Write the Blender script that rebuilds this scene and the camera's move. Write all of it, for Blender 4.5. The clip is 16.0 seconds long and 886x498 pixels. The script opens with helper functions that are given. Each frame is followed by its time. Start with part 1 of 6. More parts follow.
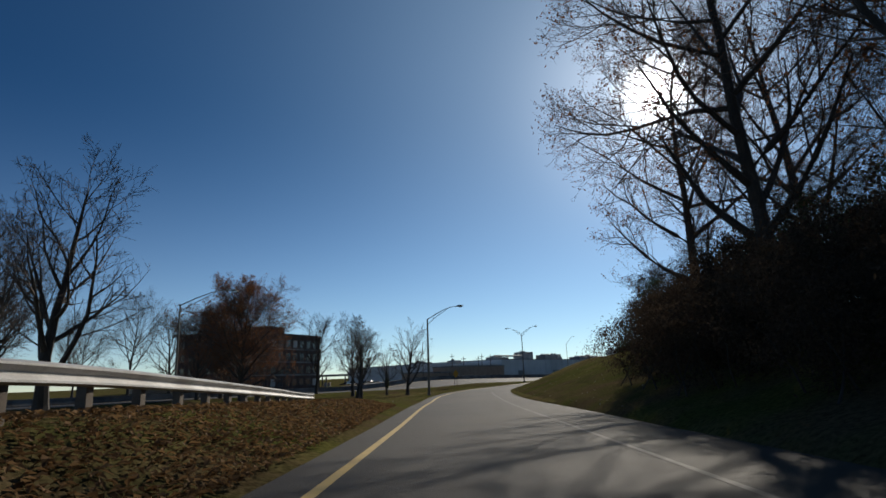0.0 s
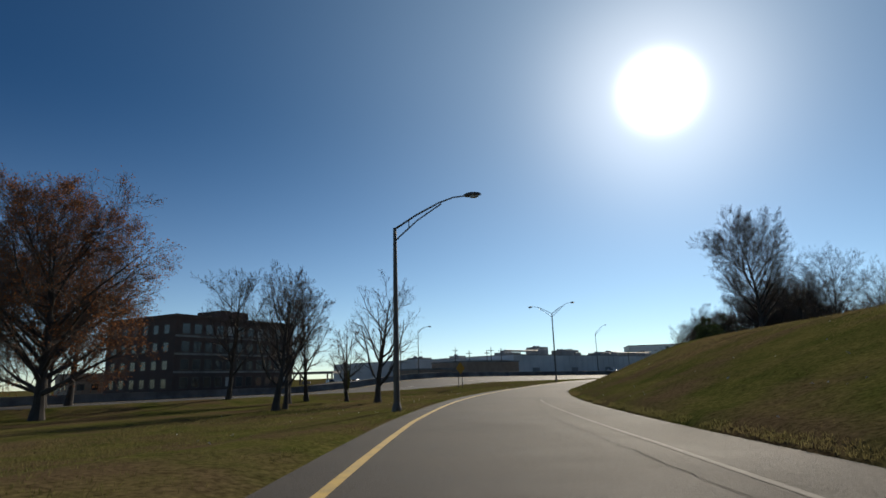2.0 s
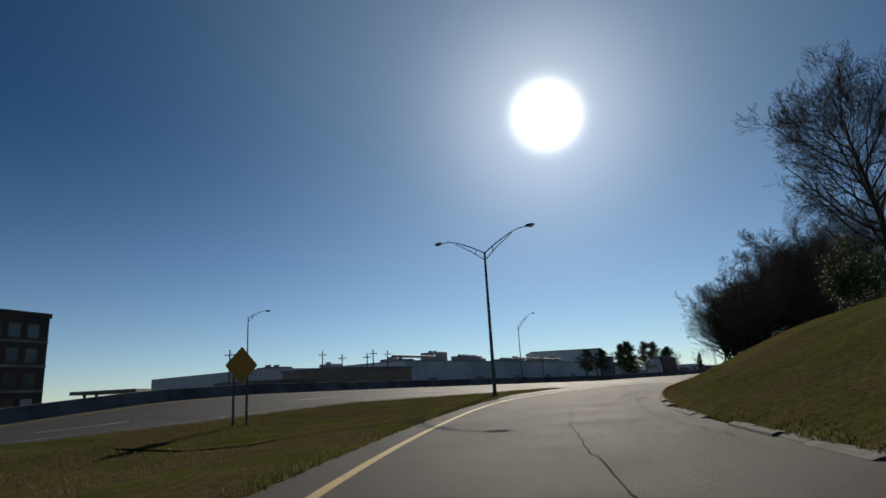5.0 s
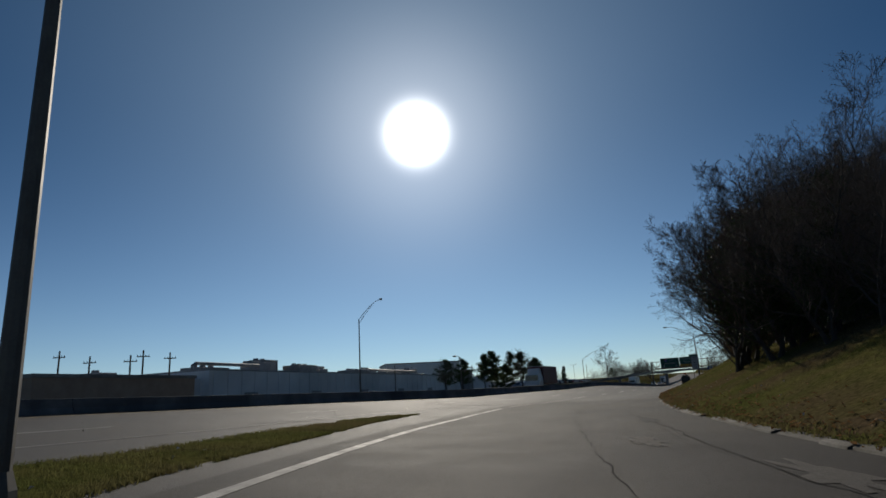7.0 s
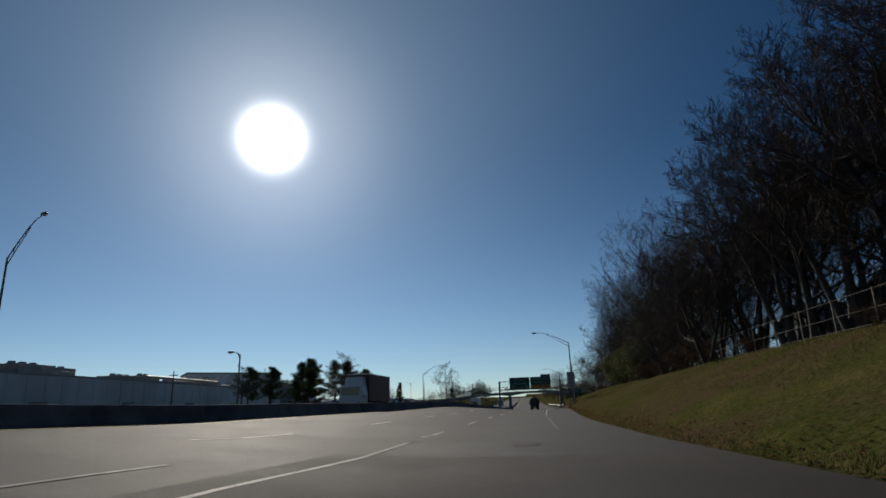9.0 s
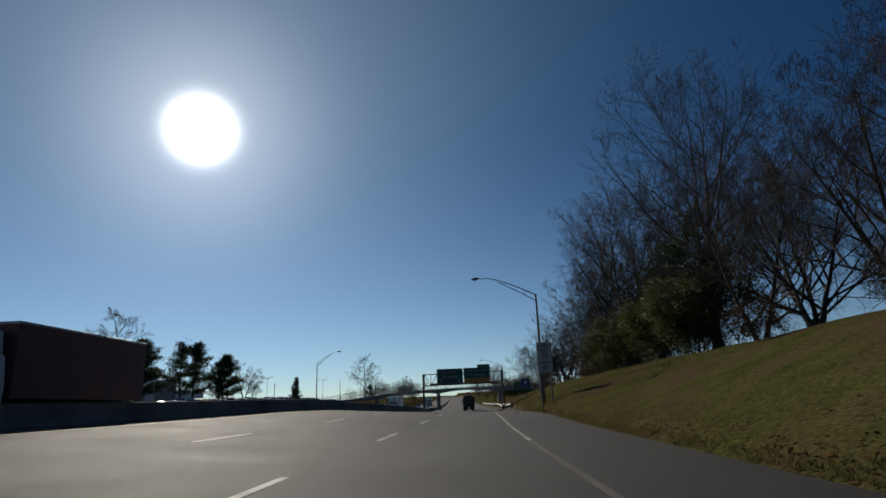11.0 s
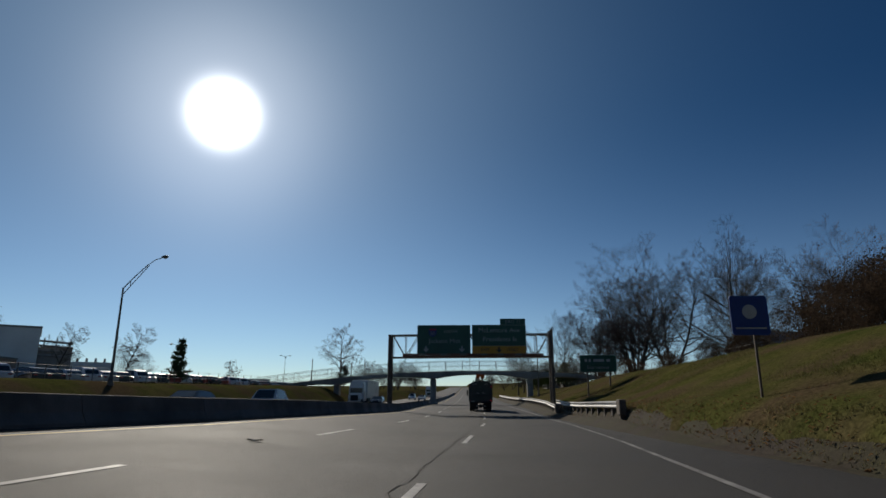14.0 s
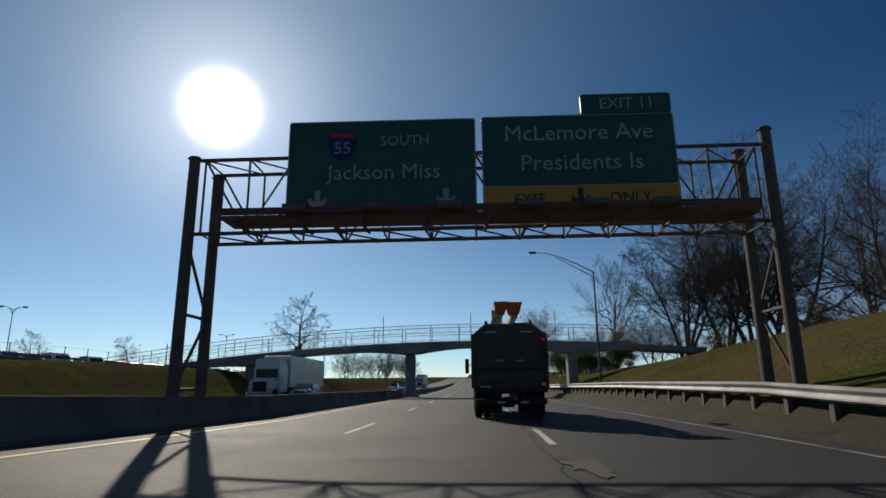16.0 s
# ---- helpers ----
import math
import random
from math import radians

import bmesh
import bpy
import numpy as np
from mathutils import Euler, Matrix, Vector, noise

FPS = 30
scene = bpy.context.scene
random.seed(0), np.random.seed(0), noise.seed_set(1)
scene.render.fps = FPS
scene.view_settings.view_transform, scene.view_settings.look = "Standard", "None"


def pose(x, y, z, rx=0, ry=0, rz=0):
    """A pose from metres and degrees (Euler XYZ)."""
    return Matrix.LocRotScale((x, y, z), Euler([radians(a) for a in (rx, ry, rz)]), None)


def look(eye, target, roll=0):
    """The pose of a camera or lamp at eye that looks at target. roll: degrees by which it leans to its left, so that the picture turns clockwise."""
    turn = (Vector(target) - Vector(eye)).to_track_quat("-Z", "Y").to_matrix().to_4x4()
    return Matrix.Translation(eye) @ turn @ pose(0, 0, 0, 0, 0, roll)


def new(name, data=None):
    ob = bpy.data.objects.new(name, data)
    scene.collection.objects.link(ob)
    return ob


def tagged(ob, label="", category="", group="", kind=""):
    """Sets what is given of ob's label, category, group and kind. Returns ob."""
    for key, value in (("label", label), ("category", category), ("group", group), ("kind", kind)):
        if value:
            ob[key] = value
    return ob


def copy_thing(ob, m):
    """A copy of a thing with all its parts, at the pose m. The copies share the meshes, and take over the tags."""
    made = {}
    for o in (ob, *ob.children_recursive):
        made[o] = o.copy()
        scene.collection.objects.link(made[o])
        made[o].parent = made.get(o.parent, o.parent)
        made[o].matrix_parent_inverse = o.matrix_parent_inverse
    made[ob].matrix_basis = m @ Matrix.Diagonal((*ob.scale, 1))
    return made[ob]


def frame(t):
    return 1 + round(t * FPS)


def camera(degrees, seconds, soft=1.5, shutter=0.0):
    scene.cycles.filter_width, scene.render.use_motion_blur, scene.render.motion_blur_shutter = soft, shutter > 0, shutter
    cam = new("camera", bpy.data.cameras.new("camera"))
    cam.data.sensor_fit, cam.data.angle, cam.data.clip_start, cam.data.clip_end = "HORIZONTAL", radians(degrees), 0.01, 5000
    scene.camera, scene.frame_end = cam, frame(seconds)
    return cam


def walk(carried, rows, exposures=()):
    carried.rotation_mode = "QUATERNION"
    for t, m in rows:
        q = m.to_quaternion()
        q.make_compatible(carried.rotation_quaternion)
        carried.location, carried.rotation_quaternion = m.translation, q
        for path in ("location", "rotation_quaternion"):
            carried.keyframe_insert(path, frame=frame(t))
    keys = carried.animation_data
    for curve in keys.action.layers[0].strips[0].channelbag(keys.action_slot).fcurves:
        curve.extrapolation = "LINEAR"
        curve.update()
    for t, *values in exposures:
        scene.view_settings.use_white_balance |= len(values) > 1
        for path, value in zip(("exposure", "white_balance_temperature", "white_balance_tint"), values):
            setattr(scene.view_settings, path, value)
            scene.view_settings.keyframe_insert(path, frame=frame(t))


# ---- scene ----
import functools

cam = camera(74.22, 16.0, soft=1.6, shutter=0.0)
# seconds, eye, target, roll
PATH = [
    (0, (8.248, 2.936, 1.397), (1.422, 9.913, 3.569), -1.81),
    (0.5, (2.204, 9.270, 1.240), (-4.627, 16.245, 3.404), -1.87),
    (1, (-3.897, 15.633, 1.184), (-10.760, 22.581, 3.334), -1.49),
    (1.5, (-9.708, 21.638, 1.131), (-16.580, 28.577, 3.285), -1.71),
    (2, (-15.370, 27.570, 1.103), (-22.241, 34.506, 3.269), -1.70),
    (2.5, (-20.839, 33.517, 1.076), (-27.696, 40.465, 3.244), -1.78),
    (3, (-26.071, 39.640, 1.023), (-32.860, 46.647, 3.217), -2.12),
    (3.5, (-31.606, 46.342, 0.996), (-38.205, 53.517, 3.228), -2.12),
    (4, (-36.360, 52.270, 0.919), (-42.599, 59.756, 3.163), -2.21),
    (6.5, (-54.448, 86.105, 1.140), (-58.440, 94.954, 3.543), -3.99),
    (7, (-57.201, 94.242, 1.164), (-60.567, 103.344, 3.579), -3.39),
    (7.5, (-59.615, 103.342, 1.195), (-62.320, 112.652, 3.646), -3.23),
    (8, (-61.313, 111.994, 1.224), (-63.385, 121.453, 3.719), -2.38),
    (8.5, (-62.398, 119.918, 1.212), (-63.824, 129.479, 3.771), -1.48),
    (9, (-62.817, 127.038, 1.155), (-63.665, 136.656, 3.757), -1.79),
    (9.5, (-62.948, 132.919, 1.012), (-63.274, 142.569, 3.617), -1.54),
    (12, (-59.690, 191.090, 1.438), (-59.366, 200.764, 3.951), -2.44),
    (12.5, (-59.023, 200.288, 1.502), (-58.793, 209.971, 3.989), -1.98),
    (13, (-58.394, 209.093, 1.480), (-58.249, 218.787, 3.931), -1.09),
    (13.5, (-57.941, 218.577, 1.453), (-57.888, 228.277, 3.883), -0.31),
    (14, (-57.674, 228.762, 1.329), (-57.697, 238.466, 3.746), 0.08),
    (14.5, (-57.354, 238.910, 1.238), (-57.418, 248.624, 3.614), -0.11),
    (15, (-56.881, 249.959, 1.131), (-56.961, 259.682, 3.465), -0.28),
    (15.5, (-56.510, 261.268, 0.996), (-56.559, 270.999, 3.301), -0.52),
    (16, (-56.003, 271.997, 0.696), (-56.013, 281.729, 2.993), -0.44),
]
walk(cam, [(t, look(e, p, r)) for t, e, p, r in PATH], exposures=((0, 0.45, 6500, 10), (0.6, 0.58, 6550, 10), (1.0, 0.85, 6900, 10), (2.0, 0.66, 6900, 10), (3.0, 0.47, 6800, 10), (4.2, 0.27, 6700, 10), (6.5, -0.06, 6500, 10), (9.0, -0.07, 6500, 10), (14.0, 0.05, 6500, 10), (15.3, 0.1, 6550, 10), (16, 0.35, 6600, 10)))

# ---- world, sun ----
SUN_AZ, SUN_EL = radians(22.4), radians(25.2)
SUN_DIR = Vector((-math.sin(SUN_AZ) * math.cos(SUN_EL), math.cos(SUN_AZ) * math.cos(SUN_EL), math.sin(SUN_EL)))


def build_world():
    w = bpy.data.worlds.new("sky")
    scene.world = w
    w.use_nodes = True
    nt = w.node_tree
    nt.nodes.clear()
    out, bg = nt.nodes.new("ShaderNodeOutputWorld"), nt.nodes.new("ShaderNodeBackground")
    sky = nt.nodes.new("ShaderNodeTexSky")
    sky.sky_type, sky.sun_disc = "NISHITA", False
    sky.sun_elevation, sky.sun_rotation = SUN_EL, -SUN_AZ
    sky.air_density, sky.dust_density, sky.ozone_density = 0.75, 0.0, 2.6
    sky.altitude = 100
    mul = nt.nodes.new("ShaderNodeVectorMath")
    mul.operation = "SCALE"
    mul.inputs["Scale"].default_value = SKY
    clear = nt.nodes.new("ShaderNodeVectorMath")
    clear.operation = "MULTIPLY"
    nt.links.new(sky.outputs[0], clear.inputs[0])
    nt.links.new(clear.outputs[0], mul.inputs[0])
    # bright haze round the sun, in its own direction
    co = nt.nodes.new("ShaderNodeTexCoord")
    nrm = nt.nodes.new("ShaderNodeVectorMath")
    nrm.operation = "NORMALIZE"
    nt.links.new(co.outputs["Generated"], nrm.inputs[0])
    # clear air: deep blue overhead, pale blue towards the horizon
    xyz = nt.nodes.new("ShaderNodeSeparateXYZ")
    nt.links.new(nrm.outputs[0], xyz.inputs[0])
    low = nt.nodes.new("ShaderNodeMapRange")
    low.interpolation_type = "SMOOTHSTEP"
    low.inputs[1].default_value, low.inputs[2].default_value = 0.46, -0.02
    nt.links.new(xyz.outputs["Z"], low.inputs[0])
    air = nt.nodes.new("ShaderNodeMix")
    air.data_type = "RGBA"
    air.inputs[6].default_value, air.inputs[7].default_value = (*AIR_HIGH, 1), (*AIR_LOW, 1)
    nt.links.new(low.outputs[0], air.inputs[0])
    nt.links.new(air.outputs[2], clear.inputs[1])
    dot = nt.nodes.new("ShaderNodeVectorMath")
    dot.operation = "DOT_PRODUCT"
    dot.inputs[1].default_value = SUN_DIR
    nt.links.new(nrm.outputs[0], dot.inputs[0])
    pos = nt.nodes.new("ShaderNodeMath")
    pos.operation = "MAXIMUM"
    pos.inputs[1].default_value = 0.0
    nt.links.new(dot.outputs["Value"], pos.inputs[0])
    total = None
    for power, gain, hue in AUREOLE:
        p = nt.nodes.new("ShaderNodeMath")
        p.operation = "POWER"
        p.inputs[1].default_value = power
        nt.links.new(pos.outputs[0], p.inputs[0])
        k = nt.nodes.new("ShaderNodeMath")
        k.operation = "MULTIPLY"
        k.inputs[1].default_value = gain
        nt.links.new(p.outputs[0], k.inputs[0])
        tint = nt.nodes.new("ShaderNodeVectorMath")
        tint.operation = "SCALE"
        tint.inputs[0].default_value = hue
        nt.links.new(k.outputs[0], tint.inputs["Scale"])
        add = nt.nodes.new("ShaderNodeVectorMath")
        nt.links.new((total or mul).outputs[0], add.inputs[0])
        nt.links.new(tint.outputs[0], add.inputs[1])
        total = add
    nt.links.new(total.outputs[0], bg.inputs[0])
    bg.inputs[1].default_value = 1.0
    nt.links.new(bg.outputs[0], out.inputs[0])


SKY = 0.037
AIR_HIGH, AIR_LOW = (0.225, 0.585, 0.86), (1.50, 1.60, 1.62)
# sharpness, strength, tint
AUREOLE = ((1900, 9.0, (1.0, 1.0, 1.0)), (90, 0.34, (1.0, 1.0, 1.0)), (14, 0.140, (0.88, 1.0, 1.08)), (5, 0.082, (0.56, 0.98, 1.24)))
build_world()
sun = new("sun", bpy.data.lights.new("sun", "SUN"))
sun.data.energy, sun.data.angle, sun.data.color = 2.8, radians(0.55), (1.0, 0.91, 0.77)
sun.matrix_world = look((0, 0, 200), Vector((0, 0, 200)) - SUN_DIR)


# ---- materials ----
def surf(name, c1, c2, scale=1.0, rough=0.8, bump=0.0, fine=30.0, metal=0.0, c3=None, big=0.15, spec=0.5, stretch=(1, 1, 1), island=0.0, emit=None, thin=0.0, contrast=1.0):
    m = bpy.data.materials.new(name)
    m.use_nodes = True
    nt = m.node_tree
    b = nt.nodes["Principled BSDF"]
    co = nt.nodes.new("ShaderNodeTexCoord")
    mp = nt.nodes.new("ShaderNodeMapping")
    mp.inputs["Scale"].default_value = stretch
    nt.links.new(co.outputs["Object"], mp.inputs[0])

    def tex(s, detail=6.0):
        n = nt.nodes.new("ShaderNodeTexNoise")
        n.inputs["Scale"].default_value = s
        n.inputs["Detail"].default_value = detail
        n.inputs["Roughness"].default_value = 0.6
        nt.links.new(mp.outputs[0], n.inputs["Vector"])
        return n

    def mix(a, c, fac):
        x = nt.nodes.new("ShaderNodeMix")
        x.data_type = "RGBA"
        for s, v in ((6, a), (7, c)):
            if isinstance(v, tuple):
                x.inputs[s].default_value = (*v, 1)
            else:
                nt.links.new(v, x.inputs[s])
        nt.links.new(fac, x.inputs[0])
        return x.outputs[2]

    def ramp(o, lo, hi):
        r = nt.nodes.new("ShaderNodeMapRange")
        r.inputs[1].default_value, r.inputs[2].default_value = lo, hi
        nt.links.new(o, r.inputs[0])
        return r.outputs[0]
    n1, n2 = tex(scale), tex(fine)
    col = mix(c1, c2, ramp(n1.outputs["Fac"], 0.32, 0.68))
    if c3:
        col = mix(col, c3, ramp(tex(big, 4).outputs["Fac"], 0.42, 0.62))
    grain = mix((1 - 0.28 * contrast,) * 3, (1 + 0.22 * contrast,) * 3, ramp(n2.outputs["Fac"], 0.5 - 0.5 / contrast, 0.5 + 0.5 / contrast))
    g = nt.nodes.new("ShaderNodeMix")
    g.data_type, g.blend_type = "RGBA", "MULTIPLY"
    g.inputs[0].default_value = 1.0
    nt.links.new(col, g.inputs[6])
    nt.links.new(grain, g.inputs[7])
    col = g.outputs[2]
    if island:
        src = nt.nodes.new("ShaderNodeNewGeometry").outputs["Random Per Island"] if island > 0 else nt.nodes.new("ShaderNodeObjectInfo").outputs["Random"]
        v = nt.nodes.new("ShaderNodeHueSaturation")
        r = nt.nodes.new("ShaderNodeMapRange")
        r.inputs[3].default_value, r.inputs[4].default_value = 1 - abs(island), 1 + abs(island)
        nt.links.new(src, r.inputs[0])
        nt.links.new(r.outputs[0], v.inputs["Value"])
        nt.links.new(col, v.inputs["Color"])
        col = v.outputs[0]
    nt.links.new(col, b.inputs["Base Color"])
    rr = nt.nodes.new("ShaderNodeMapRange")
    rr.inputs[3].default_value, rr.inputs[4].default_value = max(rough - 0.1, 0.02), min(rough + 0.1, 1)
    nt.links.new(n1.outputs["Fac"], rr.inputs[0])
    nt.links.new(rr.outputs[0], b.inputs["Roughness"])
    b.inputs["Metallic"].default_value = metal
    b.inputs["Specular IOR Level"].default_value = spec
    if bump:
        bp = nt.nodes.new("ShaderNodeBump")
        bp.inputs["Strength"].default_value = bump
        bp.inputs["Distance"].default_value = 0.02
        nt.links.new(n2.outputs["Fac"], bp.inputs["Height"])
        nt.links.new(bp.outputs[0], b.inputs["Normal"])
    if thin:
        # light passes through thin leaves
        tr, mx = nt.nodes.new("ShaderNodeBsdfTranslucent"), nt.nodes.new("ShaderNodeMixShader")
        mx.inputs[0].default_value = thin
        nt.links.new(col, tr.inputs["Color"])
        nt.links.new(b.outputs[0], mx.inputs[1])
        nt.links.new(tr.outputs[0], mx.inputs[2])
        nt.links.new(mx.outputs[0], nt.nodes["Material Output"].inputs["Surface"])
    if emit:
        b.inputs["Emission Color"].default_value = (*emit[0], 1)
        b.inputs["Emission Strength"].default_value = emit[1]
    return m


M_ASPHALT = surf("asphalt", (0.040, 0.0365, 0.033), (0.056, 0.051, 0.046), 0.35, 0.74, 1.0, 55, c3=(0.033, 0.031, 0.030), big=0.08, spec=0.28, contrast=2.2)
M_ASPHALT_RAMP = surf("worn_asphalt", (0.050, 0.045, 0.039), (0.068, 0.061, 0.053), 0.5, 0.80, 1.0, 55, c3=(0.042, 0.038, 0.036), big=0.12, spec=0.2, contrast=2.2)
M_GRASS = surf("winter_grass", (0.056, 0.069, 0.018), (0.118, 0.108, 0.037), 0.55, 0.98, 1.0, 9, c3=(0.100, 0.074, 0.042), big=0.22, spec=0.0, contrast=2.2)
M_BLADE = surf("grass_blades", (0.086, 0.101, 0.028), (0.16, 0.146, 0.056), 0.6, 0.9, 0, 9, c3=(0.165, 0.13, 0.066), big=0.11, spec=0.05, island=0.3, thin=0.5)
M_SOIL = surf("bare_earth", (0.045, 0.036, 0.027), (0.075, 0.060, 0.045), 1.5, 0.95, 0.8, 14, c3=(0.06, 0.055, 0.03), big=0.6, spec=0.1, contrast=1.8)
M_LEAF = surf("dead_leaves", (0.14, 0.075, 0.032), (0.24, 0.15, 0.072), 1.5, 0.85, 0, 20, spec=0.1, island=0.4, thin=0.35)
M_CONCRETE = surf("concrete", (0.26, 0.25, 0.23), (0.36, 0.34, 0.31), 0.8, 0.85, 0.3, 25, c3=(0.18, 0.17, 0.16), big=0.25)
M_KERB = surf("dirty_kerb_concrete", (0.11, 0.10, 0.085), (0.19, 0.175, 0.15), 1.5, 0.95, 0.5, 18, c3=(0.07, 0.062, 0.045), big=0.6, island=-0.25, contrast=1.6)
M_BARRIER = surf("dirty_concrete", (0.17, 0.155, 0.14), (0.25, 0.23, 0.21), 0.7, 0.9, 0.3, 20, c3=(0.11, 0.10, 0.09), big=0.3, island=-0.12)
M_YELLOW = surf("yellow_paint", (0.55, 0.36, 0.06), (0.40, 0.28, 0.08), 3, 0.7, 0.2, 40)
M_WHITE = surf("white_paint", (0.62, 0.60, 0.56), (0.42, 0.41, 0.39), 3, 0.7, 0.2, 40, c3=(0.25, 0.24, 0.23), big=0.8)
M_WORN = surf("worn_white_paint", (0.40, 0.385, 0.36), (0.24, 0.23, 0.215), 2.2, 0.75, 0.2, 40, c3=(0.12, 0.115, 0.11), big=0.7, contrast=2.0)
M_FADED = surf("faded_white_paint", (0.115, 0.108, 0.10), (0.075, 0.07, 0.065), 2.5, 0.85, 0.2, 40, c3=(0.055, 0.051, 0.047), big=0.5)
M_CRACK = surf("crack_seal", (0.022, 0.021, 0.021), (0.036, 0.035, 0.034), 2, 0.95, 0.0, 30, spec=0.05)
M_STEEL = surf("galvanised_steel", (0.40, 0.40, 0.40), (0.52, 0.51, 0.50), 2, 0.6, 0.1, 30, metal=0.35, c3=(0.32, 0.31, 0.3), big=0.6)
M_POLE = surf("lamp_pole_metal", (0.11, 0.095, 0.078), (0.17, 0.15, 0.125), 2, 0.6, 0.1, 30, metal=0.2)
M_POST = surf("weathered_post", (0.10, 0.078, 0.062), (0.16, 0.128, 0.10), 4, 0.85, 0.3, 30)
M_BARK = surf("bark", (0.036, 0.030, 0.026), (0.078, 0.066, 0.056), 3, 0.9, 0.6, 22, stretch=(1, 1, 0.3), island=-0.2)
M_TWIG = surf("twigs", (0.075, 0.054, 0.043), (0.13, 0.095, 0.075), 2, 0.9, 0, 12, island=-0.2)
M_TWIG_DARK = surf("dark_purplish_twigs", (0.06, 0.042, 0.040), (0.11, 0.080, 0.074), 2, 0.9, 0, 12, island=-0.2)
M_TWIG_PALE = surf("pale_twigs", (0.10, 0.085, 0.07), (0.17, 0.145, 0.12), 2, 0.9, 0, 12, island=-0.2)
M_BROWNLEAF = surf("clinging_brown_leaves", (0.16, 0.065, 0.030), (0.26, 0.12, 0.055), 1.5, 0.8, 0, 12, spec=0.1, island=0.3, thin=0.45)
M_EVERGREEN = surf("evergreen_leaves", (0.025, 0.042, 0.014), (0.06, 0.08, 0.024), 1.2, 0.6, 0, 12, spec=0.3, island=0.4, thin=0.2)
M_IVY = surf("ivy_leaves", (0.04, 0.054, 0.014), (0.105, 0.11, 0.03), 0.9, 0.55, 0, 12, spec=0.25, island=0.4, thin=0.35)
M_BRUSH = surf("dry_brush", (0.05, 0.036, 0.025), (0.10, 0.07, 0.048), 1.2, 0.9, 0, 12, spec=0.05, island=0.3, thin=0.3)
M_SIGN = surf("green_sign_sheet", (0.007, 0.070, 0.043), (0.009, 0.085, 0.052), 1.5, 0.45, 0, 20)
M_SIGNBLUE = surf("blue_sign_sheet", (0.012, 0.05, 0.22), (0.016, 0.06, 0.26), 1.5, 0.45, 0, 20)
M_LETTER = surf("retroreflective_letters", (0.30, 0.32, 0.31), (0.38, 0.40, 0.38), 4, 0.5, 0, 20)
M_SIGNYEL = surf("yellow_sign_sheet", (0.54, 0.24, 0.012), (0.60, 0.28, 0.016), 1.5, 0.5, 0, 20)
M_SIGNWHITE = surf("white_sign_sheet", (0.46, 0.46, 0.45), (0.54, 0.54, 0.52), 1.5, 0.5, 0, 20)
M_SIGNRED = surf("red_sign_sheet", (0.5, 0.03, 0.03), (0.42, 0.03, 0.03), 1.5, 0.5, 0, 20)
M_BLACK = surf("black_paint", (0.012, 0.012, 0.012), (0.02, 0.02, 0.02), 3, 0.55, 0, 20)
M_RUST = surf("rusty_beam", (0.14, 0.055, 0.035), (0.20, 0.09, 0.06), 2, 0.75, 0.2, 20)
M_BRICK = surf("dark_brick", (0.085, 0.048, 0.038), (0.125, 0.075, 0.06), 0.6, 0.9, 0.3, 12, c3=(0.065, 0.05, 0.045), big=0.1)
M_TAN = surf("tan_brick", (0.33, 0.23, 0.17), (0.42, 0.31, 0.23), 0.7, 0.9, 0.2, 12)
M_METALWALL = surf("pale_wall_panels", (0.62, 0.63, 0.63), (0.74, 0.74, 0.73), 0.15, 0.6, 0.1, 8, c3=(0.52, 0.53, 0.53), big=0.05)
M_ROOFGEAR = surf("roof_plant", (0.20, 0.20, 0.20), (0.32, 0.31, 0.30), 0.6, 0.6, 0.1, 8, island=-0.2)
M_ROOF = surf("dark_shingles", (0.05, 0.045, 0.042), (0.085, 0.075, 0.07), 1.2, 0.9, 0.3, 18)
M_SIDING = surf("house_siding", (0.16, 0.14, 0.12), (0.22, 0.20, 0.17), 0.8, 0.8, 0.1, 10)
M_GLASS = surf("window_glass", (0.03, 0.035, 0.04), (0.05, 0.055, 0.06), 0.4, 0.12, 0, 6, spec=0.7)
# panes that look lit: their brightness is put into a pale base colour
M_LITGLASS = surf("pale_lit_pane", (0.35, 0.34, 0.32), (0.5, 0.49, 0.46), 0.4, 0.3, 0, 6)
M_TRUCK = surf("dark_green_truck_paint", (0.014, 0.022, 0.02), (0.022, 0.032, 0.03), 1.0, 0.42, 0.05, 20, c3=(0.035, 0.035, 0.032), big=0.9)
M_TRUCKDARK = surf("grimy_black_chassis", (0.014, 0.013, 0.013), (0.03, 0.027, 0.025), 2, 0.75, 0.2, 20)
M_TYRE = surf("tyre_rubber", (0.016, 0.016, 0.016), (0.026, 0.025, 0.025), 3, 0.85, 0.3, 30)
M_ORANGE = surf("orange_fibreglass", (0.55, 0.13, 0.025), (0.45, 0.10, 0.02), 2, 0.5, 0.05, 20)
M_CREAM = surf("cream_boom_paint", (0.62, 0.56, 0.42), (0.5, 0.44, 0.32), 2, 0.5, 0.05, 20)
M_TAILRED = surf("tail_lamp_red", (0.5, 0.01, 0.01), (0.4, 0.01, 0.01), 2, 0.3, 0, 20, emit=((1.0, 0.03, 0.03), 0.12))
M_REDLENS = surf("red_lens", (0.30, 0.01, 0.01), (0.24, 0.01, 0.01), 2, 0.3, 0, 20)
M_VANWHITE = surf("white_vehicle_paint", (0.68, 0.68, 0.67), (0.75, 0.75, 0.74), 0.6, 0.3, 0, 10)
M_CARGREY = surf("silver_vehicle_paint", (0.36, 0.37, 0.38), (0.42, 0.43, 0.44), 0.6, 0.3, 0, 10, metal=0.4)
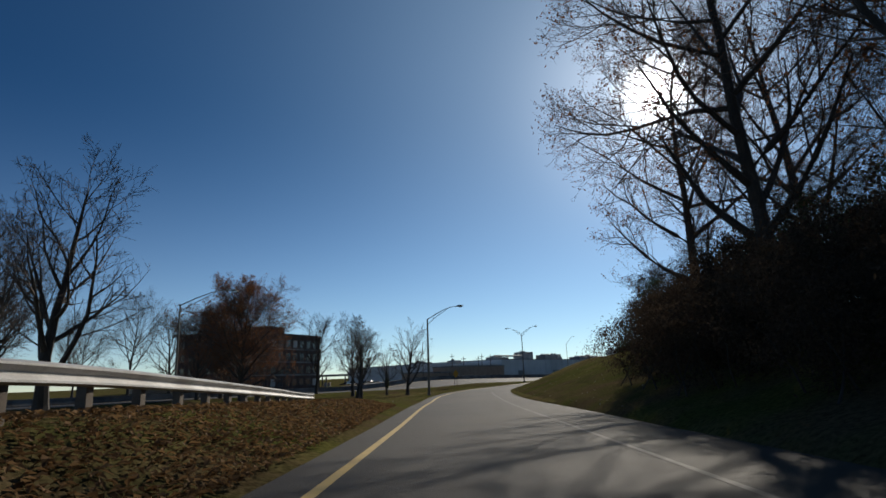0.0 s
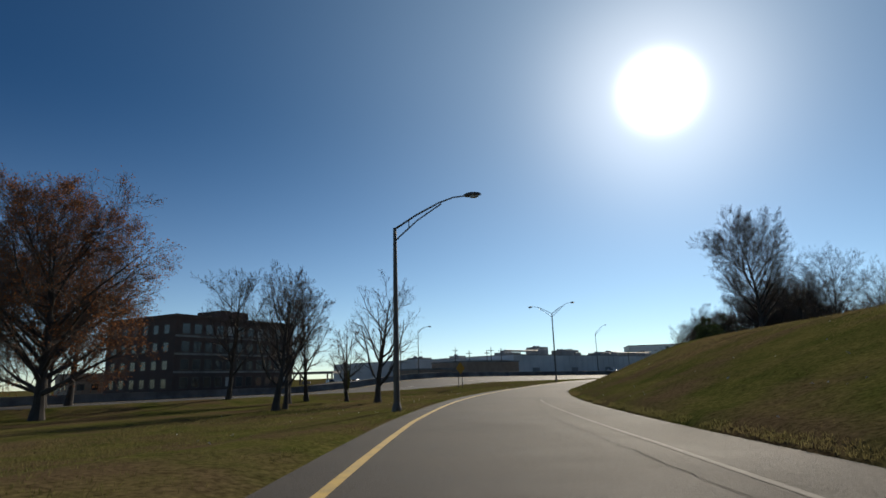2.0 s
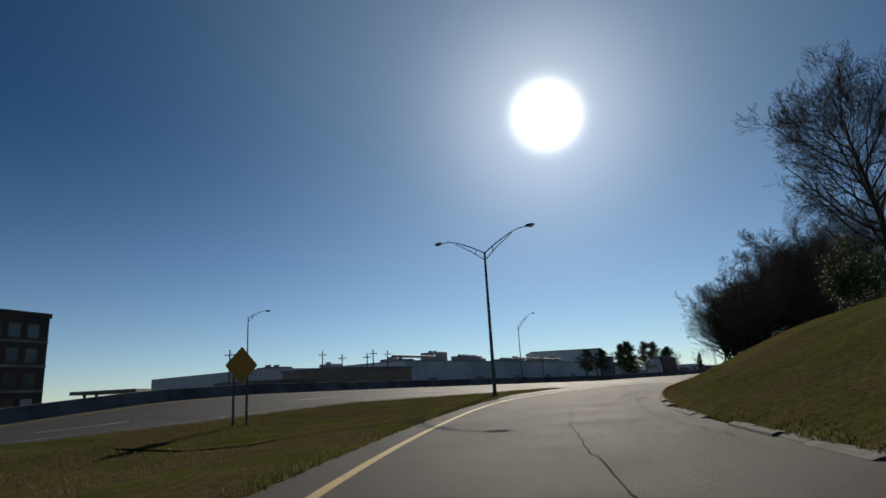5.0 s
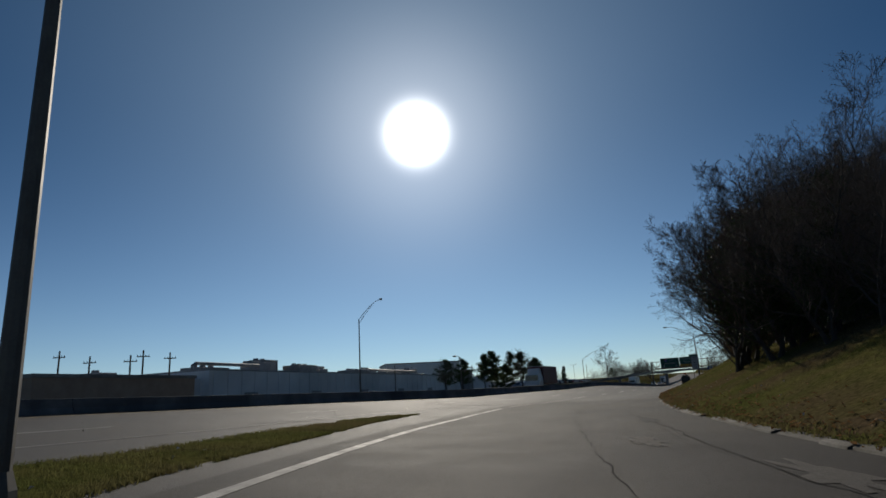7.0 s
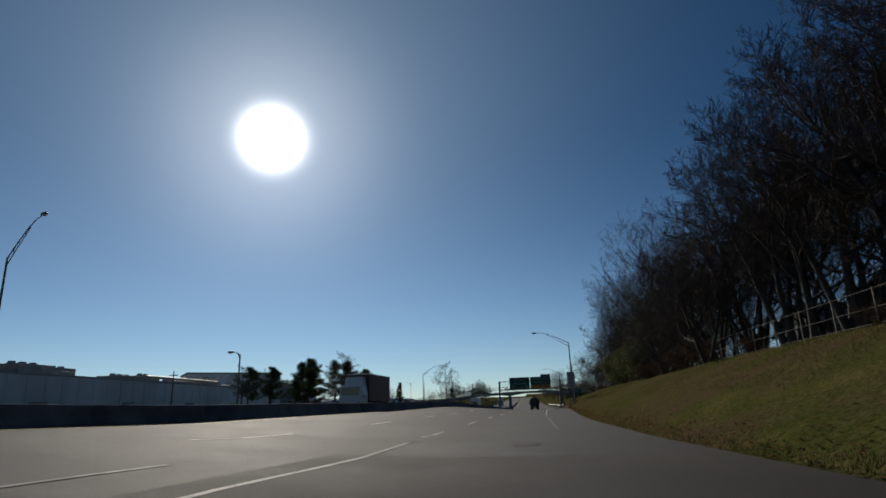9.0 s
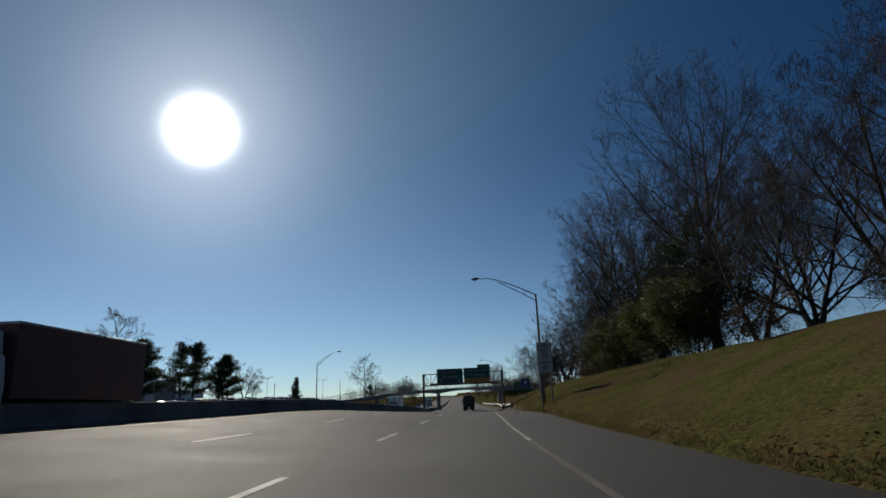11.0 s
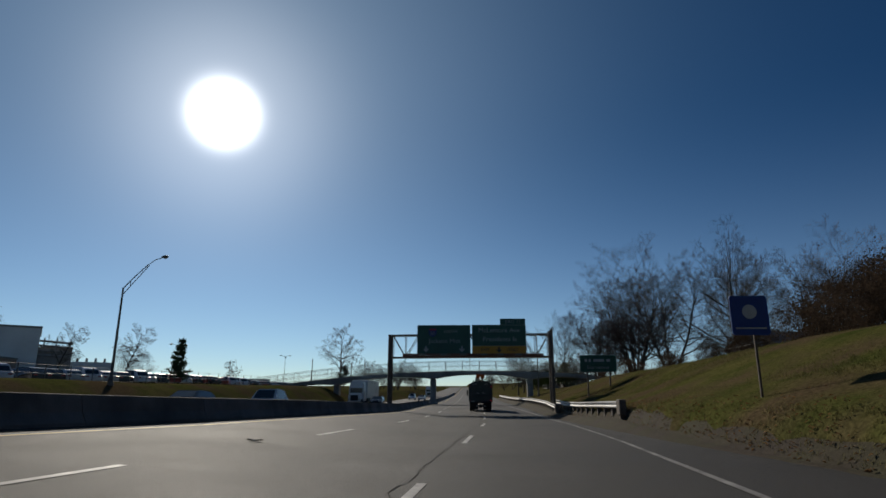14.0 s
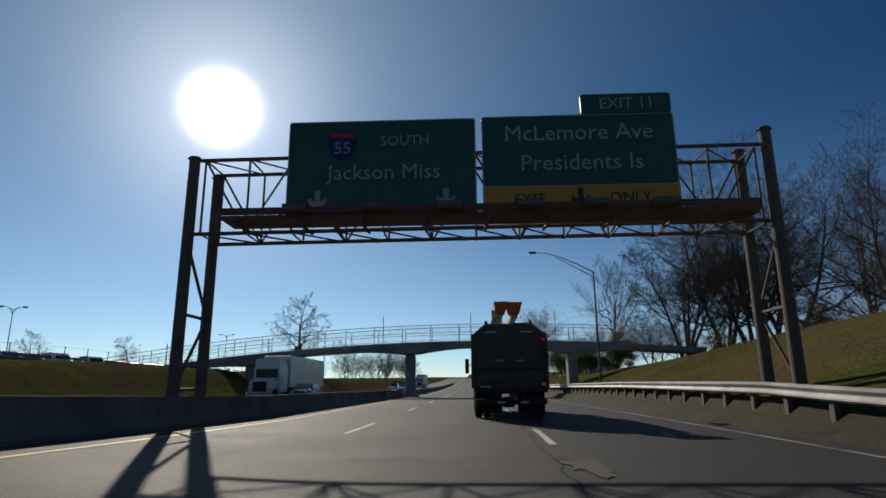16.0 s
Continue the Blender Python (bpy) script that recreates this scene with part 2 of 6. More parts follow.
M_CARDARK = surf("dark_vehicle_paint", (0.03, 0.032, 0.04), (0.045, 0.045, 0.05), 0.6, 0.25, 0, 10)
M_BOXRED = surf("dull_red_box_panels", (0.14, 0.04, 0.035), (0.18, 0.055, 0.045), 0.5, 0.55, 0, 10, c3=(0.11, 0.05, 0.045), big=0.3)
M_CARRED = surf("red_vehicle_paint", (0.25, 0.025, 0.02), (0.3, 0.03, 0.025), 0.6, 0.3, 0, 10)
M_WOODPOLE = surf("utility_pole_wood", (0.09, 0.07, 0.055), (0.14, 0.11, 0.085), 2, 0.9, 0.2, 20, stretch=(1, 1, 0.2))
M_LAMPGLASS = surf("lamp_glass", (0.5, 0.5, 0.46), (0.6, 0.6, 0.55), 2, 0.25, 0, 10)

# ---- the road's reference line: metres, z of the surface ----
CL = [
    (8.2, 2.9, 0.21),
    (-3.9, 15.6, 0.08),
    (-15.4, 27.6, -0.02),
    (-26.1, 39.6, -0.10),
    (-36.4, 52.3, -0.09),
    (-44.6, 64.8, -0.07),
    (-51.4, 78.5, -0.04),
    (-57.2, 94.2, 0.02),
    (-61.3, 112.0, 0.08),
    (-62.8, 127.0, 0.07),
    (-62.7, 141.8, 0.12),
    (-61.3, 167.0, 0.17),
    (-59.7, 191.1, 0.21),
    (-58.4, 209.1, 0.33),
    (-57.7, 228.8, 0.21),
    (-56.9, 250.0, -0.03),
    (-56.0, 272.0, -0.30),
]



def make_line():
    pts = [Vector(p) for p in CL]
    h0 = (pts[0] - pts[1]).normalized()
    h1 = (pts[-1] - pts[-2])
    h1.z = 0
    h1.normalize()
    pts = [pts[0] + Vector((h0.x, h0.y, 0)) * d for d in (120, 80, 40, 20)] + pts
    zend = pts[-1].z
    end = pts[-1].copy()
    for d in (25, 50, 80, 120, 180, 260, 360, 480, 640):
        pts.append(Vector((end.x + h1.x * d, end.y + h1.y * d, zend + (max(d - 80, 0) / 560) ** 1.5 * 11)))
    out = []
    for i in range(len(pts) - 1):
        p0, p1, p2, p3 = pts[max(i - 1, 0)], pts[i], pts[i + 1], pts[min(i + 2, len(pts) - 1)]
        d = (p2 - p1).length
        t1 = (p2 - p0) * (d / max((p1 - p0).length + d, 1e-6)) if i else (p2 - p1)
        t2 = (p3 - p1) * (d / max((p3 - p2).length + d, 1e-6)) if i + 2 < len(pts) else (p2 - p1)
        n = max(2, int(d / 2))
        for k in range(n):
            q = k / n
            out.append((2 * q**3 - 3 * q * q + 1) * p1 + (q**3 - 2 * q * q + q) * t1 + (3 * q * q - 2 * q**3) * p2 + (q**3 - q * q) * t2)
    out.append(pts[-1])
    a = np.array(out)
    s = np.concatenate([[0], np.cumsum(np.linalg.norm(np.diff(a[:, :2], axis=0), axis=1))])
    k = np.argmin(np.linalg.norm(a[:, :2] - np.array(CL[0][:2]), axis=1))
    return a, s - s[k]


LINE, LS = make_line()
LD = np.gradient(LINE[:, :2], axis=0)
LD /= np.linalg.norm(LD, axis=1)[:, None]


def P(s, u, dz=0.0):
    """The place at s metres along the reference line, u metres to its right, dz over the road."""
    x, y, z = (np.interp(s, LS, LINE[:, i]) for i in range(3))
    dx, dy = np.interp(s, LS, LD[:, 0]), np.interp(s, LS, LD[:, 1])
    n = math.hypot(dx, dy)
    return Vector((x + u * dy / n, y - u * dx / n, z + dz + float(lift(s, u))))


def heading(s):
    """Degrees that a thing turned along the road has about z (its own +y ahead)."""
    return math.degrees(math.atan2(-np.interp(s, LS, LD[:, 0]), np.interp(s, LS, LD[:, 1])))


def curve(*pts):
    xs, ys = zip(*pts)
    return lambda s: np.interp(s, xs, ys)


YEL = curve((-130, -1.6), (40, -1.6), (52, -2.0), (72, -1.86), (83, -1.9), (106, -3.2), (116, -3.55), (130, -3.5), (137, -3.4), (149, -3.85), (154, -3.7), (159, -2.95), (168, -2.8))
RWH = curve((-130, 3.1), (45, 3.1), (64, 2.5), (90, 2.4), (110, 3.2), (148, 3.0), (159, 1.67), (173, 1.6), (200, 1.45), (228, 1.55), (242, 2.2), (250, 3.0), (267, 4.55), (282, 5.5), (306, 5.9), (800, 6.0))
D1 = curve((150, -2.9), (172, -2.9), (200, -2.8), (228, -2.6), (239, -2.3), (250, -1.1), (267, 0.0), (282, 0.93), (306, 1.55), (340, 1.7), (900, 1.7))
EDGE = curve((-130, 5.4), (27, 5.2), (40, 4.8), (65, 4.4), (84, 4.0), (100, 4.0), (114, 4.8), (135, 5.1), (150, 5.0), (165, 4.2), (185, 3.9), (232, 4.9), (245, 5.6), (256, 6.5), (268, 6.6), (276, 6.85), (290, 7.15), (308, 7.5), (340, 8.45), (430, 9.05), (900, 9.1))
BARLINE = curve((-130, -95), (0, -64), (40, -48), (80, -27), (98, -17.5), (120, -13.8), (137, -12.0), (150, -9.6), (161, -6.7), (172, -3.8), (200, -3.2), (228, -2.75), (250, -1.1), (267, 0.0), (282, 0.93), (306, 1.55), (340, 1.7), (900, 1.7))
HWR = curve((-130, -95), (0, -64), (40, -48), (80, -27), (98, -17.5), (112, -13.0), (120, -11.6), (126, -10.6), (131, -9.4), (140, -8.8), (146, -7.6), (150, -6.8), (156, -5.9), (162, -4.7), (164, -3.4), (168, -2.85), (200, -2.8), (228, -2.6), (239, -2.3), (250, -1.1), (267, 0.0), (282, 0.93), (306, 1.55), (340, 1.7), (900, 1.7))
BAROFF = curve((-130, 11.6), (180, 11.0), (230, 10.2), (300, 8.65), (900, 8.65))
BAR = lambda s: BARLINE(s) - BAROFF(s)
# the grass point between the two roads
POINT_LEFT = curve((-130, -200), (112, -12.0), (118, -9.4), (124, -7.7), (130, -7.5), (135, -7.25), (138, -6.8), (142, -6.2), (900, -6.2))
POINT_RIGHT = curve((-130, -3.0), (112, -3.0), (117, -4.6), (122, -5.1), (130, -5.4), (134, -5.8), (142, -6.2), (900, -6.2))
POINT_L = lambda s: np.maximum(HWR(s) + 1.0, POINT_LEFT(s))
POINT_R = lambda s: np.minimum(YEL(s) - 0.75, POINT_RIGHT(s))
LEAFBANK = curve((-130, 1.05), (6, 1.05), (10, 1.0), (16, 0.9), (24, 0.75), (36, 0.5), (50, 0.0))
HILL = curve((-130, 4.0), (20, 3.6), (60, 3.2), (95, 3.4), (120, 3.4), (150, 2.9), (200, 3.1), (235, 3.4), (280, 3.9), (320, 3.7), (350, 3.0), (420, 2.5), (900, 3))
HILLW = curve((-130, 9), (40, 10), (90, 9), (130, 8), (170, 7), (230, 9), (280, 8.5), (350, 9), (900, 12))
NEAR = curve((-130, 0), (214, 0.0), (225, 0.8), (245, 1.15), (252, 0.8), (262, 0.72), (276, 0.80), (286, 0.52), (296, 0.28), (303, 0.34), (310, 0.50), (325, 0.72), (430, 0.8), (900, 0.6))
BANK = curve((-130, 0), (180, 0.0), (230, 0.9), (262, 1.5), (290, 2.4), (340, 3.0), (420, 2.5), (900, 1))


def smooth(x):
    x = np.clip(x, 0, 1)
    return x * x * (3 - 2 * x)


CROSSFALL = curve((-130, 0), (96, 0.0), (104, 0.012), (113, 0.046), (120, 0.056), (150, 0.056), (172, 0.05), (200, 0.06), (238, 0.078), (250, 0.068), (268, 0.06), (284, 0.066), (294, 0.052), (303, 0.025), (312, 0.0))


def lift(s, u):
    """The carriageway is banked: it climbs towards the barrier."""
    o = np.clip(-u - 0.5, 0, np.clip(-BAR(s), 0, 40))
    over = np.where(o < 2, o * o / 4, o - 1)
    return CROSSFALL(s) * over * (1 - smooth((BAR(s) - 14 - u) / 14))


def island(s, u):
    """Height of the grass between the two roads over the road's plane."""
    mid = np.minimum(YEL(s) - 0.75 - u, u - HWR(s) - 1.0)
    return 0.02 - 0.5 * smooth(mid / 7) * np.clip((122 - s) / 30, 0, 1) + LEAFBANK(s) * smooth((YEL(s) - 1.0 - u) / 2.9)


def near_rise(s, r):
    """The short steep step of the bank beside the road."""
    return NEAR(s) * smooth(r / np.interp(s, (254, 276), (1.1, 0.5))) * (1 - np.clip(r / HILLW(s), 0, 1))


def side(s, u):
    """Height of the natural ground over the road at s, u (numpy arrays)."""
    r = u - EDGE(s)
    up = 0.08 + HILL(s) * (0.72 * np.clip(r / HILLW(s), 0, 1) + 0.28 * smooth(r / HILLW(s))) + near_rise(s, r) + np.clip(r - HILLW(s), 0, 60) * 0.035
    up = np.where(r > 1.5, up, -0.25)
    l = BAR(s) - 12.5 - u
    left = np.where(l > 0, BANK(s) * smooth(l / 7), -0.25)
    gap = (u < YEL(s) - 2.2) & (u > HWR(s) + 2.5) & (s < 112)
    z = np.where(r > 0, up, np.where(l > 0, left, np.where(gap, island(s, u), -0.25)))
    return z


def locate(x, y):
    """s, u and the road's height for arrays of places."""
    p = np.stack([x, y], 1)
    S, U, Z = np.empty(len(p)), np.empty(len(p)), np.empty(len(p))
    a, b = LINE[:-1, :2], LINE[1:, :2]
    d = b - a
    L2 = (d * d).sum(1)
    for i in range(0, len(p), 4000):
        q = p[i:i + 4000, None, :]
        k = np.clip(((q - a) * d).sum(2) / L2, 0, 1)
        v = q - (a + d * k[..., None])
        j = np.argmin((v * v).sum(2), axis=1)
        r = np.arange(len(j))
        w, dd = v[r, j], d[j] / np.sqrt(L2[j])[:, None]
        kk = k[r, j]
        cross = w[:, 0] * dd[:, 1] - w[:, 1] * dd[:, 0]
        S[i:i + 4000] = LS[j] + kk * (LS[j + 1] - LS[j])
        U[i:i + 4000] = np.sign(cross) * np.linalg.norm(w, axis=1)
        Z[i:i + 4000] = LINE[j, 2] + kk * (LINE[j + 1, 2] - LINE[j, 2])
    return S, U, Z


def ground_z(x, y):
    s, u, z = locate(np.atleast_1d(np.array(x, float)), np.atleast_1d(np.array(y, float)))
    return z + side(s, u) + lift(s, u)


def on_ground(s, u, sink=0.05):
    p = P(s, u)
    p.z = float(ground_z(p.x, p.y)[0]) - sink
    return p


# ---- mesh helpers ----
def mesh_of(name, verts, faces, material=None, flat=True):
    me = bpy.data.meshes.new(name)
    me.from_pydata([tuple(v) for v in verts], [], [tuple(f) for f in faces])
    if material:
        for m in (material if isinstance(material, (list, tuple)) else [material]):
            me.materials.append(m)
    if not flat:
        me.shade_smooth()
    me.update()
    return me


def part(name, bm, material, parent, label=""):
    """One mesh object under a thing; bm is a bmesh or (verts, faces)."""
    if isinstance(bm, tuple):
        me = mesh_of(name, bm[0], bm[1], material)
    else:
        me = bpy.data.meshes.new(name)
        bm.to_mesh(me)
        bm.free()
        me.materials.append(material)
    ob = new(name, me)
    ob.parent = parent
    if label:
        ob["label"] = label
    return ob


def thing(name, m, label, category, group="", kind=""):
    ob = new(name)
    ob.empty_display_size = 0.2
    ob.matrix_world = m
    return tagged(ob, label, category, group, kind)


def box(x0, x1, y0, y1, z0, z1, bevel=0.0, bm=None):
    b = bm or bmesh.new()
    r = bmesh.ops.create_cube(b, size=1.0, matrix=Matrix.LocRotScale(((x0 + x1) / 2, (y0 + y1) / 2, (z0 + z1) / 2), None, (x1 - x0, y1 - y0, z1 - z0)))
    if bevel:
        es = list({e for v in r["verts"] for e in v.link_edges})
        bmesh.ops.bevel(b, geom=es, offset=bevel, segments=2, affect="EDGES", profile=0.6)
    return b


def rod(bm, a, b, r0, r1=None, n=8):
    """A tapered round bar between two places, into bm."""
    a, b = Vector(a), Vector(b)
    d = b - a
    m = Matrix.Translation((a + b) / 2) @ d.to_track_quat("Z", "Y").to_matrix().to_4x4()
    bmesh.ops.create_cone(bm, cap_ends=True, segments=n, radius1=r0, radius2=r0 if r1 is None else r1, depth=d.length, matrix=m)
    return bm


def tube_into(V, F, pts, radii, n):
    base = len(V)
    k = len(pts)
    for i in range(k):
        d = (pts[min(i + 1, k - 1)] - pts[max(i - 1, 0)]).normalized()
        a = d.orthogonal().normalized()
        b = d.cross(a)
        for j in range(n):
            t = 2 * math.pi * j / n
            V.append(pts[i] + (a * math.cos(t) + b * math.sin(t)) * radii[i])
    for i in range(k - 1):
        for j in range(n):
            p, q = base + i * n + j, base + i * n + (j + 1) % n
            F.append((p, q, q + n, p + n))


def strip(s0, s1, ua, ub, dz=0.0, step=2.0, cross=1, skirt=0.0):
    """Vertices and faces of a band along the road between two offsets."""
    V, F = [], []
    n = max(1, int(round((s1 - s0) / step)))
    for i in range(n + 1):
        s = s0 + (s1 - s0) * i / n
        a, b = float(ua(s)), float(ub(s))
        if skirt:
            V.append(P(s, a, dz - skirt))
        for j in range(cross + 1):
            V.append(P(s, a + (b - a) * j / cross, dz))
        if skirt:
            V.append(P(s, b, dz - skirt))
    w = cross + 1 + (2 if skirt else 0)
    for i in range(n):
        for j in range(w - 1):
            p = i * w + j
            F.append((p, p + 1, p + 1 + w, p + w))
    return V, F


def off(f, d):
    return lambda s: f(s) + d


# ---- ground ----
def axis(lo, hi, step, far):
    mid = np.arange(lo, hi + step / 2, step)
    out = [step]
    while sum(out) < far:
        out.append(out[-1] * 1.22)
    g = np.cumsum(out)
    return np.concatenate([(lo - g)[::-1], mid, hi + g])


def build_ground():
    xs, ys = axis(-150, 40, 1.25, 2600), axis(-40, 420, 1.5, 2600)
    X, Y = np.meshgrid(xs, ys)
    x, y = X.ravel(), Y.ravel()
    z = ground_z(x, y)
    s, u, _ = locate(x, y)
    lump = np.array([noise.noise((a * 0.35, b * 0.35, 0)) * 0.05 + noise.noise((a * 0.07, b * 0.07, 3)) * 0.18 for a, b in zip(x, y)])
    free = (u > EDGE(s) + 0.3) | ((u < BAR(s) - 13) & (u > -400))
    z = z + np.where(free, lump, 0)
    nx, ny = len(xs), len(ys)
    F = [(j * nx + i, j * nx + i + 1, (j + 1) * nx + i + 1, (j + 1) * nx + i) for j in range(ny - 1) for i in range(nx - 1)]
    me = mesh_of("ground", np.stack([x, y, z], 1).tolist(), F, M_GRASS, flat=False)
    tagged(new("ground", me), "rolling mown winter grass, green and straw coloured", "ground", kind="structure")


build_ground()

# ---- verges and roads ----
def verge(name, s0, s1, edge, width, sign, profile, label):
    V, F = [], []
    n, k = int((s1 - s0) / 1.0), 6
    rr = random.Random(int(s0) + sign)
    for i in range(n + 1):
        s = s0 + (s1 - s0) * i / n
        e = float(edge(s)) + rr.uniform(-0.07, 0.07)
        for j in range(k + 1):
            d = width * j / k
            V.append(P(s, e + sign * d, -0.06 if j == 0 else profile(s, e + sign * d) + (0.05 if j < k else -0.02) + rr.uniform(-0.02, 0.03)))
    w = k + 1
    for i in range(n):
        for j in range(k):
            p = i * w + j
            F.append((p, p + 1, p + 1 + w, p + w) if sign > 0 else (p, p + w, p + 1 + w, p + 1))
    me = mesh_of(name, V, F, M_GRASS, flat=False)
    tagged(new(name, me), label, "grass verge", kind="structure")


def right_rise(s, u):
    r = u - float(EDGE(s))
    w = float(HILLW(s))
    x = min(max(r / w, 0), 1)
    return 0.06 + float(HILL(s)) * (0.72 * x + 0.28 * x * x * (3 - 2 * x)) + float(near_rise(s, r))


verge("grass_verge", -110, 700, EDGE, 3.2, 1, right_rise, "grass verge climbing from the road edge")
verge("grass_verge", -110, 110, off(YEL, -0.7), 4.6, -1, lambda s, u: float(island(s, u)), "uneven grass verge beside the slip road")
verge("grass_verge", -100, 110, off(HWR, 1.0), 4.6, 1, lambda s, u: float(island(s, u)), "grass verge beside the motorway")


def build_grass_point():
    """The long thin tongue of grass on which the two roads close in."""
    rr = random.Random(14)
    V, F = [], []
    n, k = 74, 14
    for i in range(n + 1):
        s = 97.5 + 43.5 * i / n
        a, b = float(POINT_L(s)) + rr.uniform(-0.06, 0.06), float(POINT_R(s)) + rr.uniform(-0.06, 0.06)
        b = max(b, a + 0.05)
        for j in range(k + 1):
            u = a + (b - a) * j / k
            V.append(P(s, u, -0.05 if j in (0, k) else float(island(s, u)) * (1 - float(smooth((s - 104) / 8))) + 0.035 + rr.uniform(-0.015, 0.03)))
    for i in range(n):
        for j in range(k):
            p = i * (k + 1) + j
            F.append((p, p + 1, p + k + 2, p + k + 1))
    tagged(new("grass_verge", mesh_of("grass_verge", V, F, M_GRASS, flat=False)), "narrow tongue of grass between the two roads", "grass verge", kind="structure")


build_grass_point()


def build_soil():
    """Bare earth along the foot of the bank, under the rail."""
    rr = random.Random(8)
    V, F = [], []
    n = 190
    for i in range(n + 1):
        s = 258 + 172 * i / n
        e = float(EDGE(s))
        grow = min(1, max(0, (s - 262) / 14))
        wide = rr.uniform(0.55, 0.95)
        foot = -0.30 - 0.6 * grow + rr.uniform(-0.12, 0.08)
        top = right_rise(s, e + 0.3)
        row = [(foot, -0.02), (foot + 0.12, 0.03), (foot * 0.5, 0.30 * top * grow + 0.02), (foot * 0.2, 0.62 * top * grow + 0.02)]
        row += [(d, right_rise(s, e + d) + 0.03 + 0.045 * grow) for d in (0.12, 0.32)] + [(wide, right_rise(s, e + wide) - 0.06)]
        for d, z in row:
            V.append(P(s, e + d, z + rr.uniform(0, 0.02)))
    for i in range(n):
        for j in range(6):
            p = i * 7 + j
            F.append((p, p + 1, p + 8, p + 7))
    tagged(new("soil_strip", mesh_of("soil_strip", V, F, M_SOIL, flat=False)), "bare dark earth along the foot of the bank", "soil", kind="structure")


build_soil()


def structure(name, vf, material, label, category):
    return tagged(new(name, mesh_of(name, vf[0], vf[1], material)), label, category, kind="structure")


def joined(a, b):
    return a[0] + b[0], a[1] + [tuple(i + len(a[0]) for i in f) for f in b[1]]


highway = structure("highway_road", joined(strip(-110, 160, off(BAR, 0.0), off(HWR, 1.1), 0.0, 2.0, 10), strip(160, 860, off(BAR, 0.0), EDGE, 0.0, 2.0, 26)), M_ASPHALT, "grey worn asphalt of a three-lane motorway carriageway", "road")
ramp = structure("ramp_road", strip(-110, 160.03, off(YEL, -0.8), EDGE, 0.006, 2.0, 12), M_ASPHALT_RAMP, "sun-bleached asphalt of a curving slip road", "road")
structure("gore_pavement", strip(113, 160.03, off(HWR, 0.9), off(YEL, -0.6), 0.003, 1.5, 10), M_ASPHALT, "paved asphalt wedge between the two roads", "road")
opposite = structure("opposite_road", strip(40, 860, off(BAR, -12.5), off(BAR, -0.6), -0.02, 3.0, 4), M_ASPHALT, "asphalt of the opposite carriageway behind the barrier", "road")


def line_paint(name, s0, s1, f, w, material, parent, dz, label):
    return part(name, strip(s0, s1, off(f, -w / 2), off(f, w / 2), dz, 1.5), material, parent, label)


line_paint("edge_line", -110, 117, YEL, 0.16, M_YELLOW, ramp, 0.012, "worn yellow edge line")
line_paint("edge_line", 117, 148, YEL, 0.24, M_WORN, ramp, 0.012, "broad worn white line")
line_paint("edge_line", 150, 164, YEL, 0.13, M_WORN, highway, 0.012, "thin worn white line")
line_paint("edge_line", -110, 66, RWH, 0.11, M_FADED, ramp, 0.012, "faded white edge line")
line_paint("edge_line", 203, 860, RWH, 0.13, M_WORN, highway, 0.010, "white edge line")
line_paint("edge_line", 172, 203, RWH, 0.13, M_FADED, highway, 0.010, "faded white edge line")
line_paint("edge_line", -110, 157, HWR, 0.13, M_WORN, highway, 0.012, "worn white edge line")
line_paint("edge_line", -110, 860, lambda s: BAR(s) + 1.1, 0.15, M_YELLOW, highway, 0.006, "dull yellow edge line")
for first, period, f in ((166.8, 12.4, HWR), (162.6, 13.0, off(HWR, -4.3))):
    s = first
    while s < 560:
        part("lane_dash", strip(s, s + 4.0, off(f, -0.07), off(f, 0.07), 0.008, 1.2), M_WHITE, highway)
        s += period
s = 50.0
while s < 160:
    part("lane_dash", strip(s, s + 3.4, off(HWR, -4.47), off(HWR, -4.33), 0.008, 1.2), M_WHITE, highway)
    s += 13.0


def crack(parent, s0, s1, f, w, seed, dz):
    r = random.Random(seed)
    V, F = [], []
    s, i = s0, 0
    while s < s1:
        u = float(f(s)) + r.uniform(-0.06, 0.06)
        ww = w * r.uniform(0.25, 1.0)
        V += [P(s, u - ww, dz), P(s, u + ww, dz)]
        if i:
            k = 2 * i
            F.append((k - 2, k - 1, k + 1, k))
        s += r.uniform(0.25, 0.7)
        i += 1
    part("crack", (V, F), M_CRACK, parent, "dark sealed crack in the asphalt")


crack(highway, 205, 330, off(D1, -0.25), 0.014, 1, 0.010)
crack(ramp, 84, 150, lambda s: 1.1 + 0.25 * np.sin(s * 0.11), 0.014, 3, 0.016)
crack(ramp, 20, 80, lambda s: 2.3 + 0.2 * np.sin(s * 0.2), 0.010, 4, 0.016)
crack(ramp, 92, 140, lambda s: 3.3 + 0.15 * np.sin(s * 0.3), 0.016, 5, 0.016)
for s0 in (61, 118, 214, 262, 301):
    rr = random.Random(s0)
    a, b = rr.uniform(-3, -1), rr.uniform(2.5, 4)
    V, F = [], []
    for i in range(14):
        u = a + (b - a) * i / 13
        ds = rr.uniform(-0.12, 0.12)
        V += [P(s0 + ds - 0.006, u, 0.014), P(s0 + ds + 0.006 + rr.uniform(0, 0.01), u, 0.014)]
        if i:
            F.append((2 * i - 2, 2 * i, 2 * i + 1, 2 * i - 1))
    part("crack", (V, F), M_CRACK, ramp if s0 < 150 else highway)


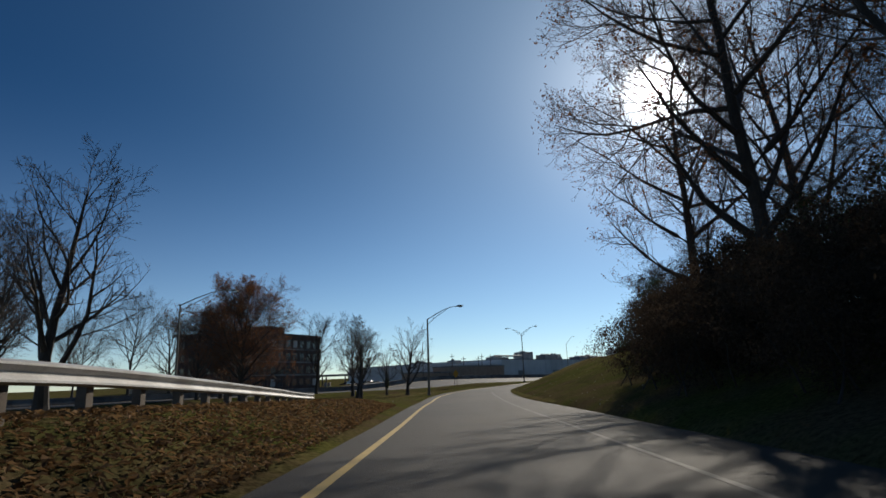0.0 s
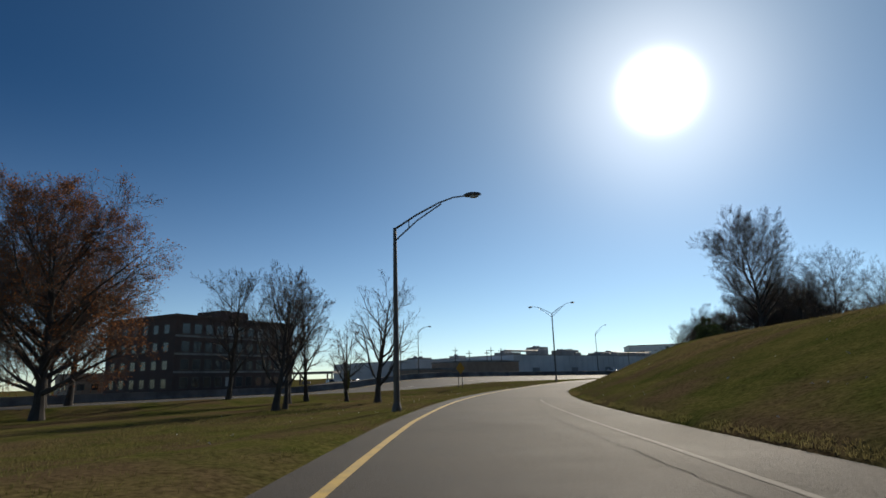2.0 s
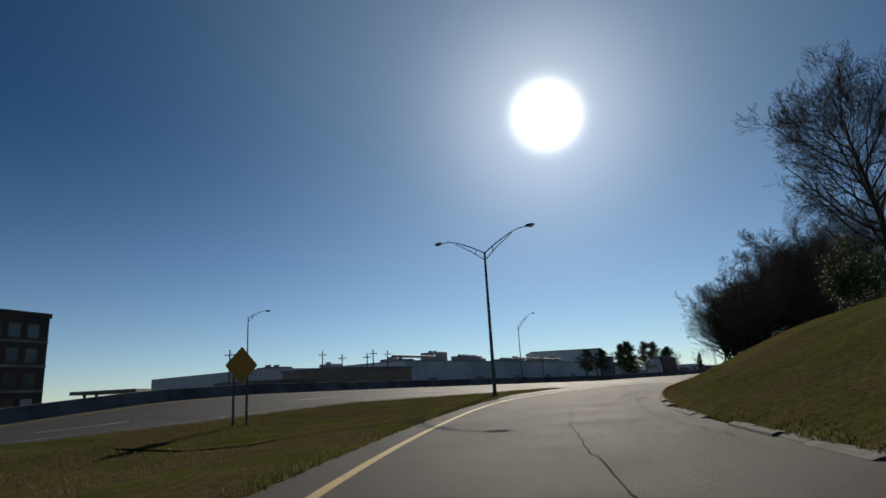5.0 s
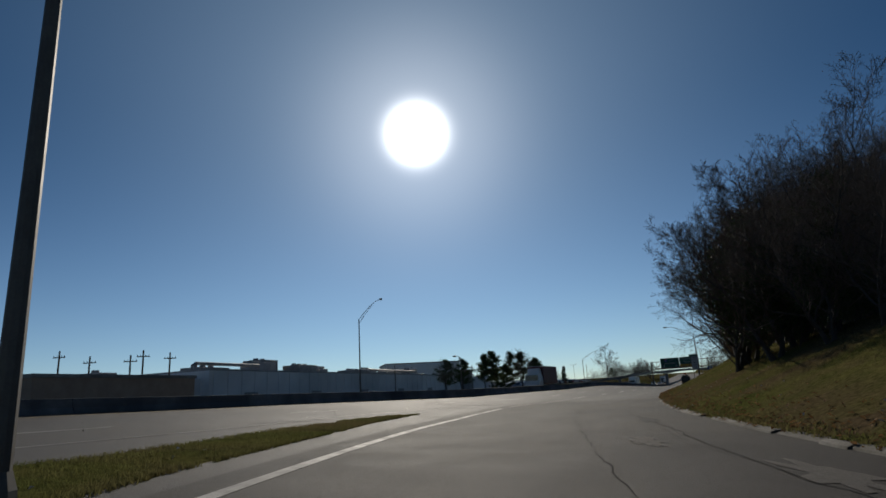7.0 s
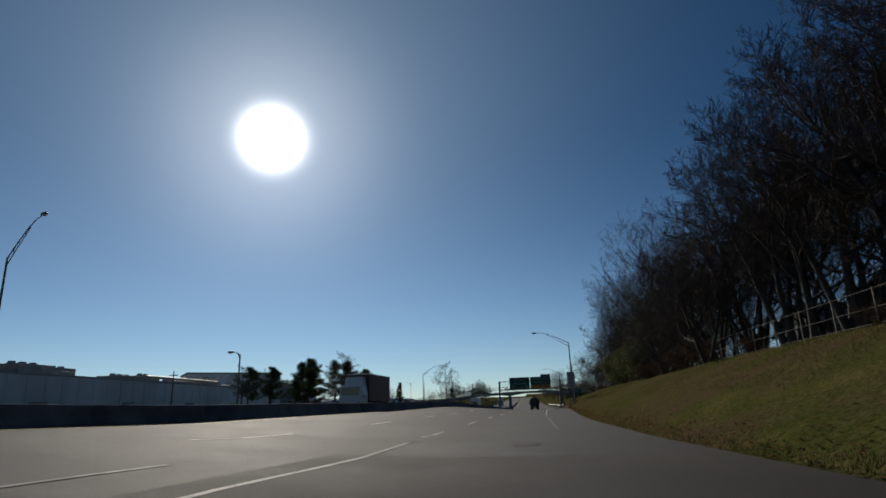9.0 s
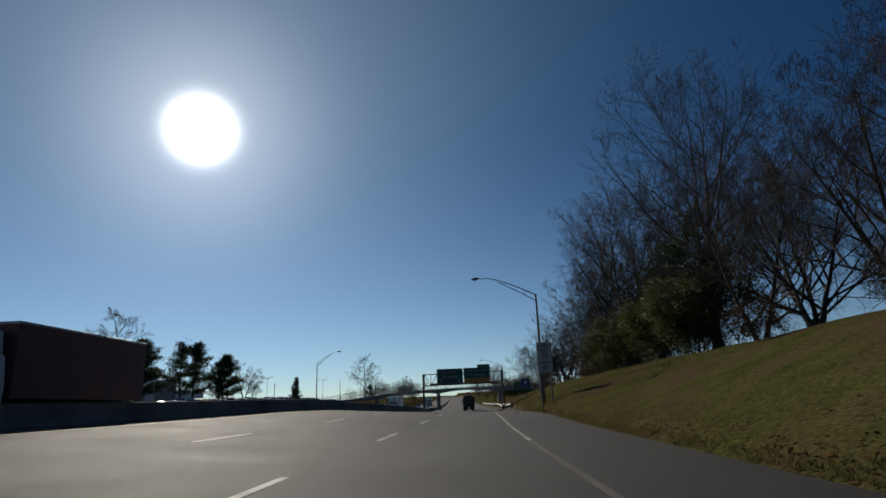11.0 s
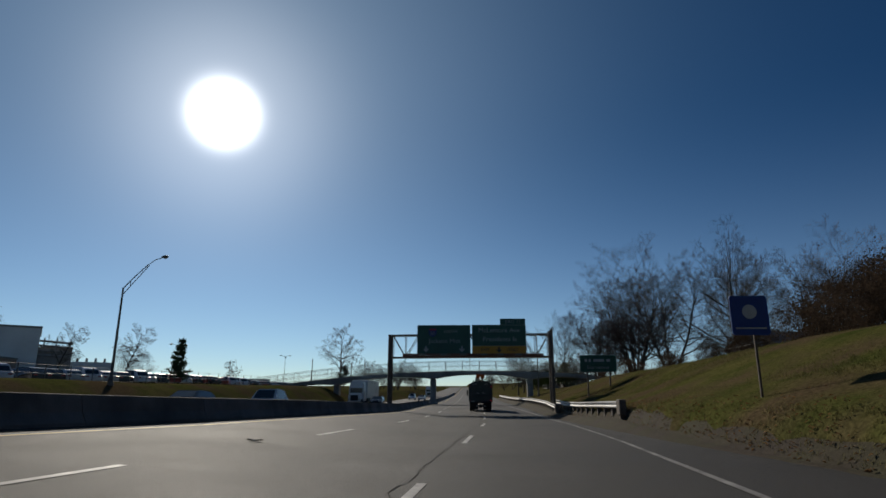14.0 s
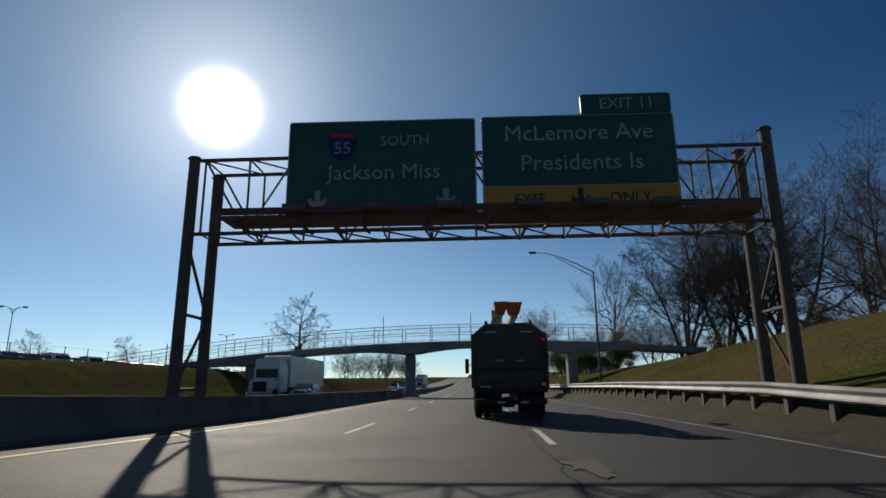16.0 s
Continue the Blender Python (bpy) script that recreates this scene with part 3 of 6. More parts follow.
# patched and worn places
def patch(parent, s0, u0, ls, lu, seed, material, dz, label):
    r = random.Random(seed)
    n = 24
    V = [P(s0, u0, dz)]
    for i in range(n):
        a = 2 * math.pi * i / n
        q = r.uniform(0.45, 1.2)
        V.append(P(s0 + math.cos(a) * ls * q, u0 + math.sin(a) * lu * q, dz))
    part("asphalt_patch", (V, [(0, 1 + (i + 1) % n, 1 + i) for i in range(n)]), material, parent, label)


M_PATCH_DARK = surf("dark_asphalt_patch", (0.030, 0.028, 0.027), (0.042, 0.039, 0.037), 0.8, 0.85, 1.0, 55, spec=0.2, contrast=2.0)
M_PATCH_PALE = surf("pale_worn_asphalt", (0.09, 0.083, 0.075), (0.14, 0.128, 0.115), 0.8, 0.85, 1.0, 55, spec=0.2, contrast=2.0)
for i, (s0, u0, ls, lu, pale) in enumerate(((117, 2.9, 2.6, 0.3, 0), (121, 3.5, 1.6, 0.35, 1), (112, 3.6, 1.8, 0.4, 1), (126, 2.4, 1.2, 0.3, 1), (133, 3.4, 2.2, 0.25, 0))):
    patch(ramp, s0, u0, ls, lu, i, M_PATCH_PALE if pale else M_PATCH_DARK, 0.013 + 0.001 * i, "pale worn patch of asphalt" if pale else "dark repaired patch of asphalt")
for i, (s0, u0, ls, lu, pale) in enumerate(((163.5, 0.4, 0.8, 0.35, 1), (300.5, 1.5, 1.3, 0.3, 1))):
    patch(highway, s0, u0, ls, lu, 40 + i, M_PATCH_PALE if pale else M_PATCH_DARK, 0.011 + 0.001 * i, "pale worn patch of asphalt" if pale else "dark repaired patch of asphalt")


# kerb of short stones along the grass
def build_kerb():
    root = tagged(new("kerb"), "low broken concrete kerb beside the grass", "kerb", kind="structure")
    r = random.Random(5)
    s = 78.0
    while s < 152:
        L = r.uniform(0.9, 2.4)
        e = 0.05
        V = []
        tilt, push = r.uniform(-0.02, 0.02), r.uniform(-0.05, 0.05)
        for q in (s, s + L - e):
            for du, z in ((-0.18, -0.05), (-0.13, 0.03 + tilt), (-0.04, 0.06 + tilt), (0.12, 0.07), (0.12, -0.05)):
                V.append(P(q, float(EDGE(q)) + du + push, z))
        F = [(i, (i + 1) % 5, (i + 1) % 5 + 5, i + 5) for i in range(5)] + [(4, 3, 2, 1, 0), (5, 6, 7, 8, 9)]
        if r.random() > 0.3:
            part("kerb_stone", (V, F), M_KERB, root)
        s += L


build_kerb()


def build_barrier():
    root = tagged(new("median_barrier"), "long grimy concrete median barrier", "barrier", kind="structure")
    s = -60.0
    prof = ((-0.30, -0.15), (-0.30, 0.08), (-0.17, 0.33), (-0.09, 0.76), (0.09, 0.76), (0.17, 0.33), (0.30, 0.08), (0.30, -0.15))
    while s < 560:
        L = 6.0 if s < 400 else 20.0
        V = [P(q, float(BAR(q)) - 0.3 + a, z) for q in (s + 0.015, s + L / 2, s + L - 0.015) for a, z in prof]
        n = len(prof)
        F = [(k * n + i, k * n + i + 1, (k + 1) * n + i + 1, (k + 1) * n + i) for k in range(2) for i in range(n - 1)]
        F += [tuple(range(n))[::-1], tuple(range(2 * n, 3 * n))]
        part("barrier_segment", (V, F), M_BARRIER, root)
        s += L


build_barrier()
# ---- trees ----
def branch_points(rnd, p, d, length, n, wobble, rise):
    pts = [p.copy()]
    for _ in range(n):
        d = (d + Vector((rnd.gauss(0, wobble), rnd.gauss(0, wobble), rnd.gauss(0, wobble) + rise))).normalized()
        p = p + d * (length / n)
        pts.append(p.copy())
    return pts, d


def tilted(rnd, d, angle, turn=None):
    a = d.orthogonal().normalized()
    a.rotate(Matrix.Rotation(rnd.uniform(0, 2 * math.pi) if turn is None else turn, 3, d))
    return (d * math.cos(angle) + a * math.sin(angle)).normalized()


def tree_meshes(seed, height=12.0, radius=0.22, clear=0.25, kids=(13, 7, 6, 5), reach=0.46, spread=48, rise=0.06, forks=1, twig=0.008, leaves=0, leaf=0.12, lean=(0, 0), dome=False, splay=(6, 22)):
    """Trunk mesh data, crown mesh data and leaf mesh data for one bare tree standing at the origin."""
    rnd = random.Random(seed)
    TV, TF, CV, CF, LV, LF = [], [], [], [], [], []
    tips = []
    # root flare
    for f in range(forks):
        d0 = Vector((lean[0], lean[1], 1)).normalized() if forks == 1 else tilted(rnd, Vector((0, 0, 1)), radians(rnd.uniform(*splay)))
        base = Vector((rnd.uniform(-0.2, 0.2), rnd.uniform(-0.2, 0.2), -0.25)) if forks > 1 else Vector((0, 0, -0.25))
        h = height * (rnd.uniform(0.78, 1.0) if forks > 1 else 1.0)
        pts, _ = branch_points(rnd, base, d0, h * 0.93, 10, 0.055, 0.03)
        rr = radius * (0.8 if forks > 1 else 1)
        rad = [rr * ((1.55 if i == 0 else 1.12 if i == 1 else 1.0) * (1 - 0.9 * (i / 10) ** 0.85)) + 0.012 for i in range(11)]
        tube_into(TV, TF, pts, rad, 9)

        def grow(pts, rad, level, length):
            n = kids[level]
            for k in range(n):
                q = (clear if level == 0 else 0.22) + (1 - (clear if level == 0 else 0.22)) * ((k + rnd.uniform(0.1, 0.9)) / n)
                x = q * (len(pts) - 1)
                i = min(int(x), len(pts) - 2)
                p = pts[i].lerp(pts[i + 1], x - i)
                d = (pts[i + 1] - pts[i]).normalized()
                r = (rad[i] + (rad[i + 1] - rad[i]) * (x - i))
                ang = radians(rnd.uniform(0.65, 1.2) * (spread if level == 0 else 46))
                nd = tilted(rnd, d, ang, k * 2.4 + rnd.uniform(-0.5, 0.5) if level == 0 else None)
                L = length * (reach if level == 0 else 0.52) * (1.12 - 0.62 * q) * rnd.uniform(0.75, 1.2)
                if dome and level == 0:
                    qq = (q - clear) / (1 - clear)
                    L = length * reach * (0.30 + 0.72 * math.sin(math.pi * (0.22 + 0.70 * qq))) * rnd.uniform(0.85, 1.12)
                seg = (6, 4, 3, 1)[level]
                cp, cd = branch_points(rnd, p, nd, L, seg, (0.11, 0.14, 0.16, 0.1)[level], rise * (1.5, 1.2, 0.8, 0.3)[level])
                r0 = min(r * 0.62, (9, 0.05, 0.022, twig * 1.4)[level])
                r0 = max(r0, twig)
                cr = [max(r0 * (1 - 0.85 * j / seg), twig * 0.55) for j in range(seg + 1)]
                if level == 0:
                    tube_into(TV, TF, cp, cr, 6)
                elif level == 3:
                    side_a = (cp[1] - cp[0]).orthogonal().normalized() * cr[0]
                    side_b = (cp[1] - cp[0]).normalized().cross(side_a)
                    i0 = len(CV)
                    CV.extend((cp[0] + side_a, cp[0] - side_a * 0.5 + side_b * 0.87, cp[0] - side_a * 0.5 - side_b * 0.87, cp[1]))
                    CF.extend(((i0, i0 + 1, i0 + 3), (i0 + 1, i0 + 2, i0 + 3), (i0 + 2, i0, i0 + 3)))
                else:
                    tube_into(CV, CF, cp, cr, (6, 4, 3, 3)[level])
                if level < 3:
                    grow(cp, cr, level + 1, L)
                else:
                    tips.append(cp[-1])
        grow(pts, rad, 0, h)
    # bring the top to the height asked for
    fit = height / max(v.z for v in CV)
    for lst in (TV, CV, tips):
        lst[:] = [v * fit for v in lst]
    for _ in range(leaves):
        c = rnd.choice(tips) + Vector((rnd.gauss(0, 0.12), rnd.gauss(0, 0.12), rnd.gauss(-0.05, 0.12)))
        a = Vector((rnd.gauss(0, 1), rnd.gauss(0, 1), rnd.gauss(0, 1))).normalized()
        b = a.orthogonal().normalized() * leaf * rnd.uniform(0.25, 0.5)
        a = a * leaf * rnd.uniform(0.5, 1.0)
        k = len(LV)
        LV += [c - a, c + b, c + a, c - b]
        LF.append((k, k + 1, k + 2, k + 3))
    return (TV, TF), (CV, CF), (LV, LF)


def make_tree(name, m, label, twig_mat=None, leaf_mat=None, category="tree", group="", leaf_label="", **kw):
    t, c, l = tree_meshes(**kw)
    root = thing(name, m, label, category, group)
    part("trunk", t, M_BARK, root)
    part("crown", c, twig_mat or M_TWIG, root)
    if l[0]:
        part("leaves", l, leaf_mat or M_BROWNLEAF, root, leaf_label or "clinging dry brown leaves")
    return root


def put(m_xyz, turn=0.0, scale=1.0):
    return Matrix.LocRotScale(m_xyz, Euler((0, 0, radians(turn))), None)


def tree_copy(src, p, turn, scale, label, group=""):
    if src is vase:
        scale *= 0.84
    ob = copy_thing(src, Matrix.Translation(p) @ Matrix.Rotation(radians(turn), 4, "Z"))
    ob.scale = (scale, scale, scale)
    return tagged(ob, label, "", group)


def at_xy(x, y, sink=0.08):
    return Vector((x, y, float(ground_z(x, y)[0]) - sink))


# the kinds, each built once where one of them stands
oak = make_tree("oak_tree", put(at_xy(-57.0, 35.7)), "broad bare oak with clinging reddish brown leaves on the grass", M_TWIG, M_BROWNLEAF,
                seed=16, height=15.6, radius=0.40, clear=0.14, kids=(38, 14, 10, 6), reach=0.60, spread=66, rise=0.05, leaves=24000, leaf=0.085, twig=0.011, dome=True, group="trees between the roads")
slim = make_tree("bare_tree", put(at_xy(-65.0, 51.0)), "slender bare tree with a dark trunk on winter grass", M_TWIG,
                 seed=21, height=12.2, radius=0.27, twig=0.011, clear=0.24, kids=(17, 9, 7, 5), reach=0.44, spread=50, rise=0.09, dome=True, group="trees between the roads")
open_tree = make_tree("bare_tree", put(at_xy(-52.4, 57.2)), "open-branched bare tree forking low, with few twigs", M_TWIG,
                      seed=32, height=10.8, twig=0.010, radius=0.3, clear=0.16, kids=(15, 8, 6, 4), reach=0.56, spread=50, rise=0.08, group="trees between the roads")
vase = make_tree("bare_tree", put(on_ground(164.0, 22.5)), "tall vase-shaped bare tree with fine upright twigs on the bank", M_TWIG,
                 seed=41, height=22.0, radius=0.36, twig=0.010, clear=0.22, kids=(20, 10, 9, 6), reach=0.58, spread=56, rise=0.09, dome=True, group="trees on the bank")
wild = make_tree("wild_tree", put(on_ground(151.0, 17.5)), "dense dark thicket tree with many arching branches on the bank", M_TWIG, M_BRUSH, leaf_label="dark withered leaves",
                 seed=51, height=14.0, radius=0.2, clear=0.08, kids=(14, 9, 8, 6), reach=0.58, spread=50, rise=0.06, forks=2, leaves=2600, leaf=0.06, group="trees on the bank")
fan = make_tree("spreading_tree", put(on_ground(157.5, 14.0)), "spreading bare tree with a fan of dark stems on the bank", M_TWIG_DARK, group="trees on the bank",
                seed=57, height=12.0, radius=0.24, clear=0.34, kids=(13, 10, 8, 6), reach=0.50, spread=50, rise=0.07, forks=5, twig=0.009, splay=(16, 40))
tall = make_tree("bare_tree", put(at_xy(-2.5, 341.0)), "tall many-stemmed bare tree on the grassy ridge", M_TWIG,
                 seed=61, height=34.0, radius=0.55, clear=0.2, kids=(14, 10, 8, 6), reach=0.55, spread=60, rise=0.05, forks=3, twig=0.013, group="trees on the ridge")
pale = make_tree("bare_tree", put(at_xy(-87.2, 399.0)), "lone pale bare tree with drooping twigs beside the bridge", M_TWIG_PALE,
                 seed=71, height=19.5, radius=0.36, clear=0.28, kids=(17, 9, 7, 4), reach=0.40, spread=58, rise=-0.02, twig=0.022)

vase.scale = (0.66, 0.66, 0.66)
make_tree("bare_tree", put(on_ground(131.3, 20.2)), "round-crowned bare tree with a dense fan of twigs", M_TWIG,
          seed=47, height=20.8, radius=0.40, clear=0.2, kids=(36, 14, 11, 6), reach=0.46, spread=54, rise=0.10, twig=0.012, dome=True, group="trees on the bank")
for x, y, turn, k, src, lab in (
        (-69.0, 40.0, 40, 1.12, slim, "bare tree with upright twigs behind the guardrail"),
        (-76.0, 35.0, 150, 1.05, slim, "bare tree with upright twigs beside the oak"),
        (-62.5, 33.0, 250, 0.95, slim, "bare tree close beside the brown oak"),
        (-66.9, 37.9, 210, 0.88, oak, "broad bare oak with few brown leaves beside its neighbour"),
        (-50.2, 47.2, 80, 0.93, open_tree, "tall forked bare tree at the front of its row"),
        (-51.0, 48.3, 20, 0.70, slim, "bare tree standing close beside a larger one"),
        (-61.9, 56.8, 190, 0.85, slim, "smaller bare tree in the row"),
        (-60.3, 54.0, 80, 1.0, slim, "tall forked bare tree among its row"),
        (-58.0, 58.3, 300, 0.70, open_tree, "low-forked bare tree with ivy on its trunk"),
        (-86.0, 42.0, 10, 1.0, slim, "distant bare tree beyond the grass"),
        (-96.0, 36.0, 200, 1.05, vase, "distant rounded bare tree beyond the motorway"),
        (-104.0, 31.0, 100, 0.9, vase, "distant rounded bare tree beyond the motorway"),
        (-120.0, 34.0, 30, 0.9, vase, "distant rounded bare tree beyond the motorway")):
    tree_copy(src, at_xy(x, y), turn, k, lab, "trees between the roads")
# behind and over the guardrail
for s_, u_, turn, k, src, lab in (
        (20.0, -13.8, 0, 0.98, open_tree, "dark bare tree with long crooked limbs behind the guardrail"),
        (33.0, -27.0, 120, 0.55, vase, "bare tree behind the guardrail"),
        (37.0, -30.0, 200, 0.8, vase, "bare tree in the scrub behind the guardrail"),
        (24.0, -19.5, 260, 0.8, slim, "bare tree in the scrub behind the guardrail"),
        (45.0, -37.0, 70, 0.85, slim, "bare tree in the scrub behind the guardrail"),
        (7.5, -15.5, 310, 0.85, vase, "tall bare tree beside the guardrail")):
    tree_copy(src, on_ground(s_, u_), turn, k, lab, "trees by the guardrail")
# shading trees at the start, right of the road
giant = make_tree("shade_tree", put(on_ground(39.3, 16.6)), "huge bare tree with clinging brown leaves against the sun", M_TWIG, M_BROWNLEAF,
                  seed=83, height=25.0, radius=0.42, clear=0.14, kids=(24, 11, 9, 6), reach=0.37, spread=62, rise=0.05, leaves=7000, leaf=0.11, twig=0.010, dome=True, group="trees shading the slip road")
for s_, u_, turn, k, src, lab in (
        (23.5, 13.0, 130, 1.0, giant, "huge bare tree forking high over the shaded bank"),
        (13.0, 12.5, 250, 0.95, giant, "huge bare tree leaning over the shaded bank"),
        (31.0, 20.0, 40, 0.95, giant, "huge bare tree deep in the shaded wood"),
        (2.0, 14.0, 10, 1.2, vase, "tall bare tree beside the road"),
        (-8.0, 12.0, 60, 1.25, wild, "dark dense tree beside the road"),
        (18.5, 17.0, 330, 0.75, wild, "dark tree under the tall trees"),
        (16.5, 18.5, 70, 0.85, giant, "huge bare tree behind the shaded bank"),
        (33.0, 16.5, 200, 0.55, wild, "low dark tree under the tall trees"),
        (27.0, 17.5, 80, 0.6, wild, "low dark tree under the tall trees"),
        (42.5, 17.5, 20, 0.5, wild, "low dark tree at the edge of the grass slope"),
        (37.5, 20.0, 140, 0.6, wild, "low dark tree at the edge of the grass slope")):
    tree_copy(src, on_ground(s_, u_), turn, k, lab, "trees shading the slip road")
# thicket along the bank
r = random.Random(77)
for s_, u_, k, src in ((147.5, 9.0, 0.80, fan), (130.5, 11.5, 0.40, wild), (133.5, 10.6, 0.42, wild), (136.5, 10.0, 0.42, wild), (139.0, 11.0, 0.62, wild), (140.5, 9.2, 0.54, wild), (142.5, 10.5, 0.6, wild), (144.5, 8.4, 0.52, wild), (147.5, 9.5, 0.56, wild), (141, 12.5, 0.5, wild), (146, 11.5, 0.55, wild), (145, 15.5, 0.58, vase), (137, 15, 0.45, wild), (136, 28.5, 0.78, vase), (141, 24, 0.6, vase), (153, 16.5, 0.85, fan), (163, 15.5, 1.25, fan), (168.5, 14.2, 1.15, fan), (174, 14.5, 1.15, fan), (179.5, 14.0, 1.08, fan), (186, 14.5, 1.0, fan), (192.5, 14.0, 0.9, fan),
                       (150.5, 11.5, 0.62, wild), (155, 15, 0.8, wild), (160, 18, 0.7, vase), (165, 18.5, 0.85, wild), (171, 18, 0.95, wild), (168, 19, 0.95, vase),
                       (176, 13.5, 0.74, vase), (181, 16.5, 0.85, wild), (187, 13.5, 0.58, vase), (186, 11.5, 0.6, wild), (194, 17, 0.75, wild), (198, 13, 0.66, wild), (204, 14.5, 0.55, vase), (203, 12, 0.6, wild),
                       (210, 13.5, 0.66, wild), (216, 14, 0.66, wild), (178, 21, 0.8, vase), (195, 21, 0.72, vase)):
    tree_copy(src, on_ground(s_, u_), r.uniform(0, 360), k * r.uniform(0.94, 1.06), "dark arching thicket tree on the grass bank" if src is wild else "spreading bare tree with a fan of dark stems on the bank" if src is fan else "tall bare tree with a fan of upright limbs on the bank", "trees on the bank")
for i in range(9):
    s_ = 156 + 7.0 * i + r.uniform(-1, 1)
    u_ = r.uniform(14.5, 21)
    tall_at = float(np.interp(s_, (154, 175, 186, 215), (13.0, 13.0, 10.5, 9.0)))
    src = (wild, vase)[i % 3 == 1]
    tree_copy(src, on_ground(s_, u_), r.uniform(0, 360), tall_at * r.uniform(0.85, 1.05) / (14.0 if src is wild else 18.5), "dark bare tree with arching limbs on the grass bank", "trees on the bank")
# by the speed sign and on to the gantry
for s_, u_, k, src in ((228, 17, 1.3, vase), (235, 15.5, 0.95, wild), (241, 14.5, 1.0, vase), (247, 18.5, 1.2, vase), (252, 17, 0.9, wild), (260, 19.0, 1.1, vase), (258, 22, 1.0, vase), (255, 15.5, 0.7, wild), (261, 17, 0.62, wild), (258, 17.5, 0.8, vase), (249, 15.2, 0.85, wild), (222, 20, 1.0, wild),
                       (243, 24, 1.35, vase)):
    tree_copy(src, on_ground(s_, u_), r.uniform(0, 360), k, "tall bare tree wound with ivy behind the speed sign" if src is vase else "dark tangled tree behind the speed sign", "trees behind the signs")
for x, y, k, src in ((-24.6, 332, 0.74, tall), (-30, 336, 1.25, fan), (-26, 326, 1.1, fan), (-14, 343, 0.92, tall), (-19, 350, 0.9, tall), (22, 352, 1.05, tall), (33, 366, 1.1, tall), (-33, 352, 0.9, vase), (-40, 372, 0.75, vase), (-36, 392, 0.75, vase),
                     (8, 360, 0.95, tall), (-27, 345, 0.6, wild), (-20, 330, 0.5, wild), (-13, 326, 0.5, wild), (-4, 322, 0.45, wild)):
    tree_copy(src, at_xy(x, y), r.uniform(0, 360), k, "bare tree with spreading limbs on the grassy ridge", "trees on the ridge")
# thick growth beyond the footbridge
for s_, u_, k, src in ((352, 25, 0.5, wild), (362, 21, 0.5, wild), (368, 24, 0.55, wild), (375, 19.5, 0.45, wild), (382, 22, 0.55, wild), (391, 19, 0.5, wild), (400, 21, 0.55, wild), (410, 18.5, 0.5, wild), (422, 20, 0.55, wild), (436, 18, 0.6, wild)):
    tree_copy(src, on_ground(s_, u_), r.uniform(0, 360), k, "dark bare thicket tree beyond the footbridge", "trees beyond the footbridge")
for i in range(30):
    s_ = r.uniform(490, 690)
    u_ = r.choice((-1, 1)) * r.uniform(15, 60) - 4
    if -26 < u_ < 13:
        u_ = 16 if i % 2 else -32
    tree_copy(wild, on_ground(s_, u_), r.uniform(0, 360), r.uniform(0.6, 1.0), "distant dark bare tree along the motorway", "distant trees")
# far bare trees on the other side
for x, y, k, src in ((-112, 330, 0.55, pale), (-128, 362, 0.5, pale), (-142, 395, 0.55, pale), (-105, 365, 0.35, pale), (-118, 268, 0.5, pale), (-95.4, 276.3, 0.44, pale), (-99.0, 292.0, 0.34, pale), (-112, 238, 0.45, pale), (-86, 214, 0.42, pale)):
    tree_copy(src, at_xy(x, y), r.uniform(0, 360), k, "small distant bare tree beyond the motorway", "distant trees")


# evergreens
def leaf_cloud(rnd, centre, radii, n, size, clumps):
    V, F = [], []
    cs = []
    for _ in range(clumps):
        v = Vector((rnd.gauss(0, 1), rnd.gauss(0, 1), rnd.gauss(0, 1))).normalized() * (rnd.random() ** 0.45)
        cs.append((Vector((v.x * radii[0], v.y * radii[1], v.z * radii[2])) + Vector(centre), rnd.uniform(0.16, 0.34) * min(radii)))
    for _ in range(n):
        c, q = rnd.choice(cs)
        p = c + Vector((rnd.gauss(0, 1), rnd.gauss(0, 1), rnd.gauss(0, 0.8))) * q * 0.6
        a = Vector((rnd.gauss(0, 1), rnd.gauss(0, 1), rnd.gauss(0, 1))).normalized()
        b = a.orthogonal().normalized() * size * rnd.uniform(0.3, 0.55)
        a = a * size * rnd.uniform(0.6, 1.1)
        k = len(V)
        V += [p - a, p + b, p + a, p - b]
        F.append((k, k + 1, k + 2, k + 3))
    return V, F


def make_bush(name, p, label, mat, seed, w, d, h, n, size=0.12, clumps=40, category="bush", group=""):
    rnd = random.Random(seed)
    root = thing(name, Matrix.Translation(p), label, category, group)
    for _ in range(5):
        V, F = [], []
        pts, _d = branch_points(rnd, Vector((rnd.uniform(-0.25, 0.25) * w, rnd.uniform(-0.25, 0.25) * d, -0.2)), Vector((rnd.gauss(0, 0.4), rnd.gauss(0, 0.4), 1)).normalized(), h * rnd.uniform(0.6, 1.0), 5, 0.12, 0.05)
        tube_into(V, F, pts, [0.035 * (1 - 0.15 * i) for i in range(6)], 5)
        part("stem", (V, F), M_BARK, root)
    part("foliage", leaf_cloud(rnd, (0, 0, h * 0.52), (w / 2, d / 2, h * 0.48), n, size, clumps), mat, root)
    return root


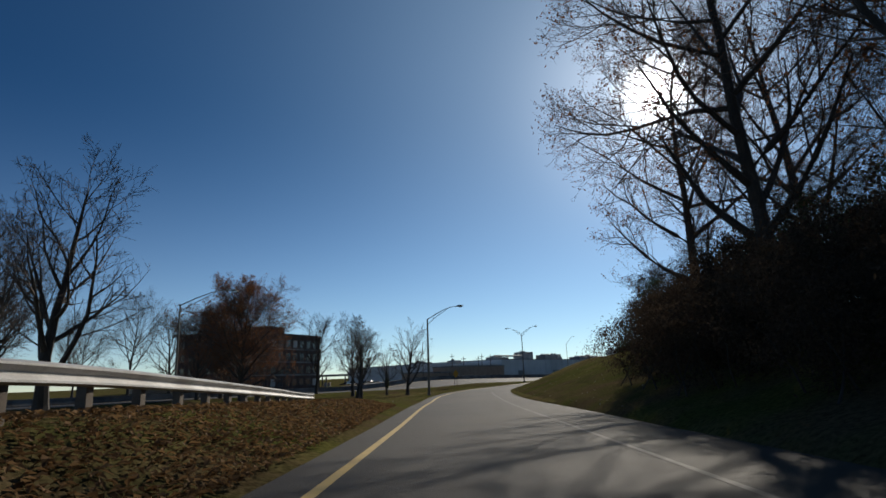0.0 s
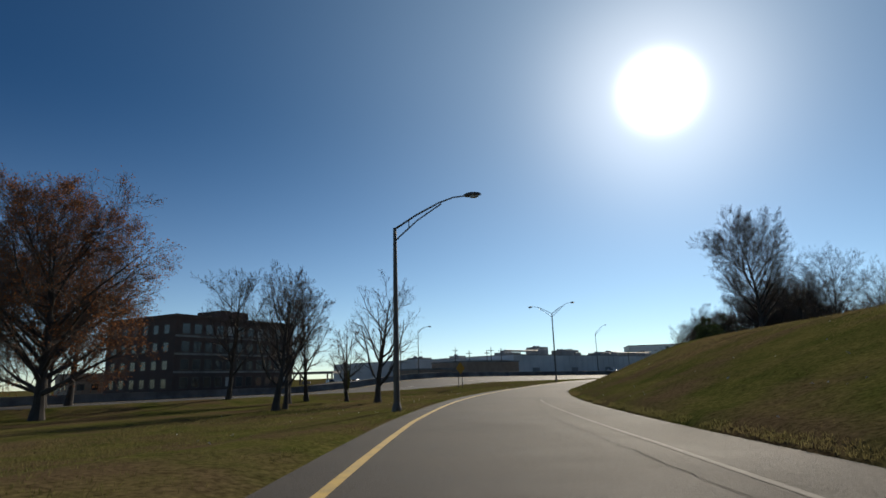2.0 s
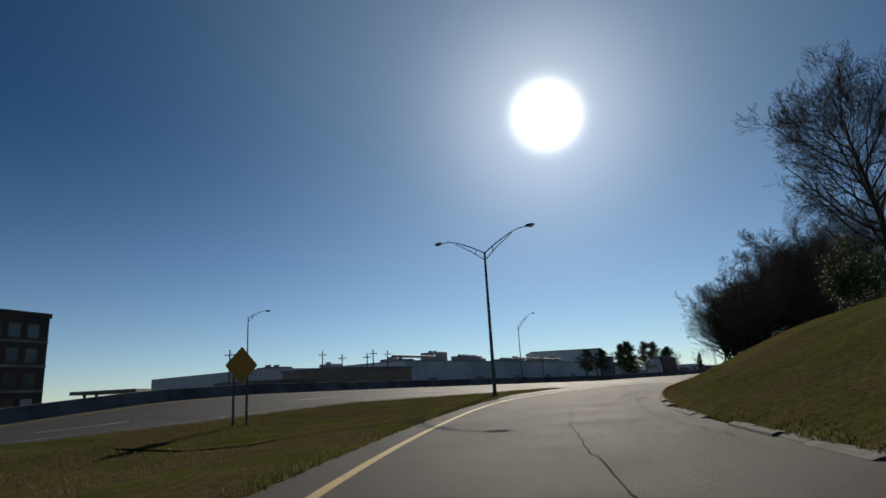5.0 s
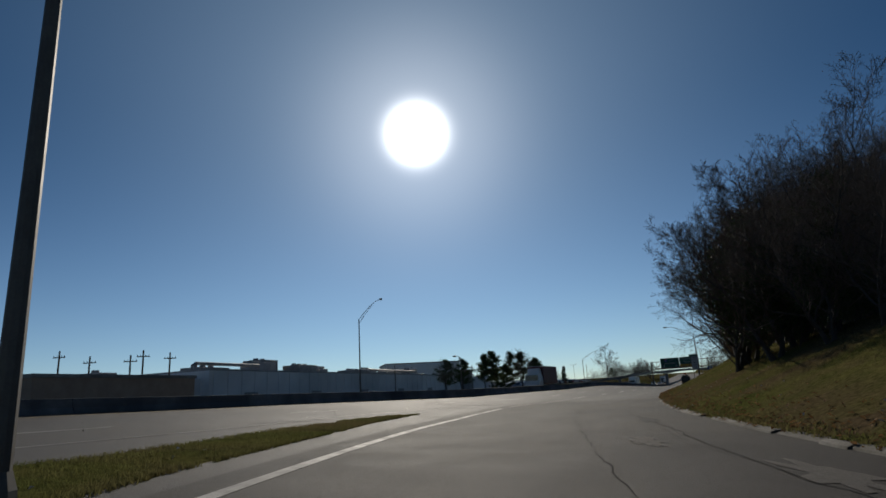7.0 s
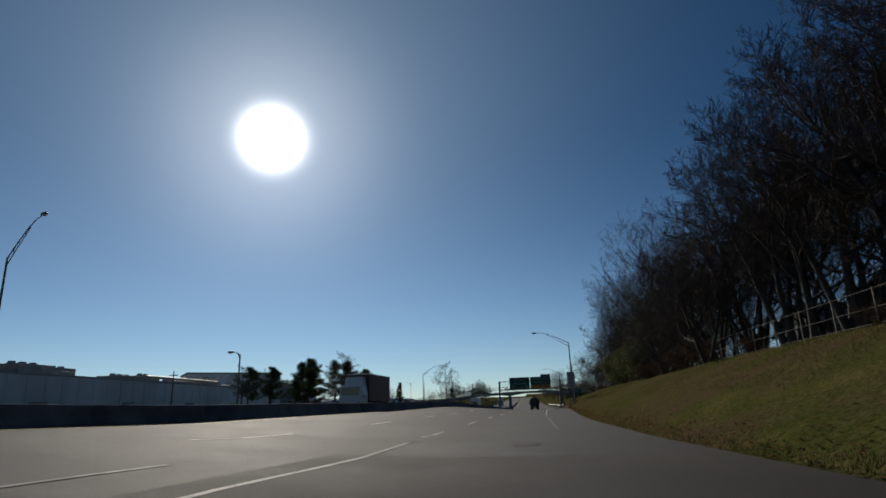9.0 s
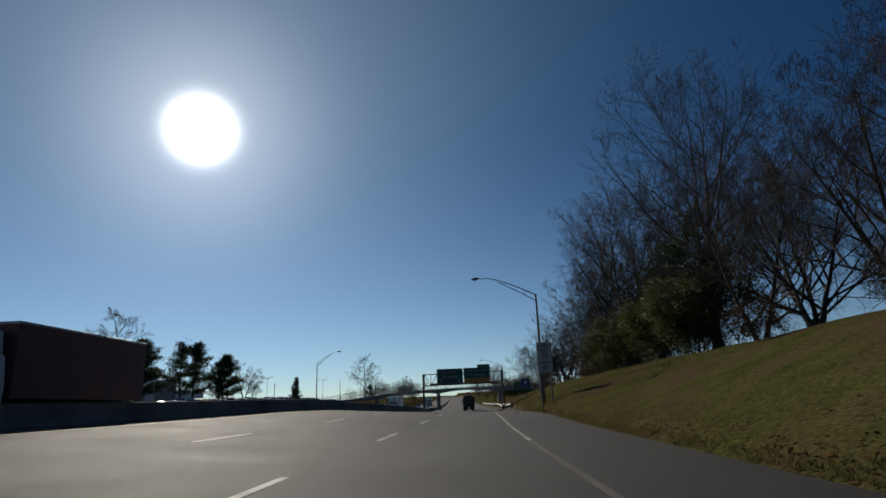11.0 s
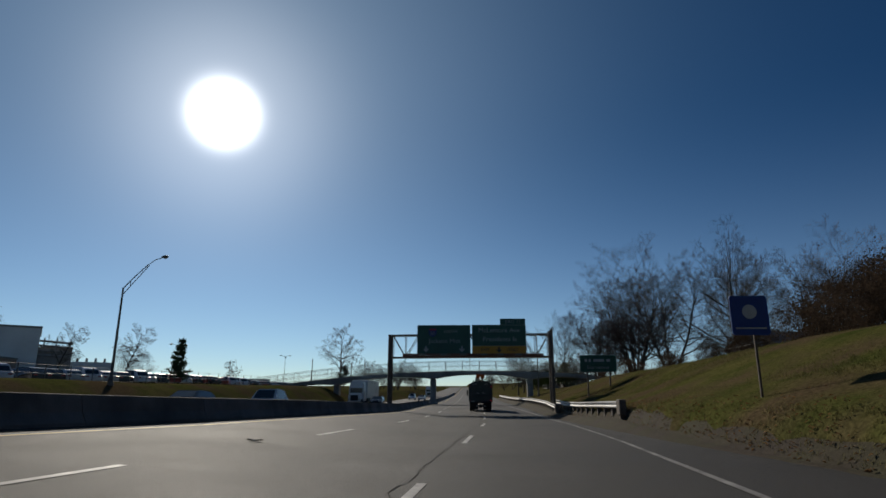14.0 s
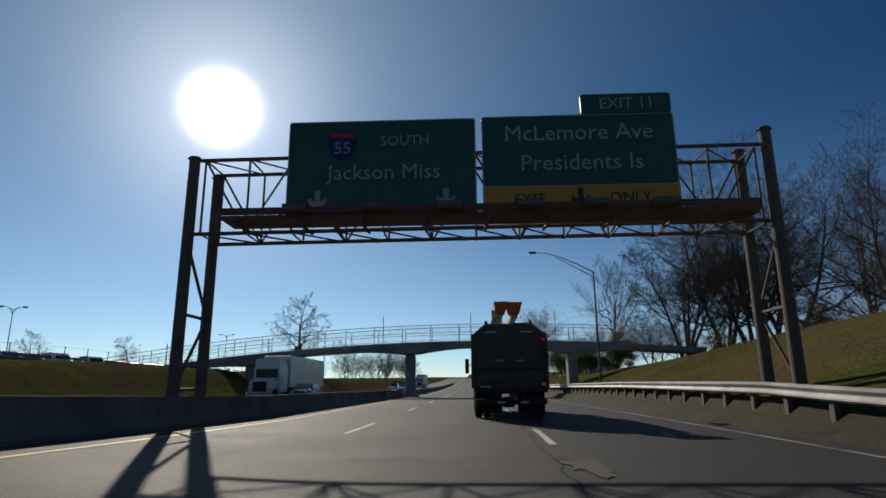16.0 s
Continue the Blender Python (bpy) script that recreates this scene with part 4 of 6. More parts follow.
bush = make_bush("evergreen_bush", on_ground(144, 9.5), "dense dark evergreen shrub at the foot of the bank", M_EVERGREEN, 3, 5.5, 5.5, 6.5, 16000, 0.085, 80, group="shrubs")
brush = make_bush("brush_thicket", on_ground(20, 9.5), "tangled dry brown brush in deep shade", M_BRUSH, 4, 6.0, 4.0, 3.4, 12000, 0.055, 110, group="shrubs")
ivy = make_bush("ivy_mound", on_ground(238, 12.5), "ivy-covered shrub with sunlit yellow-green leaves", M_IVY, 6, 4.5, 4.0, 5.0, 15000, 0.075, 80, group="shrubs")


def bush_copy(src, p, turn, k, label):
    ob = copy_thing(src, Matrix.Translation(p) @ Matrix.Rotation(radians(turn), 4, "Z"))
    ob.scale = k if isinstance(k, tuple) else (k, k, k)
    return tagged(ob, label, "", "shrubs")


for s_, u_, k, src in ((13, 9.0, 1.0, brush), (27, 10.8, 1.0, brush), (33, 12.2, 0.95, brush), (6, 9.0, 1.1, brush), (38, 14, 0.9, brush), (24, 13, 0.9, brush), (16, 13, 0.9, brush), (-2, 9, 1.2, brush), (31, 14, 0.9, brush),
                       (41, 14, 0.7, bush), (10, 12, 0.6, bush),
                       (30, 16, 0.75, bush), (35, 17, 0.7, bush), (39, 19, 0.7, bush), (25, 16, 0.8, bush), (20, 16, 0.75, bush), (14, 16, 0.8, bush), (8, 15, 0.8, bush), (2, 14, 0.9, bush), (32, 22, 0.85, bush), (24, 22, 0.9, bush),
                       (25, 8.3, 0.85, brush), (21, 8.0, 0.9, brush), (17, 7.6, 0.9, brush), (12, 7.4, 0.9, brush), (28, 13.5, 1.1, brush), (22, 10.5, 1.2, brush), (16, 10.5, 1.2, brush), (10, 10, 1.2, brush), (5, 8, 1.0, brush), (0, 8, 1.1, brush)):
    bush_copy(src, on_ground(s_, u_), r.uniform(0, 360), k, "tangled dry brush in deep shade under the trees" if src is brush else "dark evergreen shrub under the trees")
for s_, u_, k, src in ((148, 12.5, 0.95, bush), (141.5, 9.8, 0.7, bush), (143, 13, 1.0, bush), (138.5, 11, 0.6, bush), (150, 9.5, 0.55, brush), (156, 10, 0.5, brush), (162, 12.5, 0.35, brush), (169, 12.8, 0.32, brush), (182, 12.8, 0.35, brush),
                       (189, 12, 0.5, brush), (196, 12, 0.5, brush), (203, 12, 0.5, brush), (211, 12, 0.5, brush), (118, 15, 0.62, bush), (121.5, 16, 0.5, bush), (133, 17, 0.5, brush), (137, 18, 0.6, brush), (205, 16, 0.7, bush)):
    bush_copy(src, on_ground(s_, u_), r.uniform(0, 360), k, "dark undergrowth at the foot of the thicket" if src is brush else "dark evergreen shrub in the thicket")
for s_, u_, k in ((364, 18, 0.9), (371, 20, 1.0), (379, 17.5, 0.8), (388, 18, 0.9), (398, 17, 0.9)):
    bush_copy(bush, on_ground(s_, u_), r.uniform(0, 360), k * 0.75, "dark evergreen shrub beyond the footbridge")
for s_, u_, k, src in ((231, 13.5, 1.0, ivy), (244, 13.5, 0.9, ivy), (226, 14, 1.1, ivy), (233, 15, 1.1, ivy), (241, 15.5, 0.9, ivy), (247, 14.5, 0.9, ivy), (253, 14.5, 0.8, ivy), (229, 17, 1.6, bush), (236, 18, 1.5, bush), (258, 15.5, 1.0, brush), (250, 15, 0.7, brush), (257, 16, 0.7, brush), (264, 17, 0.7, ivy), (236, 16, 1.05, ivy), (272, 19, 0.7, brush), (281, 23, 1.3, brush), (285, 25, 1.6, brush), (277, 25, 1.5, brush), (290, 25, 1.4, brush), (287, 28, 1.8, brush), (295, 27, 1.3, brush),
                       (300, 24, 0.9, brush), (310, 25, 0.9, brush), (320, 24, 0.8, brush), (330, 22, 0.8, brush), (343, 21, 0.6, brush), (240, 20, 1.3, bush)):
    bush_copy(src, on_ground(s_, u_), r.uniform(0, 360), k, {ivy: "ivy-covered shrub with sunlit yellow-green leaves", brush: "brown winter brush along the ridge", bush: "dark evergreen shrub on the ridge"}[src])
# ivy-smothered stub in the row of trees
bush_copy(ivy, at_xy(-58.0, 58.3), 40, (0.13, 0.14, 0.62), "ivy-smothered tree stub in the grass")


def make_pine(name, p, label, seed, h, spread, mat, ragged=True, group="pines"):
    rnd = random.Random(seed)
    root = thing(name, Matrix.Translation(p), label, "pine tree", group)
    V, F, LV, LF = [], [], [], []
    pts, _d = branch_points(rnd, Vector((0, 0, -0.2)), Vector((0, 0, 1)), h, 8, 0.03, 0.05)
    tube_into(V, F, pts, [0.02 + 0.018 * h * (1 - i / 8) for i in range(9)], 7)
    z = 0.25 if ragged else 0.08
    while z < 0.98:
        for _ in range(rnd.randint(3, 5)):
            if ragged and rnd.random() < 0.22:
                continue
            a = rnd.uniform(0, 2 * math.pi)
            prof = math.sin(math.pi * (0.18 + 0.78 * z)) if ragged else (1.02 - z)
            L = spread * prof * rnd.uniform(0.6, 1.15)
            p0 = Vector((0, 0, z * h))
            bp, _e = branch_points(rnd, p0, Vector((math.cos(a), math.sin(a), rnd.uniform(-0.1, 0.35))).normalized(), L, 4, 0.1, 0.08)
            tube_into(V, F, bp, [0.04, 0.03, 0.022, 0.015, 0.008], 4)
            for q in bp[1:]:
                for _k in range(44 if ragged else 20):
                    c = q + Vector((rnd.gauss(0, 0.28), rnd.gauss(0, 0.28), rnd.gauss(0.08, 0.2))) * (1.0 if ragged else 0.6)
                    d = Vector((rnd.gauss(0, 1), rnd.gauss(0, 1), rnd.gauss(0.4, 1))).normalized()
                    b = d.orthogonal().normalized() * 0.05
                    d = d * rnd.uniform(0.15, 0.3)
                    k = len(LV)
                    LV += [c - d, c + b, c + d, c - b]
                    LF.append((k, k + 1, k + 2, k + 3))
        z += rnd.uniform(0.05, 0.09) * (1.0 if ragged else 1.25)
    part("trunk", (V, F), M_BARK, root)
    part("needles", (LV, LF), mat, root)
    return root


pine = make_pine("pine_tree", at_xy(-118, 255), "ragged dark green pine beyond the motorway", 5, 9.0, 3.3, M_EVERGREEN)
for x, y, k in ((-104.7, 256, 1.15), (-96.3, 255.2, 1.05), (-92.6, 257.4, 0.86), (-99.5, 258.5, 1.1), (-108, 260, 1.1), (-114, 258, 1.0), (-94.0, 259.2, 0.8), (-82, 186, 0.5), (-84, 188, 0.4), (-84, 386, 0.7)):
    tree_copy(pine, at_xy(x, y), r.uniform(0, 360), k, "ragged dark green pine beyond the motorway", "pines")
fir = make_pine("fir_tree", at_xy(-93.5, 309.4), "small narrow dark conifer on the far grass", 8, 6.2, 2.0, M_EVERGREEN, ragged=False)
# ---- lettering ----
def text_mesh(body, size, deep=0.012):
    cu = bpy.data.curves.new("lettering", "FONT")
    cu.body, cu.size, cu.extrude, cu.align_x, cu.align_y = body, size, deep / 2, "LEFT", "CENTER"
    cu.resolution_u = 2
    ob = bpy.data.objects.new("lettering", cu)
    scene.collection.objects.link(ob)
    bpy.context.view_layer.update()
    me = bpy.data.meshes.new_from_object(ob.evaluated_get(bpy.context.evaluated_depsgraph_get()))
    bpy.data.objects.remove(ob)
    return me


@functools.lru_cache(None)
def reach_of(body, size):
    xs = [v.co.x for v in text_mesh(body, size).vertices]
    return min(xs), max(xs)


def lettering(body, size, x, y, z, material, parent, squeeze=1.0):
    """A word centred on x, each letter a part of its own."""
    lo, hi = reach_of(body, size)
    mid = (lo + hi) / 2
    for i, ch in enumerate(body):
        if ch == " ":
            continue
        me = text_mesh(ch, size)
        me.materials.clear()
        me.materials.append(material)
        ob = new("letter", me)
        ob.parent = parent
        shift = reach_of(body[:i + 1], size)[1] - reach_of(ch, size)[1] - mid
        ob.matrix_basis = Matrix.LocRotScale((x + shift * squeeze, y, z), Euler((radians(90), 0, 0)), (squeeze, 1, 1))


def bar(x0, x1, z0, z1, y, material, parent, name="lettering_bar"):
    return part(name, box(x0, x1, y - 0.006, y + 0.006, z0, z1), material, parent)


def plate(x0, x1, z0, z1, y, thick, radius=0.08):
    """An upright sheet with rounded corners."""
    bm = bmesh.new()
    pts = []
    for cx, cz, a0 in ((x1 - radius, z1 - radius, 0), (x0 + radius, z1 - radius, 90), (x0 + radius, z0 + radius, 180), (x1 - radius, z0 + radius, 270)):
        for k in range(4):
            a = radians(a0 + 30 * k)
            pts.append((cx + radius * math.cos(a), cz + radius * math.sin(a)))
    lo = [bm.verts.new((x, y, z)) for x, z in pts]
    hi = [bm.verts.new((x, y + thick, z)) for x, z in pts]
    n = len(pts)
    bm.faces.new(lo)
    bm.faces.new(hi[::-1])
    for i in range(n):
        bm.faces.new((lo[i], hi[i], hi[(i + 1) % n], lo[(i + 1) % n]))
    bmesh.ops.recalc_face_normals(bm, faces=bm.faces)
    return bm


def down_arrow(x, z, h, y, material, parent):
    w = h * 0.13
    pts = [(-w, h / 2), (w, h / 2), (w, -0.02 * h), (h * 0.42, h * 0.16), (h * 0.42, -0.06 * h), (0, -h / 2), (-h * 0.42, -0.06 * h), (-h * 0.42, h * 0.16), (-w, -0.02 * h)]
    bm = bmesh.new()
    a = [bm.verts.new((x + px, y, z + pz)) for px, pz in pts]
    b = [bm.verts.new((x + px, y + 0.01, z + pz)) for px, pz in pts]
    bm.faces.new(a)
    bm.faces.new(b[::-1])
    for i in range(len(pts)):
        j = (i + 1) % len(pts)
        bm.faces.new((a[i], b[i], b[j], a[j]))
    bmesh.ops.recalc_face_normals(bm, faces=bm.faces)
    part("arrow", bm, material, parent)


# ---- street lamps ----
def street_lamp(p, height, arms, label, group="street lamps", r=0.11):
    root = thing("street_lamp", Matrix.Translation(p), label, "street lamp", group)
    bm = bmesh.new()
    rod(bm, (0, 0, 0.3), (0, 0, height), r, r * 0.55, 10)
    part("pole", bm, M_POLE, root)
    bm = bmesh.new()
    rod(bm, (0, 0, -0.1), (0, 0, 0.06), r * 1.95, r * 1.9, 8)
    rod(bm, (0, 0, 0.06), (0, 0, 0.42), r * 1.75, r * 1.5, 8)
    rod(bm, (0, 0, 0.42), (0, 0, 0.62), r * 1.5, r * 1.05, 8)
    part("base", bm, M_POLE, root)
    for q in range(4):
        bm = bmesh.new()
        rod(bm, (r * 1.72 * math.cos(q * 1.571 + 0.785), r * 1.72 * math.sin(q * 1.571 + 0.785), 0.05), (r * 1.72 * math.cos(q * 1.571 + 0.785), r * 1.72 * math.sin(q * 1.571 + 0.785), 0.12), 0.022, None, 6)
        part("anchor_bolt", bm, M_STEEL, root)
    for k, (deg, L) in enumerate(arms):
        a = radians(deg)
        dx, dy = math.cos(a), math.sin(a)
        rise = 0.36 * min(L, 4.5)
        V, F = [], []
        up = [(0, -0.05), (0.3, rise * 0.42), (0.62, rise * 0.82), (0.82, rise * 0.98), (1.0, rise)]
        pts = [Vector((dx * L * q, dy * L * q, height + z)) for q, z in up]
        tube_into(V, F, pts, [0.045, 0.04, 0.035, 0.03, 0.028], 6)
        low = [Vector((0, 0, height - 0.55)), Vector((dx * L * 0.32, dy * L * 0.32, height + rise * 0.22)), Vector((dx * L * 0.66, dy * L * 0.66, height + rise * 0.78))]
        tube_into(V, F, low, [0.032, 0.03, 0.028], 6)
        for q in (0.2,):
            tube_into(V, F, [Vector((dx * L * q, dy * L * q, height - 0.55 + (rise * 0.22 + 0.55) * q / 0.32)), Vector((dx * L * q, dy * L * q, height + rise * 0.42 * q / 0.3))], [0.022, 0.022], 5)
        arm = part("arm", (V, F), M_POLE, root)
        bm = bmesh.new()
        bmesh.ops.create_uvsphere(bm, u_segments=14, v_segments=8, radius=1.0)
        for v in bm.verts:
            v.co = Vector((v.co.x * (0.40 if v.co.x > 0 else 0.36), v.co.y * (0.16 - 0.04 * v.co.x), v.co.z * (0.13 if v.co.z > 0 else 0.07)))
        bm.transform(Matrix.Translation((dx * (L + 0.25), dy * (L + 0.25), height + rise)) @ Matrix.Rotation(a, 4, "Z"))
        part("lamp_head", bm, M_POLE, root)
        bm = bmesh.new()
        bmesh.ops.create_uvsphere(bm, u_segments=12, v_segments=6, radius=1.0)
        bm.transform(Matrix.Translation((dx * (L + 0.33), dy * (L + 0.33), height + rise - 0.06)) @ Matrix.Rotation(a, 4, "Z") @ Matrix.Diagonal((0.2, 0.12, 0.07, 1)))
        part("lens", bm, M_LAMPGLASS, root)
    return root


street_lamp(at_xy(-33.1, 42.7, 0.0), 7.55, [(32, 3.0)], "single-arm grey street lamp beside the slip road", r=0.13)
street_lamp(at_xy(-64.12, 98.75, 0.0), 9.9, [(0, 3.3), (178, 3.6)], "twin-arm grey street lamp on the grass island", r=0.13)
street_lamp(at_xy(-93.8, 160.6, 0.0), 11.15 - at_xy(-93.8, 160.6).z, [(-33, 5.4)], "single-arm street lamp beyond the median barrier")
street_lamp(at_xy(-52.7, 213.4, 0.0), 9.5, [(168, 4.6)], "pale single-arm street lamp on the grass slope", r=0.13)
street_lamp(at_xy(-81.4, 271.4, 0.0), 8.9 - at_xy(-81.4, 271.4).z, [(-35, 5.0)], "single-arm street lamp on the far bank")
street_lamp(at_xy(-108.5, 113.2, 0.0), 11.28 - at_xy(-108.5, 113.2).z, [(45, 2.2)], "distant single-arm street lamp beyond the motorway")
street_lamp(at_xy(-88.8, 184.7, 0.0), 6.8 - at_xy(-88.8, 184.7).z, [(200, 0.6)], "short distant street lamp beyond the barrier")
street_lamp(at_xy(-39.6, 21.5, 0.0), 8.3, [(88, 4.1)], "single-arm street lamp behind the guardrail")
street_lamp(on_ground(342, 10.8, 0.0), 9.2, [(182, 4.9)], "dark single-arm street lamp beyond the gantry")
for x, y, h in ((-104, 402, 9.5), (-92, 425, 10), (-110, 345, 8), (-122, 350, 8), (-134, 372, 9), (-150, 300, 9)):
    street_lamp(at_xy(x, y, 0.0), h, [(200, 1.0), (20, 1.0)], "distant car park lamp standard", "car park lamps", 0.08)


def plain_pole(p, top, r, material, label, base=True):
    root = thing("pole", Matrix.Translation(p), label, "pole")
    bm = bmesh.new()
    rod(bm, (0, 0, 0.2), top, r, r * 0.55, 10)
    part("shaft", bm, material, root)
    part("base", box(-r * 2, r * 2, -r * 2, r * 2, -0.1, 0.5, 0.05), material, root)
    part("junction_box", box(-r * 1.5, r * 1.5, -r * 2.4, -r * 0.8, 3.1, 3.5, 0.02), material, root)


plain_pole(on_ground(239.8, 6.15, 0.1), (0.1, 0.7, 7.0), 0.075, M_STEEL, "bare leaning metal pole on the grass slope")


def utility_pole(p, h, turn):
    root = thing("utility_pole", Matrix.Translation(p) @ Matrix.Rotation(radians(turn), 4, "Z"), "wooden utility pole with a crossarm", "utility pole", "utility poles")
    bm = bmesh.new()
    rod(bm, (0, 0, -0.2), (0, 0, h), 0.16, 0.1, 8)
    part("pole", bm, M_WOODPOLE, root)
    part("crossarm", box(-0.8, 0.8, -0.06, 0.06, h - 0.9, h - 0.78, 0.01), M_WOODPOLE, root)
    for x in (-0.7, -0.3, 0.3, 0.7):
        bm = bmesh.new()
        rod(bm, (x, 0, h - 0.78), (x, 0, h - 0.6), 0.05, 0.03, 6)
        part("insulator", bm, M_GLASS, root)


for x, y, h, t_ in ((-124.4, 122.0, 8.7, 30), (-132.1, 149.1, 9.6, 20), (-127.5, 149.9, 8.6, 27), (-122.8, 152.0, 8.5, 34), (-123.6, 154.7, 9.3, 41), (-124.3, 160.0, 9.3, 48), (-126, 238, 8, 10), (-100, 420, 10, 90), (-92, 450, 10, 90), (-130, 430, 10, 80)):
    utility_pole(at_xy(x, y), h, t_)


# ---- guardrails ----
def guardrail(label, s0, s1, f, face, head=False, height=0.72):
    """W-beam panels on posts along offset f; face: side of the posts on which the beam sits."""
    root = thing("guardrail", Matrix.Identity(4), label, "guardrail")
    prof = ((0.0, 0.155), (0.083, 0.118), (0.083, 0.088), (0.0, 0.02), (0.0, -0.02), (0.083, -0.088), (0.083, -0.118), (0.0, -0.155))
    s, n = s0, 0
    while s < s1 - 0.5:
        L = min(3.8, s1 - s)
        V, F = [], []
        for k in range(5):
            q = s - 0.1 + (L + 0.1) * k / 4
            for a, z in prof:
                p = P(q, float(f(q)) + face * (0.10 + a + 0.003 * (n % 2)))
                p.z = rail_z(q, f) + height + z - 0.16
                V.append(p)
        w = len(prof)
        for k in range(4):
            for j in range(w - 1):
                i = k * w + j
                F.append((i, i + 1, i + 1 + w, i + w))
        ob = part("rail_panel", (V, F), M_STEEL, root)
        mod = ob.modifiers.new("thickness", "SOLIDIFY")
        mod.thickness = 0.006
        for q in (s + 0.05, s + L / 2):
            c = P(q, float(f(q)))
            z0 = rail_z(q, f)
            bm = box(-0.08, 0.08, -0.09, 0.09, -0.35, height - 0.02, 0.012)
            bm.transform(Matrix.Translation((c.x, c.y, z0)) @ Matrix.Rotation(radians(heading(q)), 4, "Z"))
            part("post", bm, M_POST, root)
        s += L
        n += 1
    if head:
        c = P(s0 - 0.5, float(f(s0)) + face * 0.15)
        bm = box(-0.16, 0.16, -0.30, 0.30, 0.12, 0.80, 0.05)
        bm.transform(Matrix.Translation((c.x, c.y, rail_z(s0, f))) @ Matrix.Rotation(radians(heading(s0)), 4, "Z"))
        part("end_terminal", bm, M_POST, root, "dark square end terminal")
        bm = box(-0.1, 0.1, -0.12, 0.12, -0.35, 0.78, 0.02)
        bm.transform(Matrix.Translation((c.x, c.y, rail_z(s0, f))) @ Matrix.Rotation(radians(heading(s0)), 4, "Z"))
        part("end_post", bm, M_POST, root)
    return root


def rail_z(s, f):
    u = float(f(s))
    base = P(s, u).z
    if u > float(EDGE(s)):
        return base + right_rise(s, u)
    return base if u > float(YEL(s)) else base - 0.02 + float(island(s, u))


guardrail("dull galvanised guardrail on dark posts in leaf litter", -14, 36, curve((-14, -5.0), (5.8, -5.2), (10, -5.55), (16, -6.15), (24, -7.0), (36, -8.6)), 1, height=0.80)
guardrail("long galvanised guardrail on dark posts below the grass slope", 277, 302, curve((277, 7.1), (290, 7.45), (302, 7.85)), -1, head=True)
guardrail("long galvanised guardrail on dark posts beside the gantry", 299.5, 430, curve((299.5, 7.45), (308, 7.75), (340, 8.7), (430, 9.3)), -1, head=True)


# ---- gantry ----
def build_gantry():
    s0 = 308.4
    o = P(s0, 0)
    root = thing("sign_gantry", Matrix.Translation(o) @ Matrix.Rotation(radians(heading(s0)), 4, "Z"), "steel truss sign gantry spanning the motorway on four posts", "sign gantry")
    xl, xr = -7.75, 8.3
    for x, top in ((xl, 7.42), (xr, 7.9)):
        for y in (-0.8, 0.8):
            bm = bmesh.new()
            rod(bm, (x, y, -0.3), (x, y, top), 0.165, 0.15, 12)
            rod(bm, (x, y, top), (x, y, top + 0.06), 0.2, 0.16, 12)
            part("post", bm, M_POST, root)
        for z in (1.0, 3.0):
            bm = bmesh.new()
            rod(bm, (x, -0.8, z), (x, 0.8, z), 0.05, None, 6)
            part("post_tie", bm, M_POST, root)
            bm = bmesh.new()
            rod(bm, (x, -0.8 if z == 1.0 else 0.8, z), (x, 0.8 if z == 1.0 else -0.8, z + 2.0), 0.045, None, 6)
            part("post_tie", bm, M_POST, root)
    z0, z1 = 5.25, 7.45
    for y in (-0.62, 0.62):
        for z in (z0, z1):
            bm = bmesh.new()
            rod(bm, (xl, y, z), (xr, y, z + 0.1), 0.06, None, 8)
            part("chord", bm, M_POST, root)
    n = 12
    for i in range(n + 1):
        x = xl + 0.25 + (xr - xl - 0.5) * i / n
        x2 = xl + 0.25 + (xr - xl - 0.5) * (i + 1) / n
        for y in (-0.62, 0.62):
            bm = bmesh.new()
            rod(bm, (x, y, z0), (x, y, z1), 0.032, None, 6)
            part("brace", bm, M_POST, root)
            if i < n:
                a, b = (z0, z1) if i % 2 else (z1, z0)
                bm = bmesh.new()
                rod(bm, (x, y, a), (x2, y, b), 0.032, None, 6)
                part("brace", bm, M_POST, root)
        for z in (z0, z1):
            bm = bmesh.new()
            rod(bm, (x, -0.62, z), (x, 0.62, z), 0.028, None, 6)
            part("brace", bm, M_POST, root)
            if i < n:
                bm = bmesh.new()
                rod(bm, (x, -0.62, z), (x2, 0.62, z), 0.026, None, 6)
                part("brace", bm, M_POST, root)
    # lighting walkway before the signs
    part("walkway", box(-6.3, 7.3, -2.05, -1.15, 5.22, 5.34, 0.02), M_RUST, root, "rusty lighting walkway below the signs")
    part("walkway_rail", box(-6.3, 7.3, -2.12, -2.04, 5.34, 5.52, 0.01), M_RUST, root)
    for i in range(9):
        x = -5.9 + 12.8 * i / 8
        bm = bmesh.new()
        rod(bm, (x, -0.62, 5.2), (x + 0.05, -2.5, 5.05), 0.045, None, 6)
        part("bracket", bm, M_POST, root)
    for x in (-4.3, -2.3, -0.4, 1.6, 3.2, 4.9):
        part("sign_lamp", box(x - 0.3, x + 0.3, -2.5, -2.15, 5.34, 5.5, 0.03), M_POLE, root)
    return o, heading(s0)


GO, GH = build_gantry()


def gantry_sign(label):
    return thing("overhead_sign", Matrix.Translation(GO) @ Matrix.Rotation(radians(GH), 4, "Z"), label, "road sign", "overhead signs")


